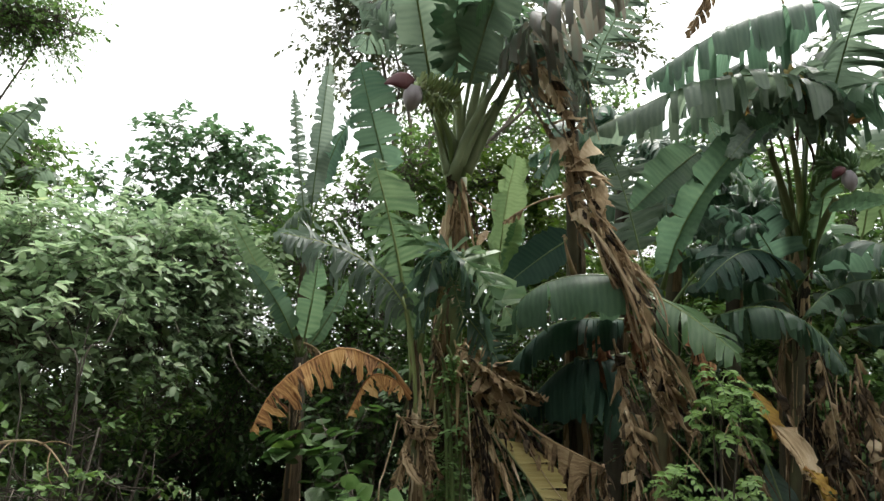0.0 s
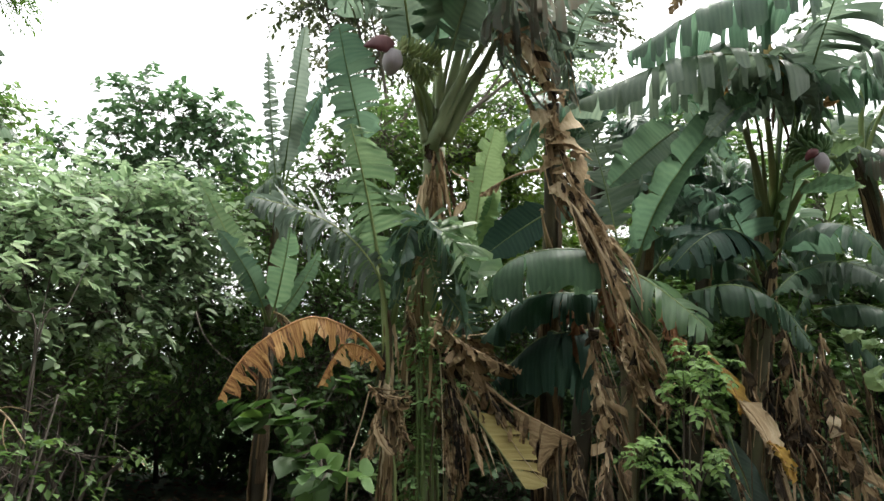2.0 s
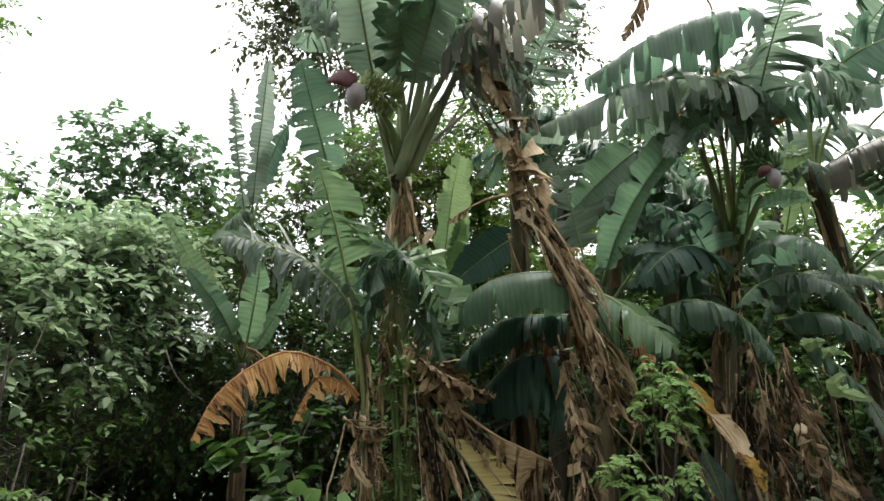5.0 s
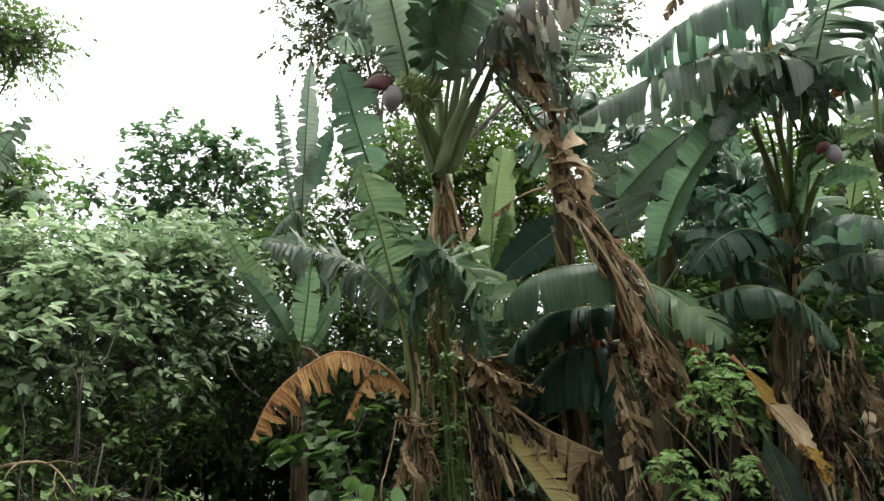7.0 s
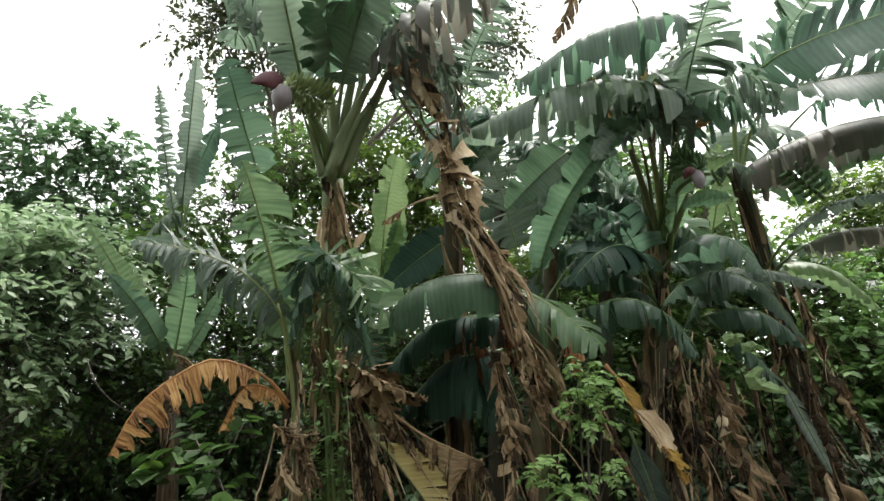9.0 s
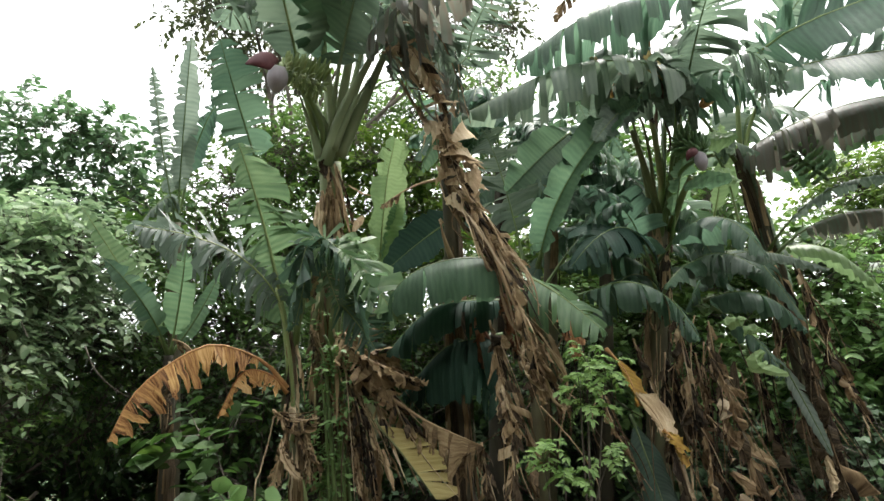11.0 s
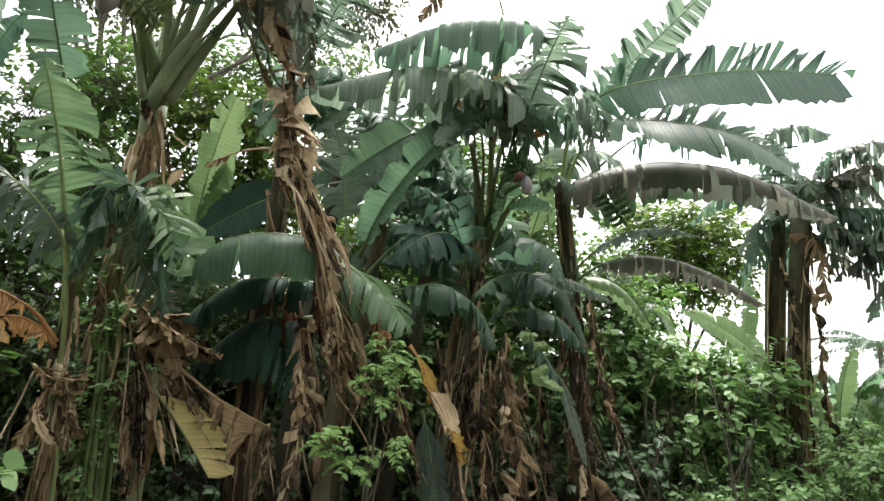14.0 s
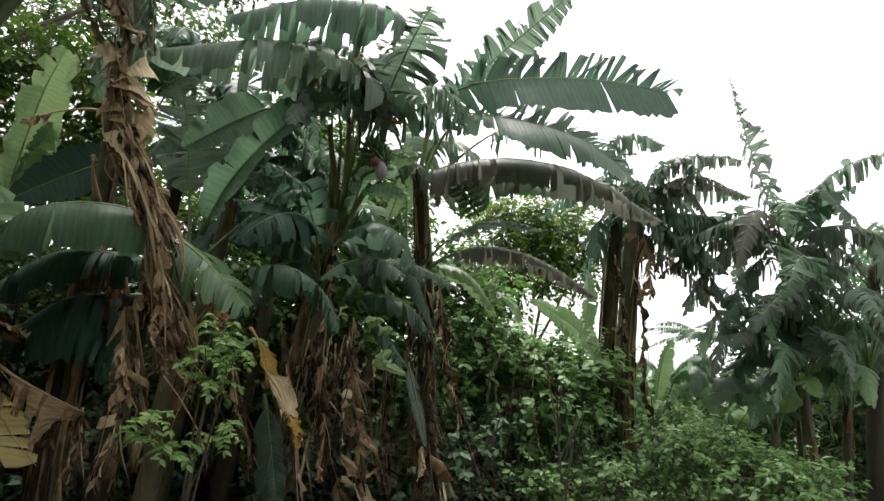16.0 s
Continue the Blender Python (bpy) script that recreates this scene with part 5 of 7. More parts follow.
withered(plant, [(2.65, 4.74, 1.44), (2.70, 4.68, 1.18), (2.70, 4.60, 0.94), (2.64, 4.52, 0.64)], 0.17, rng, (DRY, DRYDARK), gloom=0.5)
withered(plant, [(2.83, 4.82, 1.63), (2.82, 4.76, 1.32), (2.83, 4.68, 1.03)], 0.14, rng, (DRYDARK, DRY))
withered(plant, [(2.68, 5.00, 1.65), (2.57, 4.90, 1.25), (2.52, 4.80, 0.85)], 0.12, rng, (DRYDARK,))
withered(plant, [(2.32, 4.80, 1.76), (2.37, 4.74, 1.46), (2.44, 4.66, 1.09), (2.49, 4.56, 0.66), (2.56, 4.50, 0.32)], 0.16, rng, (PALE, DRY, DRYDARK))
withered(plant, [(2.65, 4.90, 1.47), (2.74, 4.84, 1.08), (2.90, 4.74, 0.65), (3.03, 4.64, 0.29)], 0.12, rng, (DRY, DRYDARK))
withered(plant, [(2.86, 4.70, 1.67), (2.94, 4.64, 1.32), (2.99, 4.58, 0.89), (3.06, 4.50, 0.40)], 0.16, rng, (PALE, DRY), gloom=0.5)
leaf(plant, (3.04, 4.95, 2.04), (3.39, 4.75, 2.06), (3.64, 4.60, 1.75), 0.24, TEAL, tear=0.4, droop=0.72, start=0.05, count=20)
leaf(plant, (3.63, 5.05, 2.34), (2.95, 4.75, 2.35), (2.46, 4.50, 2.09), 0.2, JADE, tear=0.4, droop=0.7, start=0.05, count=20)
dry_skirt(plant, [(2.78, 4.91, 1.93), (2.70, 4.85, 1.44), (2.67, 4.73, 1.03), (2.58, 4.59, 0.63)], 5, 0.06, 0.4, rng, 0.09, (PALE, DRY, DRYDARK))
dry_skirt(plant, [(2.83, 5.26, 2.14), (2.85, 5.40, 1.66), (2.79, 5.51, 0.95)], 5, 0.09, 0.45, rng, 0.07, (DRYDARK, DRY))
leaf(plant, (2.55, 5.45, 1.16), (2.59, 5.27, 0.72), (2.60, 5.07, 0.32), 0.2, TEAL, tear=0.1, droop=0.4, face=CAMWARD, start=0.1)
leaf(plant, (3.10, 4.94, 1.99), (3.28, 4.72, 1.72), (3.35, 4.56, 1.42), 0.2, TEAL, tear=0.6, droop=0.7, start=0.1)
leaf(plant, (3.18, 5.49, 2.28), [(3.42, 5.19, 2.44), (3.67, 4.90, 2.42)], (3.94, 4.59, 2.22), 0.14, SILVER, tear=0.5, droop=0.75, start=0.05)
leaf(plant, (3.69, 4.98, 1.52), (3.73, 4.87, 1.23), (3.78, 4.72, 0.81), 0.1, SILVER, tear=0.1, droop=0.5, face=CAMWARD, start=0.05)
for p0, p1, half, mat in (((2.90, 4.75, 1.04), (3.14, 4.51, 0.81), 0.09, PALE), ((2.92, 4.70, 0.77), (3.12, 4.49, 0.69), 0.08, PALE), ((2.92, 4.67, 0.60), (3.12, 4.44, 0.47), 0.08, PALE), ((2.81, 4.89, 1.43), (2.79, 4.82, 1.12), 0.08, PALE), ((2.90, 4.53, 1.83), (3.03, 4.45, 1.84), 0.06, LIGHT), ((3.01, 4.47, 1.72), (3.15, 4.37, 1.72), 0.05, LIGHT), ((3.11, 4.41, 1.61), (3.21, 4.33, 1.44), 0.08, LIGHT), ((3.75, 4.74, 0.81), (3.71, 4.72, 0.53), 0.05, PALE), ((2.94, 4.87, 1.58), (2.96, 4.76, 0.95), 0.03, PALE), ((4.09, 5.03, 1.76), (4.19, 4.78, 0.90), 0.012, PALE), ((3.94, 5.23, 2.31), (4.06, 5.17, 1.98), 0.06, DRY)):
    dry_sheet(plant, p0, p1, half, rng, mat, 0.6, 0.03, 0.005, 5, "dry_leaf")

# ---- leafy plants filling the rows behind ----
rng = np.random.default_rng(21)
for foot, crown, n in ((floor_under((2.09, 6.56, 0.43)), (2.25, 5.99, 3.37), 14), (floor_under((2.71, 6.64, 0.39)), (2.87, 6.19, 2.89), 12), (floor_under((3.72, 6.48, -0.01)), (3.32, 6.41, 2.81), 12), (floor_under((1.57, 6.50, 0.46)), (1.72, 5.92, 3.48), 12)):
    plant = thing("banana_plant", "shaded banana plant deep in the grove", "banana plant", foot, "banana grove")
    pseudostem(plant, [foot, (np.array(foot) + np.array(crown)) / 2, crown], 0.1, 0.06, rng, STEMDARK, 4)
    for i in range(n):
        a = rng.uniform(0, 2 * math.pi)
        tip = np.array(crown) + np.array((math.cos(a) * rng.uniform(0.5, 1.1), math.sin(a) * 0.7, rng.uniform(-0.7, 0.6)))
        m = (np.array(crown) + tip) / 2 + np.array((0, 0, rng.uniform(0.25, 0.6)))
        leaf(plant, np.array(crown) + np.array((0, 0, -0.4 * rng.random())), m, tip, rng.uniform(0.2, 0.3), (TEAL, GREEN, TEAL, TEAL)[i % 4], tear=rng.uniform(0.3, 0.8), droop=rng.uniform(0.4, 0.8), face=(rng.normal(0, 0.4), -0.5, 0.8), start=0.22, thick=0.01)

# ---- banana plant with the third bunch and long leaves ----
rng = np.random.default_rng(17)
plant = thing("banana_plant", "banana plant with a hanging green bunch, long torn leaves", "banana plant", floor_under((4.39, 5.47, 0.16)), "banana grove")
foot = floor_under((4.39, 5.47, 0.16))
pseudostem(plant, [foot, (4.36, 5.54, 1.21), (4.17, 5.50, 2.38), (3.84, 5.30, 3.50)], 0.1, 0.065, rng, STEMDARK)
clad(plant, [foot, (4.36, 5.54, 1.21), (4.17, 5.50, 2.38), (3.84, 5.30, 3.50)], 0.1, 0.065, 36, rng, (DRY, STEMDARK, PALE, GREY), 0.1, 1.0)
leaf(plant, (3.89, 5.35, 3.28), [(3.99, 5.19, 3.52), (4.54, 4.72, 3.69), (5.19, 4.28, 3.61)], (5.94, 3.79, 3.19), 0.44, FADED, tear=0.4, droop=0.84, start=0.12, thick=0.022, part_by=0.1, label="long fading brown-green drooping leaf")
leaf(plant, (3.86, 5.32, 3.27), [(3.83, 5.20, 3.81), (3.80, 5.05, 4.12), (4.01, 4.70, 4.33), (4.39, 4.10, 4.33), (4.80, 3.65, 4.30)], (5.24, 3.30, 4.23), (0.5, 0.3), TEAL, RIBLIGHT, tear=(0.12, 0.97), droop=0.1, count=44, part_by=0.16, sweep=0.4, face=(0.1, -1, 0.1), start=0.42, taper=0.14, thick=0.024)
leaf(plant, (3.92, 5.39, 3.30), [(4.03, 5.30, 3.77), (4.05, 4.90, 4.03), (4.35, 4.40, 3.97), (4.86, 4.00, 3.82)], (5.28, 3.70, 3.47), (0.46, 0.3), TEAL, RIBLIGHT, tear=(0.15, 0.95), count=44, part_by=0.16, sweep=0.4, droop=0.25, face=(0.1, -1, 0.3), start=0.35, thick=0.022, taper=0.35)
leaf(plant, (3.92, 5.41, 3.42), [(3.95, 5.25, 4.02), (4.26, 4.94, 4.62)], (4.77, 4.04, 5.47), 0.28, GREY, tear=0.85, droop=0.15, face=CAMWARD, start=0.45)
leaf(plant, (3.78, 5.27, 3.36), (3.15, 4.94, 4.14), (3.25, 4.42, 4.43), 0.3, GREY, tear=0.8, droop=0.5, start=0.3)
leaf(plant, (3.78, 5.27, 3.36), (3.08, 5.09, 3.93), (2.47, 5.01, 3.74), 0.28, GREY, tear=0.6, droop=0.8, start=0.3)
leaf(plant, (3.87, 5.34, 3.34), (3.87, 5.08, 4.20), (4.06, 5.06, 3.70), 0.2, FADED, tear=0.8, droop=0.8, start=0.4)
leaf(plant, (4.08, 5.41, 2.54), (4.33, 4.85, 2.96), (4.73, 4.33, 2.89), 0.12, SILVER, tear=0.3, droop=0.5, start=0.2)
leaf(plant, (4.12, 5.40, 2.48), (4.68, 4.86, 2.78), (5.39, 4.16, 2.31), 0.22, FADED, RIB, tear=0.5, droop=0.88, start=0.2)
leaf(plant, (4.15, 5.50, 2.50), (4.48, 5.23, 2.53), (4.80, 5.01, 2.08), 0.3, LIGHT, tear=0.2, droop=0.6, start=0.15)
leaf(plant, (4.03, 5.36, 2.35), (3.52, 5.20, 2.49), (3.03, 5.21, 1.99), 0.28, TEAL, tear=0.5, droop=0.8, start=0.15)
leaf(plant, (4.04, 5.37, 2.24), (3.77, 5.16, 2.41), (3.84, 4.81, 1.82), 0.22, TEAL, tear=0.3, droop=0.75, start=0.2)
leaf(plant, (4.08, 5.74, 2.75), (3.96, 5.69, 3.62), (3.83, 5.58, 4.07), 0.13, LIGHT, tear=0.3, droop=0.2, face=CAMWARD, start=0.2)
leaf(plant, (4.23, 5.51, 3.32), [(4.46, 5.32, 3.51), (4.82, 5.01, 3.65)], (5.29, 4.59, 3.45), 0.42, GREEN, tear=0.25, droop=0.6, face=(0, -0.7, 0.6), start=0.08)
leaf(plant, (3.96, 5.38, 3.52), [(4.04, 5.32, 3.84), (4.33, 5.20, 3.88)], (4.68, 5.03, 3.55), 0.34, GREY, tear=0.5, droop=0.6, face=(0, -0.7, 0.6), start=0.1)
leaf(plant, (4.27, 5.50, 3.62), [(4.68, 5.06, 4.11), (5.15, 4.68, 4.20)], (5.65, 4.25, 3.87), 0.4, TEAL, tear=0.8, droop=0.45, start=0.3)
leaf(plant, (3.69, 5.29, 3.26), (3.51, 5.17, 3.54), (3.77, 4.94, 3.32), 0.22, GREY, tear=0.6, droop=0.75, start=0.1)
bunch(plant, (3.90, 5.16, 3.43), (4.26, 4.95, 3.24), (0.45, -0.2, -0.75), rng, 6, 11, 0.105, FRUITDARK, 0.05, 1.5, 0.32)
withered(plant, [(3.87, 5.10, 2.35), (3.94, 5.05, 1.86), (3.93, 4.95, 1.33), (3.93, 4.85, 0.74), (3.98, 4.75, 0.28)], 0.17, rng, (DRY, DRYDARK, DRYDARK))
withered(plant, [(3.96, 5.00, 2.41), (4.01, 4.95, 2.08), (4.08, 4.90, 1.55), (4.24, 4.80, 1.04)], 0.14, rng, (PALE, DRY))
withered(plant, [(3.91, 5.20, 1.53), (3.91, 5.10, 1.01), (3.95, 5.00, 0.32)], 0.14, rng, (DRYDARK, DRY))
withered(plant, [(3.63, 5.30, 1.72), (3.65, 5.20, 1.10), (3.67, 5.10, 0.41)], 0.12, rng, (DRYDARK,))
dry_skirt(plant, [(3.95, 5.30, 2.33), (4.04, 5.16, 1.50), (4.08, 4.94, 0.74), (4.05, 4.70, 0.20)], 20, 0.09, 0.5, rng, 0.09, (DRY, PALE, DRYDARK))
dry_skirt(plant, [(3.64, 5.56, 1.79), (3.64, 5.43, 1.09), (3.71, 5.10, 0.23)], 8, 0.14, 0.5, rng, 0.08, (DRYDARK, DRY))

# ---- twin-stemmed clump ----
rng = np.random.default_rng(18)
for k, (lo, mid, hi, lean) in enumerate((((7.18, 5.36, 0.25), (7.17, 5.37, 1.68), (6.92, 5.08, 3.66), -1), ((7.10, 4.97, 0.33), (7.06, 5.00, 1.69), (6.84, 4.73, 3.52), 1))):
    plant = thing("banana_plant", "banana plant with dark bare stem and torn leaves", "banana plant", floor_under(lo), "banana grove")
    pseudostem(plant, [floor_under(lo), lo, mid, hi], 0.13, 0.1, rng, STEMDARK, 14)
    clad(plant, [floor_under(lo), lo, mid, hi], 0.13, 0.1, 60, rng, (DRY, DRYDARK, STEMDARK, PALE, STEM, DRYDARK), 0.05, 1.0)
    if k == 0:
        leaf(plant, mid, [(6.71, 5.15, 1.88), (6.28, 5.20, 2.13)], (5.73, 5.34, 2.38), 0.26, LIGHT, tear=0.08, droop=0.3, face=(0.3, -1, 0.5), start=0.12)
        leaf(plant, hi, (6.46, 5.21, 3.96), (6.04, 5.59, 3.47), 0.3, TEAL, tear=0.6, droop=0.8, start=0.2)
        leaf(plant, hi, (6.66, 4.94, 4.57), (7.03, 4.44, 4.49), 0.35, GREY, tear=0.8, droop=0.7, start=0.3)
        leaf(plant, hi, (6.81, 4.52, 3.63), (6.85, 4.38, 2.92), 0.3, GREY, tear=0.7, droop=0.8, start=0.25)
        leaf(plant, hi, (6.51, 5.05, 3.42), (6.49, 4.93, 2.83), 0.3, TEAL, tear=0.7, droop=0.8, start=0.25)
    else:
        leaf(plant, hi, (6.97, 4.32, 4.22), (7.53, 3.68, 4.27), 0.28, FADED, tear=0.9, droop=0.75, start=0.25)
        leaf(plant, hi, (7.27, 4.18, 3.61), (7.95, 3.35, 3.36), 0.3, TEAL, tear=0.85, droop=0.75, start=0.2)
        leaf(plant, hi, (7.10, 4.24, 3.23), (7.52, 3.76, 2.31), 0.32, FADED, tear=0.9, droop=0.85, start=0.2)
        leaf(plant, hi, (7.32, 4.29, 4.01), (7.85, 3.76, 3.90), 0.3, GREY, tear=0.9, droop=0.7, start=0.25)
        leaf(plant, hi, (6.91, 4.76, 3.99), (6.65, 5.01, 4.20), 0.3, TEAL, tear=0.8, droop=0.7, start=0.3)
        leaf(plant, hi, (7.18, 4.43, 3.41), (7.41, 4.26, 2.86), 0.28, TEAL, tear=0.8, droop=0.8, start=0.2)
        leaf(plant, (7.05, 5.04, 3.28), (7.13, 4.35, 4.06), (7.20, 3.57, 3.71), 0.24, FADED, tear=0.85, droop=0.8, start=0.3)
        leaf(plant, (7.05, 5.04, 3.36), (7.07, 4.46, 4.29), (7.02, 3.92, 3.94), 0.26, TEAL, tear=0.7, droop=0.75, start=0.3)
        leaf(plant, (7.07, 5.01, 3.21), (7.13, 4.36, 3.35), (7.14, 3.69, 2.81), 0.3, GREY, tear=0.85, droop=0.8, start=0.15)
        leaf(plant, (7.07, 5.01, 3.14), (7.12, 4.36, 3.01), (7.14, 3.68, 2.17), 0.26, FADED, tear=0.95, droop=0.85, start=0.2, thin=0.2)
        leaf(plant, (7.03, 5.06, 3.21), (6.93, 4.68, 3.36), (6.82, 4.47, 2.50), 0.3, DRY, tear=0.9, droop=0.8, start=0.2)
        leaf(plant, (7.27, 4.10, 2.80), (7.29, 4.05, 2.67), (7.25, 4.02, 2.47), 0.1, ORANGE, tear=0.5, droop=0.6, start=0.05, name="dry_leaf", crumple=0.01)
    for i in range(9):
        tip = np.array(hi) + np.array((rng.uniform(-0.9, 1.3), rng.uniform(-0.9, 0.7), rng.uniform(-1.0, 0.5)))
        m = (np.array(hi) + tip) / 2 + np.array((0, 0, rng.uniform(0.3, 0.7)))
        leaf(plant, hi, m, tip, rng.uniform(0.22, 0.32), (TEAL, GREY, FADED)[i % 3], tear=rng.uniform(0.6, 0.95), droop=rng.uniform(0.6, 0.85), start=0.25)
    withered(plant, [(6.63, 4.59, 2.82), (6.69, 4.49, 2.23), (6.71, 4.47, 1.65), (6.74, 4.42, 1.10)] if k else [(6.50, 4.77, 3.02), (6.56, 4.69, 2.48), (6.58, 4.67, 1.83)], 0.1, rng, (DRY, DRYDARK))
    dry_skirt(plant, [hi, mid, (np.array(mid) + np.array(lo)) / 2], 8, 0.1, 0.5, rng, 0.1, (DRYDARK, DRY))

# ---- far clump at the grove's edge ----
rng = np.random.default_rng(19)
lo, mid, hi = (8.11, 3.27, 0.36), (8.08, 3.29, 1.28), (7.79, 3.32, 3.19)
plant = thing("banana_plant", "leafy banana plant with drooping torn leaves", "banana plant", floor_under(lo), "banana grove")
pseudostem(plant, [floor_under(lo), lo, mid, hi], 0.13, 0.06, rng, STEMDARK)
clad(plant, [floor_under(lo), lo, mid, hi], 0.13, 0.06, 24, rng, (DRY, STEM, DRYDARK, PALE), 0.1, 1.0)
leaf(plant, hi, (7.42, 3.50, 4.17), (6.95, 3.57, 5.13), 0.4, GREY, tear=0.95, droop=0.3, face=CAMWARD, start=0.12, taper=1.5)
leaf(plant, hi, (7.75, 2.87, 3.93), (7.88, 2.18, 4.17), 0.3, GREY, tear=0.7, droop=0.7, start=0.25)
leaf(plant, hi, (7.34, 3.66, 3.48), (6.98, 4.31, 3.07), 0.3, GREY, tear=0.9, droop=0.8, start=0.2)
leaf(plant, hi, (7.92, 2.80, 3.43), (8.13, 2.29, 3.16), 0.3, FADED, tear=0.9, droop=0.8, start=0.2)
leaf(plant, hi, (7.35, 3.80, 3.16), (7.23, 4.30, 2.35), 0.3, FADED, tear=0.85, droop=0.85, start=0.2)
for crown in (hi, (7.84, 2.91, 2.53), (7.78, 3.68, 2.27), (7.70, 3.16, 1.83)):
    for i in range(8):
        a = 2 * math.pi * (i + rng.random()) / 8
        tip = np.array(crown) + np.array((math.cos(a) * rng.uniform(0.7, 1.4), math.sin(a) * 0.8, rng.uniform(-0.7, 0.35)))
        m = (np.array(crown) + tip) / 2 + np.array((0, 0, rng.uniform(0.25, 0.55)))
        leaf(plant, np.array(crown) + np.array((0, 0, -0.35)), m, tip, rng.uniform(0.17, 0.27), (GREEN, GREY, TEAL, FADED)[i % 4], tear=rng.uniform(0.5, 0.95), droop=rng.uniform(0.4, 0.85), face=(rng.normal(0, 0.3), -0.4, 0.8), start=0.22, thick=0.012)
leaf(plant, (8.08, 3.53, 3.24), (7.70, 3.91, 3.59), (7.11, 4.38, 3.35), 0.34, GREY, tear=0.85, droop=0.8, start=0.12)
leaf(plant, (8.08, 3.53, 3.17), (7.66, 3.99, 3.36), (7.03, 4.51, 2.80), 0.3, FADED, tear=0.85, droop=0.8, start=0.12)
leaf(plant, (8.10, 3.48, 3.21), (8.03, 3.11, 3.70), (7.97, 2.64, 3.88), 0.26, TEAL, tear=0.5, droop=0.5, start=0.15)
leaf(plant, (8.10, 3.48, 3.14), (8.03, 3.10, 3.21), (7.95, 2.70, 2.67), 0.32, GREY, tear=0.8, droop=0.8, start=0.1)
leaf(plant, (8.08, 3.53, 3.11), (7.70, 3.67, 2.99), (7.40, 3.83, 2.32), 0.36, GREY, tear=0.8, droop=0.75, start=0.1)
leaf(plant, (8.10, 3.48, 2.94), (7.88, 3.21, 2.76), (7.75, 2.99, 1.95), 0.36, TEAL, tear=0.7, droop=0.7, start=0.1)
leaf(plant, (8.10, 3.49, 2.74), (7.63, 3.58, 2.30), (7.37, 3.66, 1.61), 0.34, TEAL, tear=0.6, droop=0.6, start=0.1)
leaf(plant, (8.02, 3.12, 1.85), (7.72, 3.36, 2.25), (7.43, 3.78, 2.45), 0.24, TEAL, tear=0.15, droop=0.25, face=(-0.4, -0.6, 0.6), start=0.1)
leaf(plant, (7.98, 3.24, 1.72), (7.68, 3.46, 2.00), (7.37, 3.89, 1.72), 0.26, GREY, tear=0.3, droop=0.6, start=0.1)
leaf(plant, (7.98, 3.24, 1.60), (7.71, 3.37, 1.82), (7.38, 3.64, 1.37), 0.28, GREEN, tear=0.3, droop=0.6, start=0.1)
leaf(plant, (7.98, 3.25, 1.54), (7.88, 2.91, 1.96), (7.77, 2.60, 1.75), 0.28, GREEN, tear=0.3, droop=0.6, start=0.1)
leaf(plant, (8.33, 3.46, 2.90), (8.13, 3.69, 2.62), (7.96, 3.82, 2.07), 0.34, GREY, tear=0.85, droop=0.8, start=0.1)
leaf(plant, (8.36, 3.36, 2.77), (8.37, 3.04, 2.55), (8.22, 2.83, 1.87), 0.34, TEAL, tear=0.7, droop=0.8, start=0.1)
leaf(plant, (8.27, 3.60, 3.32), (8.07, 3.82, 3.45), (7.79, 4.17, 2.95), 0.3, GREY, tear=0.9, droop=0.8, start=0.15)
leaf(plant, (7.92, 3.67, 3.13), (7.83, 3.74, 2.85), (7.75, 3.80, 2.71), 0.14, ORANGE, tear=0.5, droop=0.6, start=0.05, name="dry_leaf", crumple=0.01)
dry_skirt(plant, [hi, mid, lo], 16, 0.2, 0.6, rng, 0.12, (DRYDARK, GREY))
plant = thing("banana_plant", "crowded banana plant with long drooping leaves", "banana plant", floor_under((8.71, 2.78, 0.43)), "banana grove")
foot, hi = floor_under((8.71, 2.78, 0.43)), (8.66, 2.71, 3.09)
pseudostem(plant, [foot, (8.78, 2.78, 1.60), hi], 0.13, 0.06, rng, STEMDARK)
for crown in (hi, (8.36, 2.71, 2.21)):
    for i in range(9):
        a = 2 * math.pi * (i + rng.random()) / 9
        tip = np.array(crown) + np.array((math.cos(a) * rng.uniform(0.7, 1.4), math.sin(a) * 0.8, rng.uniform(-0.8, 0.3)))
        m = (np.array(crown) + tip) / 2 + np.array((0, 0, rng.uniform(0.25, 0.55)))
        leaf(plant, np.array(crown) + np.array((0, 0, -0.35)), m, tip, rng.uniform(0.17, 0.27), (GREEN, GREY, TEAL, FADED)[i % 4], tear=rng.uniform(0.5, 0.95), droop=rng.uniform(0.4, 0.85), face=(rng.normal(0, 0.3), -0.4, 0.8), start=0.22, thick=0.012)
plant = thing("banana_plant", "young banana plants with pale broad leaves", "banana plant", floor_under((8.47, 5.08, 0.39)), "banana grove")
foot = floor_under((8.47, 5.08, 0.39))
pseudostem(plant, [foot, (8.49, 5.14, 0.91), (8.49, 5.19, 1.21)], 0.08, 0.05, rng, STEMDARK)
leaf(plant, (8.48, 5.18, 1.06), (8.35, 5.24, 1.60), (8.31, 5.09, 2.00), 0.24, LIGHT, tear=0.1, droop=0.15, face=CAMWARD, start=0.15)
leaf(plant, (8.50, 5.15, 1.06), (8.58, 4.82, 1.71), (8.68, 4.17, 1.32), 0.28, GREY, tear=0.2, droop=0.6, start=0.15)
leaf(plant, (8.50, 5.15, 0.99), (8.24, 5.40, 1.82), (7.95, 5.47, 1.33), 0.28, GREEN, tear=0.2, droop=0.6, start=0.15)
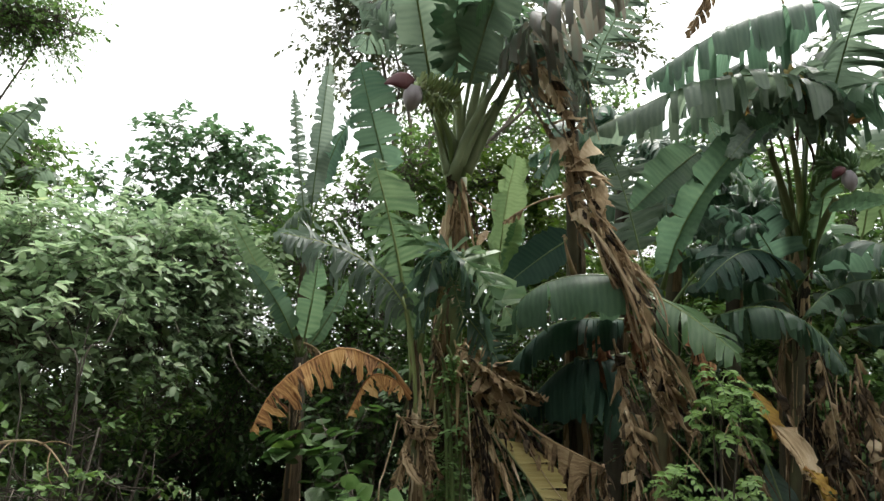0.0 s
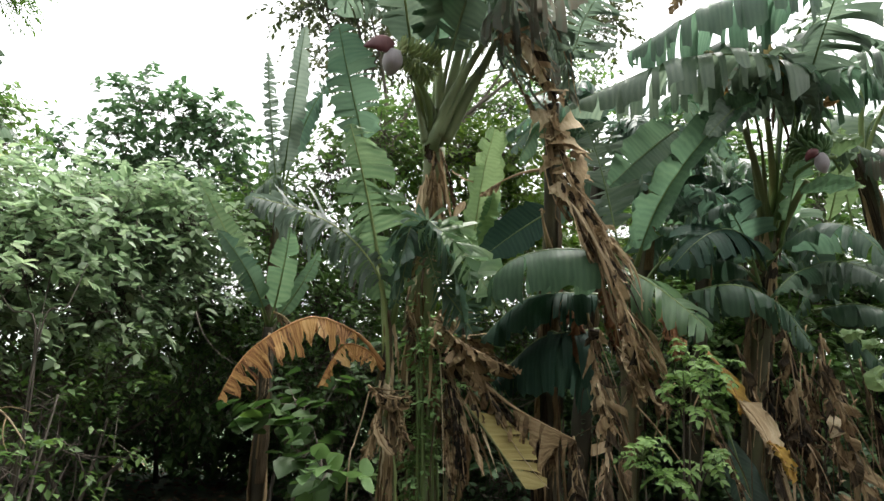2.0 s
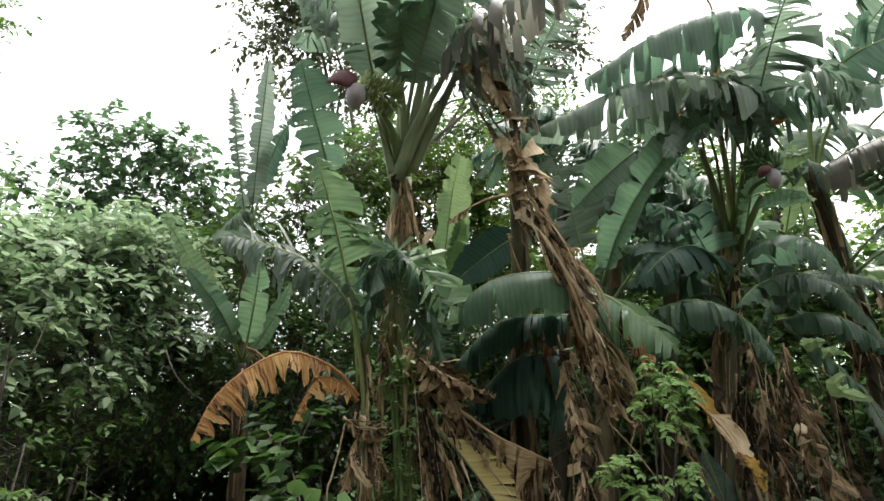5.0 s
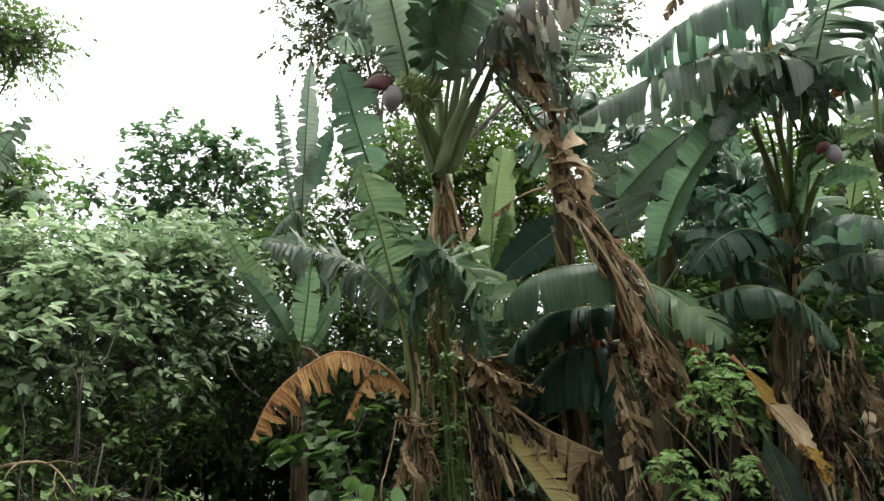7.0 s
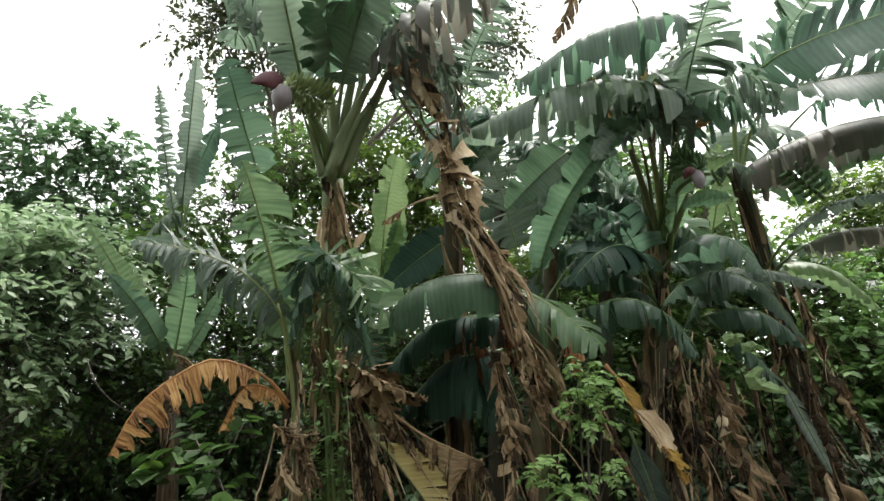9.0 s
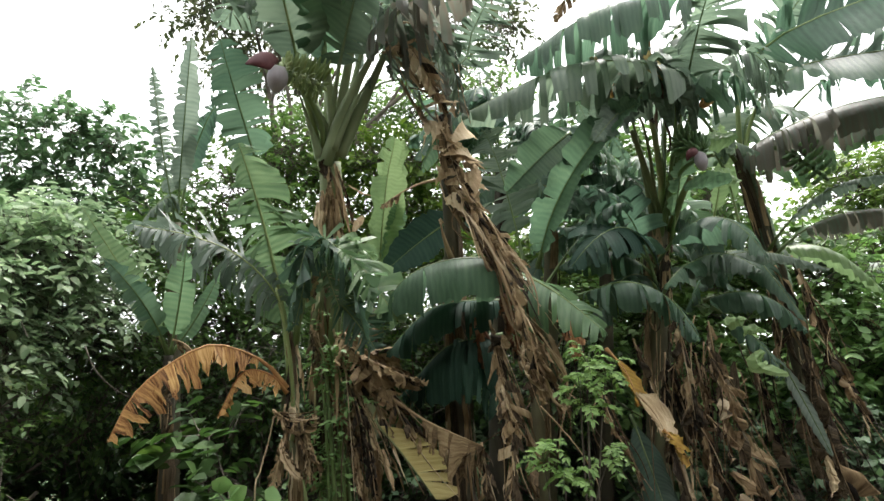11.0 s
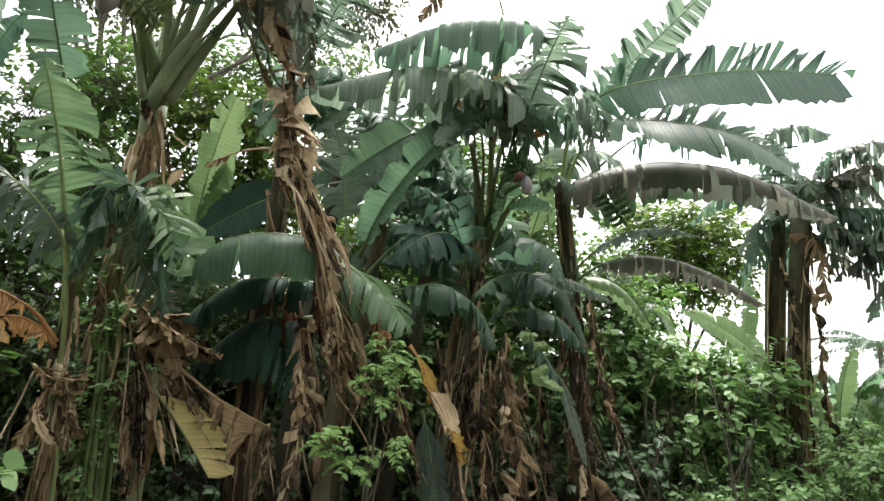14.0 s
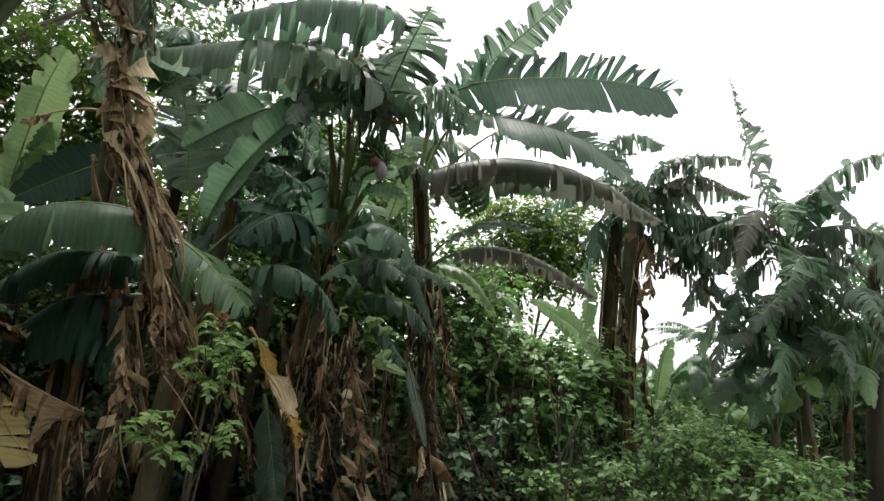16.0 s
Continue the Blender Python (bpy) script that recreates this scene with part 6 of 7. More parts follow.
leaf(plant, (8.52, 5.11, 0.99), (8.72, 4.98, 1.95), (8.69, 4.63, 1.50), 0.28, TEAL, tear=0.3, droop=0.6, start=0.15)
leaf(plant, (7.63, 4.88, 1.05), (7.56, 4.80, 1.61), (7.54, 4.63, 2.09), 0.2, LIGHT, tear=0.1, droop=0.15, face=CAMWARD, start=0.2, taper=0.35)
leaf(plant, (7.67, 4.81, 1.06), (7.73, 4.51, 1.84), (7.76, 4.02, 1.73), 0.26, GREEN, tear=0.15, droop=0.55, start=0.25)
leaf(plant, (7.65, 4.84, 1.06), (7.45, 4.98, 1.39), (7.29, 5.03, 1.72), 0.16, LIGHT, tear=0.1, droop=0.2, face=CAMWARD, start=0.2)
leaf(plant, (8.34, 5.01, 0.93), (8.32, 4.44, 1.00), (8.30, 4.00, 0.86), 0.2, GREY, tear=0.2, droop=0.6, start=0.15)
plant = thing("banana_plant", "slender banana plant with pale green arching leaves", "banana plant", floor_under((7.74, 6.23, -0.02)), "banana grove")
foot = floor_under((7.74, 6.23, -0.02))
pseudostem(plant, [foot, (7.77, 6.34, 0.76), (7.75, 6.42, 1.40)], 0.09, 0.06, rng, STEMDARK)
leaf(plant, (8.05, 6.03, 1.61), (7.69, 6.30, 2.16), (7.13, 6.73, 2.62), 0.25, LIGHT, tear=0.15, droop=0.3, face=(0.3, -1, 0.5), start=0.1)
leaf(plant, (7.75, 6.41, 1.24), (7.85, 6.23, 2.43), (7.76, 6.19, 3.12), 0.2, LIGHT, tear=0.2, droop=0.3, face=CAMWARD, start=0.2)
leaf(plant, (7.75, 6.41, 1.24), (7.23, 6.55, 1.87), (6.70, 6.67, 1.26), 0.26, GREEN, tear=0.3, droop=0.6, start=0.2)

for foot, crown, n in (((7.99, 4.13, 0.64), (8.02, 4.15, 1.04), 6), ((7.67, 3.41, 0.72), (7.69, 3.44, 1.25), 6), ((8.46, 3.02, 0.70), (8.51, 2.98, 1.57), 7), ((7.95, 5.36, 0.44), (8.01, 5.37, 1.19), 5), ((7.00, 6.23, 0.25), (7.01, 6.35, 1.22), 6), ((6.05, 6.34, 0.26), (5.84, 6.36, 2.21), 6)):
    foot = floor_under(foot)
    plant = thing("banana_plant", "young banana sucker with broad leaves among weeds", "banana plant", foot, "banana grove")
    pseudostem(plant, [foot, (np.array(foot) + np.array(crown)) / 2, crown], 0.07, 0.04, rng, STEMDARK, 3)
    for i in range(n):
        a = 2 * math.pi * (i + rng.random()) / n
        tip = np.array(crown) + np.array((math.cos(a) * rng.uniform(0.5, 0.95), math.sin(a) * 0.6, rng.uniform(-0.4, 0.6)))
        m = (np.array(crown) + tip) / 2 + np.array((0, 0, rng.uniform(0.2, 0.45)))
        leaf(plant, np.array(crown) + np.array((0, 0, -0.3)), m, tip, rng.uniform(0.15, 0.22), (GREEN, LIGHT, GREY)[i % 3], tear=rng.uniform(0.05, 0.4), droop=rng.uniform(0.3, 0.6), face=(rng.normal(0, 0.3), -0.5, 0.8), start=0.2, thick=0.01)

# ---- small banana plants among the shrubs ----
rng = np.random.default_rng(20)
plant = thing("banana_plant", "small banana plant with upright green leaves", "banana plant", floor_under((-1.14, 5.51, 0.86)), "banana grove")
foot = floor_under((-1.14, 5.51, 0.86))
pseudostem(plant, [foot, (-1.14, 5.45, 1.38), (-1.15, 5.44, 1.82)], 0.06, 0.035, rng, STEMDARK)
leaf(plant, (-1.15, 5.44, 1.82), (-1.39, 5.32, 2.33), (-1.70, 5.10, 2.90), 0.1, FRESH, tear=0.5, droop=0.25, face=(0.3, -1, 0.3), start=0.15)
leaf(plant, (-1.14, 5.44, 1.82), (-1.05, 5.32, 2.27), (-1.01, 5.26, 2.60), 0.12, GREEN, tear=0.1, droop=0.15, face=CAMWARD, start=0.15)
leaf(plant, (-1.14, 5.44, 1.82), (-0.94, 5.46, 2.14), (-0.79, 5.44, 2.46), 0.1, GREEN, tear=0.3, droop=0.3, face=(-0.3, -1, 0.3), start=0.15)
leaf(plant, (-1.15, 5.44, 1.82), (-1.26, 5.18, 2.17), (-1.48, 4.95, 2.49), 0.1, TEAL, tear=0.3, droop=0.3, face=(0.3, -1, 0.3), start=0.2)
dry_leaf(plant, (-1.10, 5.34, 1.93), (-0.92, 5.29, 1.76), rng, 0.03, 0.08)
dry_leaf(plant, (-1.12, 5.35, 1.77), (-1.11, 5.24, 1.14), rng, 0.03, 0.06, DRYDARK)
plant = thing("banana_plant", "tall slim banana plant with ragged upright leaves", "banana plant", floor_under((-1.32, 6.38, 0.74)), "banana grove")
foot = floor_under((-1.32, 6.38, 0.74))
pseudostem(plant, [foot, (-1.32, 6.33, 1.55), (-1.28, 6.05, 3.03)], 0.08, 0.04, rng, STEMDARK, 3)
leaf(plant, (-1.28, 6.06, 2.98), (-1.34, 5.74, 3.60), (-1.37, 5.45, 4.23), 0.1, SILVER, tear=0.9, droop=0.3, face=(0.8, -1, 0.1), start=0.12, count=46)
leaf(plant, (-1.28, 6.06, 2.98), (-1.17, 5.72, 3.75), (-1.05, 5.39, 4.48), 0.12, SILVER, tear=0.25, droop=0.3, face=(0.8, -1, 0.1), start=0.2, count=30)
leaf(plant, (-1.28, 6.06, 2.98), (-1.04, 5.91, 3.89), (-0.75, 5.90, 4.28), 0.2, TEAL, tear=0.5, droop=0.5, start=0.25)
leaf(plant, (-1.28, 6.06, 2.98), (-1.31, 5.88, 3.21), (-1.52, 5.71, 2.85), 0.16, GREY, tear=0.6, droop=0.7, start=0.2)
plant = thing("banana_plant", "banana plant half hidden in a tree, one leaf showing", "banana plant", floor_under((-4.03, 6.17, 0.57)), "banana grove")
foot = floor_under((-4.03, 6.17, 0.57))
pseudostem(plant, [foot, (-4.24, 6.08, 1.85), (-4.31, 5.74, 3.23)], 0.09, 0.05, rng, STEMDARK, 2)
leaf(plant, (-4.31, 5.76, 3.18), (-4.02, 5.65, 3.71), (-3.72, 5.64, 4.18), 0.22, GREY, tear=0.6, droop=0.4, face=(0.3, -1, 0.3), start=0.1)
leaf(plant, (-4.31, 5.76, 3.18), (-3.82, 5.85, 3.57), (-3.61, 5.96, 3.33), 0.2, GREY, tear=0.2, droop=0.5, start=0.3)

# ---- thin dead stalks hanging in the grove ----
rng = np.random.default_rng(23)
plants = [o for o in scene.objects if o.name.startswith("banana_plant") and o.parent is None]
for p0, p1, n in (((1.30, 4.68, 2.00), (1.91, 4.42, 0.82), 14), ((2.67, 4.85, 1.97), (2.92, 4.52, 0.77), 12), ((0.14, 4.78, 1.82), (0.64, 4.59, 0.85), 12), ((3.34, 5.36, 2.14), (4.18, 4.64, 0.39), 14), ((5.12, 5.93, 2.13), (6.14, 4.72, 0.25), 30)):
    p0, p1 = np.array(p0), np.array(p1)
    for i in range(n):
        a = p0 + (p1 - p0) * np.array((rng.random(), rng.random(), 0.75 * rng.random()))
        b = a + np.array((rng.normal(0.05, 0.22), rng.normal(0, 0.06), -rng.uniform(0.3, 0.8)))
        b[2] = max(b[2], 0.02)
        m = (a + b) / 2 + rng.normal(0, 0.035, 3)
        near = min(plants, key=lambda o: (o.location - Vector(tuple(a))).xy.length)
        part("dry_stalk", tube(bezier(a, m, b), lambda u: 0.005 * (1.2 - 0.7 * u), 7, 5), RIBDRY if i % 3 == 0 else DRYDARK, near)

# ---- shrubs and trees ----
vine_shrub = woody("shrub", "tangled shrub draped in pale green vines", "shrub", floor_under((-2.95, 5.22, 0.73)),
      [((-3.45, 5.07, 2.45), (0.8, 0.6, 0.45)), ((-2.89, 5.52, 2.62), (0.7, 0.6, 0.42)), ((-2.65, 6.14, 2.90), (0.6, 0.5, 0.35)), ((-3.51, 4.59, 2.04), (0.7, 0.6, 0.5)), ((-2.97, 4.86, 2.07), (0.6, 0.45, 0.38)), ((-2.62, 5.75, 2.07), (0.55, 0.5, 0.4)), ((-2.19, 6.14, 2.80), (0.45, 0.4, 0.3)), ((-2.25, 6.32, 2.27), (0.4, 0.4, 0.3))],
      420, 0.1, F_VINE, 31, 0.016, 0.5, 10, 0.42, 0.22, 0.55, stems=16, dense=2.1, leaves=round_cloud)
for p0, p1, p2 in (
    ((-2.34, 4.50, 1.25), (-2.39, 4.55, 1.65), (-2.45, 4.70, 2.16)),
    ((-2.63, 4.40, 1.28), (-2.70, 4.45, 1.55), (-2.92, 4.60, 2.01)),
    ((-2.37, 4.50, 1.61), (-2.55, 4.50, 1.80), (-2.73, 4.55, 2.00)),
    ((-2.35, 4.50, 1.65), (-2.27, 4.60, 1.83), (-2.28, 4.80, 2.16)),
):
    part("stem", tube(smooth_line([floor_under(p0), p0, p1, p2]), lambda u: 0.006 * (1.2 - 0.6 * u), 16, 5), BARK, vine_shrub)
woody("shrub", "dark thicket of thin stems under the vines", "shrub", floor_under((-3.15, 6.24, 0.59)),
      [((-3.46, 5.42, 1.36), (0.8, 0.6, 0.5)), ((-3.03, 6.15, 1.44), (0.8, 0.6, 0.5)), ((-2.39, 6.85, 1.88), (0.7, 0.6, 0.6)), ((-2.09, 6.81, 2.09), (0.55, 0.5, 0.4)), ((-1.62, 7.06, 2.06), (0.5, 0.5, 0.4))],
      260, 0.085, F_TREE, 32, 0.025, 0.4, 7, 0.34, 0.3, 0.55, stems=6)
woody("shrub", "low leafy weeds at the thicket's foot", "shrub", floor_under((-2.34, 4.76, 0.74)),
      [((-2.60, 4.40, 0.94), (0.5, 0.4, 0.28)), ((-2.24, 4.95, 0.94), (0.4, 0.35, 0.22)), ((-2.48, 4.85, 1.24), (0.3, 0.3, 0.2)), ((-2.24, 5.42, 1.45), (0.25, 0.25, 0.25)), ((-3.03, 4.24, 1.17), (0.5, 0.4, 0.4))],
      520, 0.075, F_TREE, 33, 0.01, 0.3, 7, 0.26, 0.25, 0.55, stems=8, dense=0.5)
woody("tree", "open-crowned tree with dark green leaves", "tree", floor_under((-3.27, 9.32, 0.39)),
      [((-3.45, 8.43, 4.94), (0.75, 0.7, 0.3)), ((-2.84, 8.73, 4.78), (0.55, 0.6, 0.32)), ((-3.98, 8.61, 4.44), (0.4, 0.5, 0.35)), ((-3.09, 9.06, 4.21), (0.9, 0.7, 0.5)), ((-4.76, 8.45, 4.38), (0.28, 0.3, 0.22)), ((-2.50, 9.34, 3.91), (0.7, 0.6, 0.5)), ((-4.09, 8.77, 3.75), (0.8, 0.6, 0.4))],
      330, 0.115, F_CROWN, 34, 0.03, 0.45, 8, 0.28, 0.2, 0.6, dense=1.25, leaves=round_cloud)
woody("tree", "tall thin tree with small grey-green leaves", "tree", floor_under((-1.15, 9.22, 0.32)),
      [((-1.41, 7.68, 6.25), (0.5, 0.5, 0.4)), ((-0.80, 7.65, 6.45), (0.6, 0.5, 0.45)), ((-1.12, 8.24, 5.79), (0.4, 0.4, 0.3)), ((-0.55, 8.19, 6.00), (0.5, 0.5, 0.5)), ((-1.11, 7.25, 6.93), (0.7, 0.6, 0.5)), ((0.74, 8.02, 6.63), (0.6, 0.6, 0.5)), ((1.61, 8.07, 6.36), (0.6, 0.6, 0.5)), ((2.50, 7.84, 6.35), (0.3, 0.5, 0.4))],
      240, 0.1, F_HIGH, 35, 0.07, 0.6, 8, 0.4, 0.3, 0.5)
woody("tree", "leafy tree filling the gap behind the bananas", "tree", floor_under((-1.06, 7.63, 0.49)),
      [((-0.97, 7.18, 3.71), (0.5, 0.5, 0.5)), ((-0.46, 7.46, 4.28), (0.45, 0.4, 0.4)), ((-1.29, 7.11, 2.97), (0.6, 0.5, 0.5)), ((-0.36, 7.76, 3.35), (0.5, 0.5, 0.5)), ((-1.80, 7.35, 3.24), (0.4, 0.4, 0.4)), ((-1.03, 7.47, 2.23), (0.8, 0.6, 0.5))],
      330, 0.1, F_TREE, 36, 0.05, 0.4, 8, 0.34, 0.25, 0.55)
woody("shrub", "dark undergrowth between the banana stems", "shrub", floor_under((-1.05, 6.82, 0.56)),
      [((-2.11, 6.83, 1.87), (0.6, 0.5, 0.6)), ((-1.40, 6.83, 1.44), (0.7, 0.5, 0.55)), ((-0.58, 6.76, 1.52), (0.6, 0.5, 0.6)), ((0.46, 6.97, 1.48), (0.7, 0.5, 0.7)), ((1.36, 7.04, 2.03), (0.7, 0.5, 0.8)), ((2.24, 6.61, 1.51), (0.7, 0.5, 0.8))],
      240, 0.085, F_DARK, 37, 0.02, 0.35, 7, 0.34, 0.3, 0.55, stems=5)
woody("tree", "young tree with sunlit yellow-green leaves", "tree", floor_under((0.36, 8.68, 0.27)),
      [((0.62, 8.06, 4.38), (0.5, 0.5, 0.35)), ((1.22, 7.98, 4.41), (0.45, 0.5, 0.35)), ((-0.21, 8.11, 4.28), (0.45, 0.5, 0.4)), ((1.41, 8.20, 3.61), (0.6, 0.5, 0.5)), ((0.68, 8.51, 3.57), (0.6, 0.5, 0.5))],
      430, 0.11, F_YOUNG, 38, 0.045, 0.45, 8, 0.34, 0.25, 0.6)
woody("tree", "pale leafed tree high behind the bananas", "tree", floor_under((0.98, 10.72, -0.07)),
      [((0.62, 9.84, 5.85), (0.8, 0.6, 0.4)), ((1.55, 9.69, 5.94), (0.7, 0.6, 0.5)), ((-0.24, 9.91, 5.71), (0.5, 0.6, 0.5)), ((2.52, 9.42, 6.06), (0.6, 0.6, 0.7)), ((2.70, 9.90, 4.79), (0.8, 0.6, 0.6))],
      210, 0.11, F_TREE, 39, 0.05, 0.5, 7, 0.4, 0.25, 0.55)
woody("tree", "tree with yellow-green leaves behind the bunches", "tree", floor_under((4.16, 8.49, 0.15)),
      [((4.15, 7.94, 4.19), (0.7, 0.6, 0.6)), ((3.66, 8.02, 4.64), (0.5, 0.6, 0.5)), ((4.81, 7.66, 3.84), (0.6, 0.6, 0.6)), ((3.49, 8.06, 3.33), (0.8, 0.6, 0.6)), ((4.92, 7.61, 2.74), (0.8, 0.6, 0.7))],
      260, 0.13, F_TREE, 40, 0.05, 0.4, 8, 0.36, 0.25, 0.55)
woody("tree", "rounded leafy tree beyond the banana leaves", "tree", floor_under((8.26, 7.69, -0.42)),
      [((7.66, 7.87, 4.02), (0.8, 0.7, 0.5)), ((8.27, 7.23, 3.96), (0.7, 0.7, 0.5)), ((7.86, 7.59, 3.23), (1.0, 0.7, 0.5)), ((8.62, 6.99, 3.40), (0.4, 0.5, 0.4))],
      330, 0.12, F_YOUNG, 41, 0.06, 0.5, 8, 0.36, 0.25, 0.55)
woody("shrub", "shaded undergrowth of mixed green leaves", "shrub", floor_under((6.09, 5.95, -0.01)),
      [((6.44, 6.07, 1.01), (0.8, 0.6, 0.4)), ((5.75, 5.86, 0.62), (0.8, 0.6, 0.45)), ((6.46, 5.41, 0.74), (0.7, 0.6, 0.6)), ((4.68, 6.52, 0.87), (0.6, 0.5, 0.5)), ((3.74, 6.89, 1.45), (0.8, 0.6, 0.9)), ((2.84, 7.07, 1.63), (0.8, 0.6, 0.9))],
      170, 0.11, F_WEED, 42, 0.014, 0.5, 8, 0.4, 0.3, 0.6, stems=12, leaves=round_cloud)
woody("shrub", "climbing sapling with light green leaves", "shrub", floor_under((5.67, 5.48, -0.01)),
      [((5.28, 6.13, 2.40), (0.35, 0.3, 0.25)), ((5.70, 6.02, 2.55), (0.35, 0.3, 0.25)), ((5.39, 5.90, 1.92), (0.35, 0.3, 0.25)), ((5.79, 5.64, 1.88), (0.35, 0.3, 0.25)), ((6.02, 5.39, 1.64), (0.35, 0.3, 0.25)), ((5.64, 5.51, 1.29), (0.45, 0.35, 0.3)), ((6.09, 5.15, 1.27), (0.45, 0.35, 0.3)), ((5.16, 5.97, 1.43), (0.45, 0.35, 0.3)), ((5.11, 6.15, 1.89), (0.45, 0.35, 0.3))],
      230, 0.1, F_WEED, 51, 0.012, 0.6, 7, 0.3, 0.3, 0.7, stems=9, leaves=round_cloud, spread=0.6, upright=True, dense=1.4)
woody("shrub", "cluster of thin upright saplings with light green leaves", "shrub", floor_under((5.88, 5.47, 0.11)),
      [((5.58, 6.09, 1.75), (0.45, 0.5, 0.25)), ((6.13, 5.83, 1.66), (0.45, 0.5, 0.25)), ((6.51, 5.41, 1.71), (0.45, 0.5, 0.25)), ((6.56, 5.01, 1.53), (0.35, 0.4, 0.25)), ((5.99, 5.39, 1.34), (0.5, 0.4, 0.3)), ((5.02, 6.05, 1.45), (0.35, 0.4, 0.4))],
      200, 0.115, F_WEED, 50, 0.009, 0.95, 9, 0.36, 0.3, 0.6, stems=46, leaves=round_cloud, spread=0.75, upright=True)
woody("shrub", "bright bushy weeds along the grove's edge", "shrub", floor_under((6.32, 4.14, 0.33)),
      [((5.65, 4.71, 0.34), (0.5, 0.4, 0.2)), ((5.98, 4.31, 0.43), (0.45, 0.4, 0.2)), ((6.95, 3.99, 0.82), (0.7, 0.5, 0.3)), ((6.82, 3.32, 0.66), (0.6, 0.5, 0.3)), ((7.50, 4.67, 0.97), (0.5, 0.4, 0.3)), ((6.80, 2.85, 0.65), (0.5, 0.4, 0.2))],
      620, 0.085, F_WEED, 43, 0.015, 0.3, 8, 0.28, 0.25, 0.55, stems=5)
woody("shrub", "dense green bushes at the far edge", "shrub", floor_under((9.75, 3.45, 0.28)),
      [((10.26, 3.70, 2.03), (1.0, 0.7, 0.9)), ((9.93, 3.10, 1.17), (1.0, 0.7, 1.0)), ((10.35, 4.86, 1.46), (1.0, 0.7, 0.8)), ((10.52, 2.70, 2.40), (1.0, 0.7, 1.2))],
      180, 0.13, F_DARK, 44, 0.03, 0.35, 8, 0.4, 0.3, 0.55, stems=4)
g = np.random.default_rng(45)
for base, nodes in (
    ((1.57, 4.10, 0.83), [(1.60, 4.00, 1.61), (1.69, 3.95, 1.51), (1.52, 3.95, 1.46), (1.56, 3.95, 1.33)]),
    ((1.40, 4.05, 0.73), [(1.25, 3.92, 1.08), (1.37, 3.90, 0.96), (1.71, 4.10, 0.99)]),
):
    seedling = thing("shrub", "bright green pinnate seedling beside dead leaves", "seedling", floor_under(base))
    for node in nodes:
        low = np.array(floor_under(base)) + g.normal(0, 0.02, 3) * (1, 1, 0)
        part("stem", tube(bezier(low, (low + np.array(node)) / 2 + np.array((0, 0.03, 0.1)), node), lambda u: 0.007 * (1.2 - 0.7 * u), 12, 6), BARK, seedling)
        for k in range(8):
            a = 2 * math.pi * (k + g.random()) / 8
            tip = np.array(node) + np.array((math.cos(a) * g.uniform(0.09, 0.18), math.sin(a) * 0.13 - 0.02, g.uniform(-0.1, 0.1)))
            pinnate(seedling, np.array(node) - (0, 0, 0.03), (np.array(node) + tip) / 2 + np.array((0, 0, g.uniform(0.01, 0.05))), tip, g, 6, g.uniform(0.04, 0.058))
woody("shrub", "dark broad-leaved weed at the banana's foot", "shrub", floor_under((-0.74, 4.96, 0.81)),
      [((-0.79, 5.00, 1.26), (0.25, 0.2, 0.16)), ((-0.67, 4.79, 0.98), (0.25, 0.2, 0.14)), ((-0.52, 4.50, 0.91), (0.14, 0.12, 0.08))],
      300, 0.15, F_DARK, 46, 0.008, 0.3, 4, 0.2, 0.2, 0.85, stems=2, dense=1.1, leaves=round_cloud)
woody("tree", "large tree at the clearing's edge, dense dark crown", "tree", floor_under((-4.76, 6.88, 0.45)),
      [((-4.59, 6.04, 3.9), (0.5, 0.5, 0.35)), ((-4.48, 6.43, 3.86), (0.45, 0.5, 0.35)), ((-4.89, 5.72, 3.75), (0.6, 0.6, 0.4)), ((-4.53, 6.07, 3.29), (0.7, 0.5, 0.4))],
      330, 0.1, F_TREE, 47, 0.05, 0.5, 8, 0.34, 0.3, 0.5, dense=2.6)
woody("tree", "overhanging tree with fine feathery leaves", "tree", floor_under((-5.30, 5.63, 0.58)),
      [((-3.88, 4.90, 4.66), (0.5, 0.5, 0.22)), ((-3.61, 5.05, 4.61), (0.4, 0.4, 0.2)), ((-3.38, 5.14, 4.71), (0.25, 0.3, 0.18)), ((-4.30, 4.90, 4.85), (0.7, 0.6, 0.3))],
      400, 0.055, F_TREE, 48, 0.03, 0.6, 10, 0.3, 0.25, 0.4, dense=4.0)
woody("shrub", "bright broad-leaved seedling close to the ground", "seedling", floor_under((-0.47, 4.28, 0.78)),
      [((-0.48, 4.25, 0.93), (0.1, 0.08, 0.04)), ((-0.32, 4.26, 0.88), (0.06, 0.06, 0.03))], 900, 0.1, F_WEED, 49, 0.005, 0.4, 4, 0.1, 0.05, 1.0, dense=1.1, leaves=round_cloud)
branch = thing("dead_branch", "bare pale dead twig caught in the weeds", "branch", floor_under((-2.46, 4.27, 1.19)))
part("stick", tube(smooth_line([(-2.67, 4.13, 1.18), (-2.54, 4.17, 1.22), (-2.41, 4.25, 1.22), (-2.33, 4.29, 1.16), (-2.21, 4.29, 1.02)]), lambda u: 0.009 * (1.1 - 0.7 * u), 16, 6, 1.0, 0.15, np.random.default_rng(3)), PALE, branch)
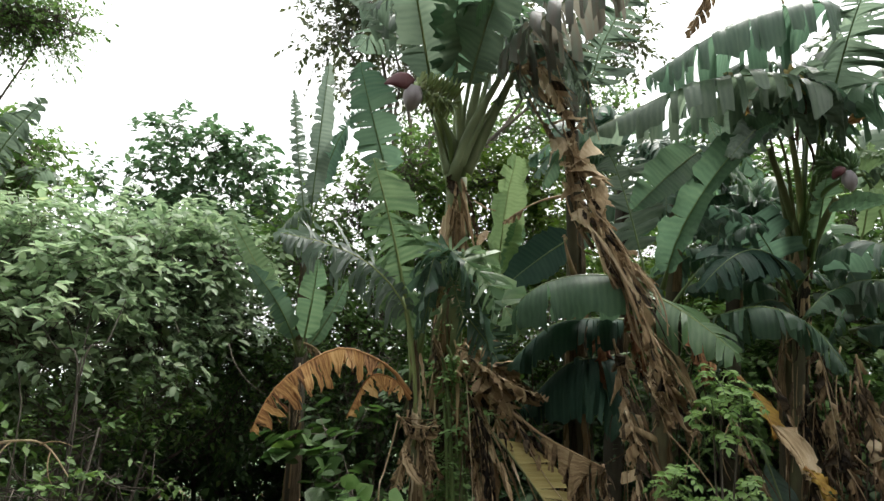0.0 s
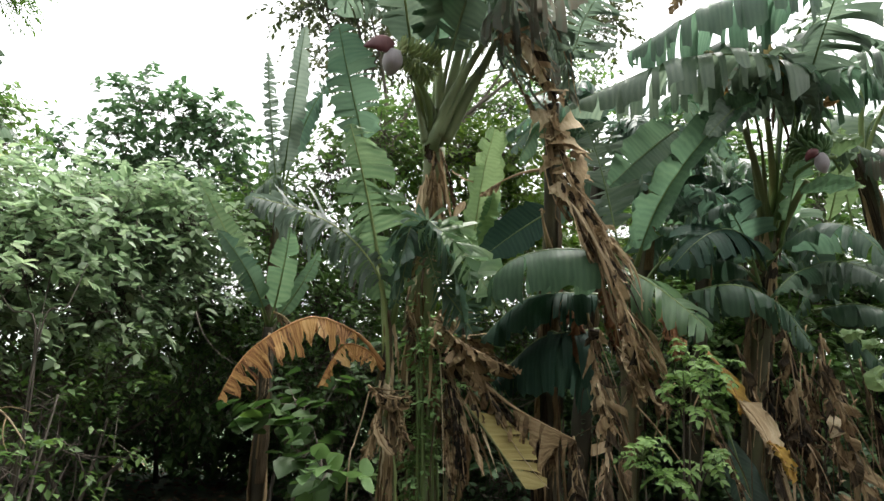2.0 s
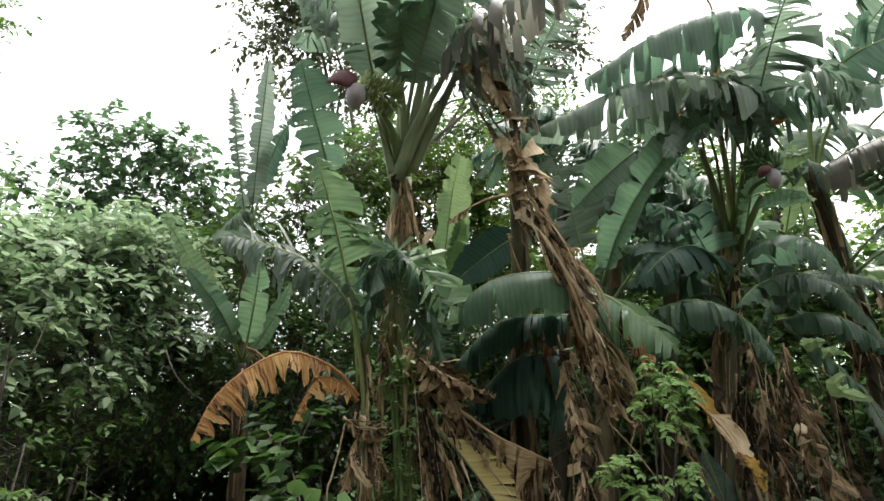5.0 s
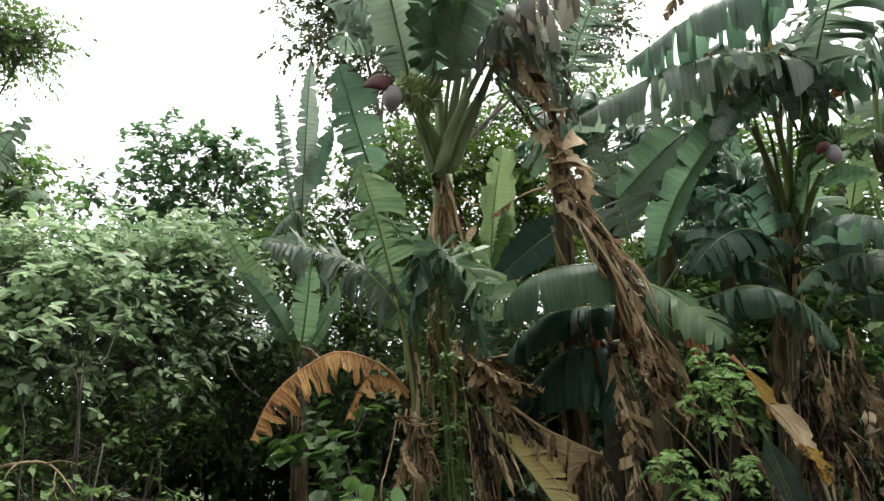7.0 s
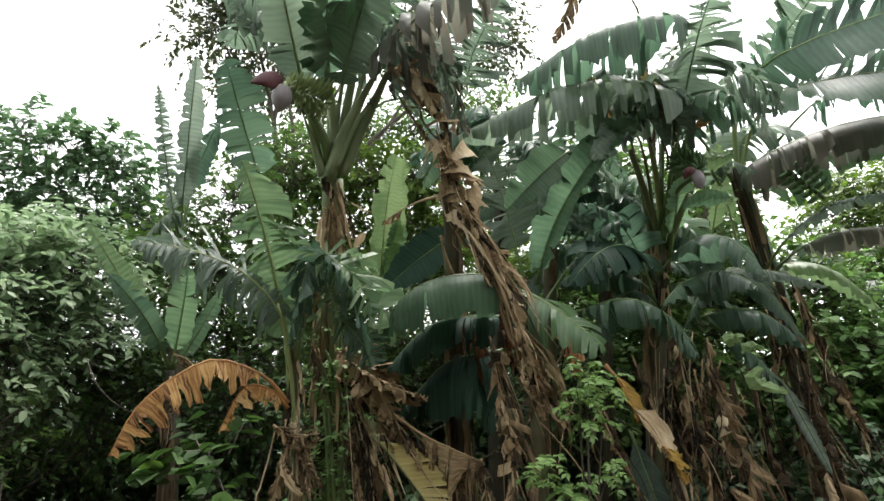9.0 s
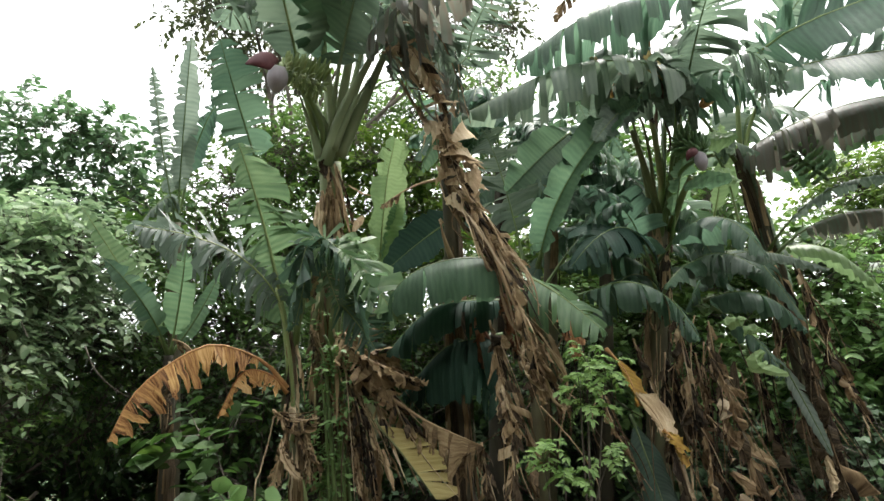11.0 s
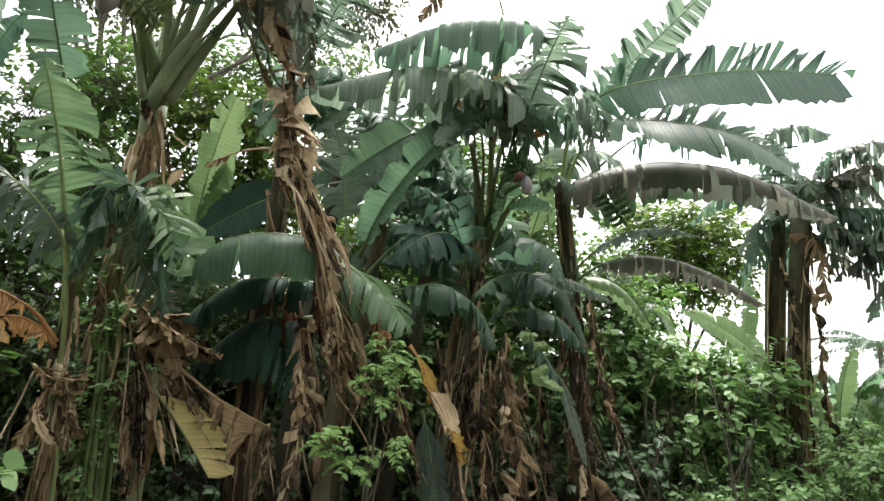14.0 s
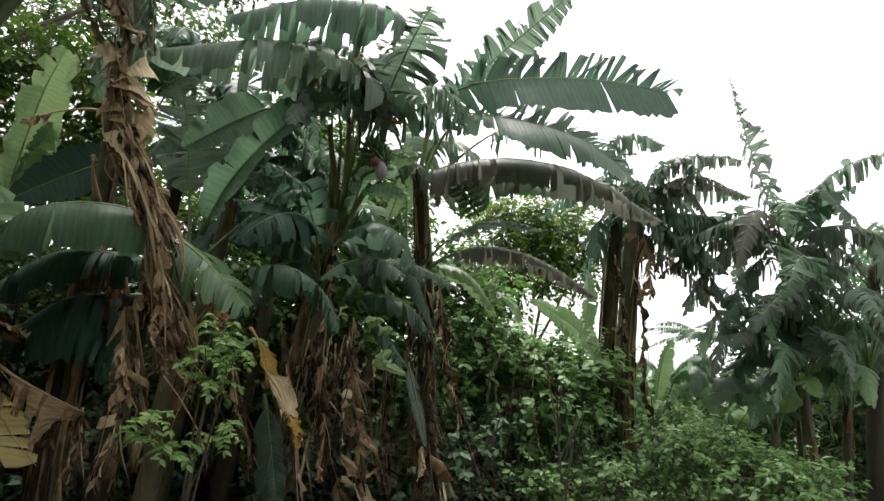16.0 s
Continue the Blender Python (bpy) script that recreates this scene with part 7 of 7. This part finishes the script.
for q0, q1, q2 in (((-2.51, 4.18, 1.22), (-2.52, 4.11, 1.16), (-2.52, 4.10, 1.07)), ((-2.39, 4.26, 1.20), (-2.29, 4.26, 1.22), (-2.20, 4.31, 1.18)), ((-2.34, 4.29, 1.16), (-2.31, 4.24, 1.06), (-2.27, 4.25, 0.97))):
    part("side_twig", tube(bezier(q0, q1, q2), lambda u: 0.005 * (1.1 - 0.8 * u), 7, 5), PALE, branch)
branch2 = thing("dead_branch", "bare pale stick leaning down from the shrub", "branch", floor_under((-1.33, 5.19, 1.35)))
part("stick", tube(smooth_line([(-1.61, 5.09, 1.89), (-1.54, 5.07, 1.74), (-1.44, 5.11, 1.61), (-1.32, 5.15, 1.52)]), lambda u: 0.005 * (1.1 - 0.5 * u), 12, 6), BARK, branch2)
creeper = thing("creeper", "small-leaved creeper climbing the banana stem", "creeper", floor_under((0.02, 4.87, 0.80)))
cloud_part("leaves", *leaf_cloud(*vines[:4], 0.6), F_WEED, creeper)


def thicket(label, az0, az1, d0, d1, low, high, n, size, mat, seed, twigs=200, r=0.6):
    """A bank of undergrowth in a sector round the viewer's ground."""
    g = np.random.default_rng(seed)
    blobs = []
    for i in range(n):
        a, d = radians(az0 + (az1 - az0) * (i + g.random()) / n), g.uniform(d0, d1)
        blobs.append(((d * math.sin(a), 0.4 + d * math.cos(a), g.uniform(low, high)), (r * g.uniform(0.8, 1.3), r * g.uniform(0.7, 1.1), r * g.uniform(0.7, 1.2))))
    a, d = radians((az0 + az1) / 2), (d0 + d1) / 2
    return woody("shrub", label, "shrub", (d * math.sin(a), 0.4 + d * math.cos(a), 0.0), blobs, twigs, size, mat, seed, 0.02, 0.15, 8, 0.36, 0.3, 0.6, stems=3, group="thicket")


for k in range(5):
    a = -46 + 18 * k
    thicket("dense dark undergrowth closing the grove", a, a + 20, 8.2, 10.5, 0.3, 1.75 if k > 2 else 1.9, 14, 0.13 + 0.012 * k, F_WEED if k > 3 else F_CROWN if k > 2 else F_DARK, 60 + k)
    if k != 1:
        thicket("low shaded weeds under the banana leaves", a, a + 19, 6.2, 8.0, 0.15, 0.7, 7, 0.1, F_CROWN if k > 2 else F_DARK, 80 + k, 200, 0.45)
for k, (a, high) in enumerate(((42, 1.5), (66, 1.5), (56, 1.15))):
    thicket("dense bushes beyond the last bananas", a, a + 12, 11.0, 14.0, 0.1, high, 11, 0.15, F_TREE, 65 + k)
    thicket("leafy green weeds along the grove's edge", a, a + 12, 8.6, 10.5, 0.1, 0.35, 6, 0.1, F_WEED, 85 + k, 200, 0.32)
for k in range(-1, 3):
    a = 1 + 14 * k
    thicket("leafy trees standing behind the bananas", a, a + 15, 7.6, 9.6, 1.6, 3.6, 9, 0.13, F_YOUNG if k in (0, 1) else F_TREE, 70 + k, 150, 0.6)

# unseen bank of thicket added behind the viewpoint to cut low front skylight
for k in range(6):
    a = 100 + 30 * k
    thicket("unseen leafy thicket added behind to block low skylight", a, a + 32, 5.0, 7.0, 0.5, 7.0, 26, 0.4, F_DARK, 90 + k, 22, 1.1)


# ---- far things seen through the gap ----
def house():
    ob = thing("house", "low house with grey sheet-metal roof behind bushes", "house", (15.79, 8.37, -0.06))
    c = np.array((15.79, 8.37, -0.06))
    c[2] = 0.0
    ORIGIN[ob] = Vector(tuple(c))
    ob.location = tuple(c)
    w, d, h, r = 2.6, 1.8, 1.5, 0.75
    turn = np.array(Matrix.Rotation(radians(-58), 3, "Z"))

    def box(x0, x1, y0, y1, z0, z1):
        v = [c + turn @ np.array((x, y, z)) for z in (z0, z1) for y in (y0, y1) for x in (x0, x1)]
        return v, [(0, 2, 3, 1), (4, 5, 7, 6), (0, 1, 5, 4), (2, 6, 7, 3), (0, 4, 6, 2), (1, 3, 7, 5)], None

    part("wall", box(-w, w, -d, d, 0, h), BARK, ob, smooth=False)
    for side in (-1, 1):
        ridge, eave = np.array((0, 0, h + r)), np.array((0, side * (d + 0.35), h - 0.1))
        verts, faces = [], []
        steps = 60
        for k in range(steps + 1):
            x = -w - 0.3 + (2 * w + 0.6) * k / steps
            lift = 0.02 * (k % 2)
            for q in (ridge, eave):
                verts.append(c + turn @ (q + np.array((x, 0, lift))))
                verts.append(c + turn @ (q + np.array((x, 0, lift + 0.015))))
        for k in range(steps):
            b = 4 * k
            faces += [(b + 1, b + 5, b + 7, b + 3), (b, b + 2, b + 6, b + 4)]
        part("roof", (verts, faces, None), SHEET, ob, "grey corrugated metal roof", smooth=False)
    for x in (-w, w):
        gable = [c + turn @ np.array(q) for q in ((x, -d, h), (x, d, h), (x, 0, h + r - 0.03))]
        part("gable", (gable + [g + turn @ np.array((-0.1 * np.sign(x), 0, 0)) for g in gable], [(0, 1, 2), (5, 4, 3), (0, 3, 4, 1), (1, 4, 5, 2), (2, 5, 3, 0)], None), BARK, ob, smooth=False)
    for x in (-1.2, 0.9):
        part("window", box(x, x + 0.7, -d - 0.03, -d + 0.02, 0.5, 1.05), SOIL, ob, smooth=False)
    return ob


SHEET = rough_material("sheet_metal", [(0.3, (0.16, 0.165, 0.17)), (0.6, (0.26, 0.27, 0.28)), (0.8, (0.34, 0.34, 0.35))], 4, (1, 1, 1), 0.5, 0.2)
house()
rng = np.random.default_rng(22)
palm = thing("coconut_palm", "distant coconut palm with arching feathery fronds", "palm tree", floor_under((32.14, 17.37, 0.9)))
top = (32.04, 17.37, 4.03)
part("trunk", tube(smooth_line([floor_under((32.14, 17.37, 0.9)), (32.14, 17.37, 1.2), top]), lambda u: 0.16 - 0.05 * u, 14, 10), BARK, palm)
for i in range(13):
    a = 2 * math.pi * i / 13
    tip = np.array(top) + np.array((math.cos(a) * 3.2, math.sin(a) * 3.2, rng.uniform(-1.0, 1.0)))
    m = (np.array(top) + tip) / 2 + np.array((0, 0, rng.uniform(0.3, 0.55)))
    leaf(palm, top, m, tip, 0.4, GREY, tear=0.98, droop=0.7, start=0.1, thick=0.02, name="frond", count=70, part_by=0.5)
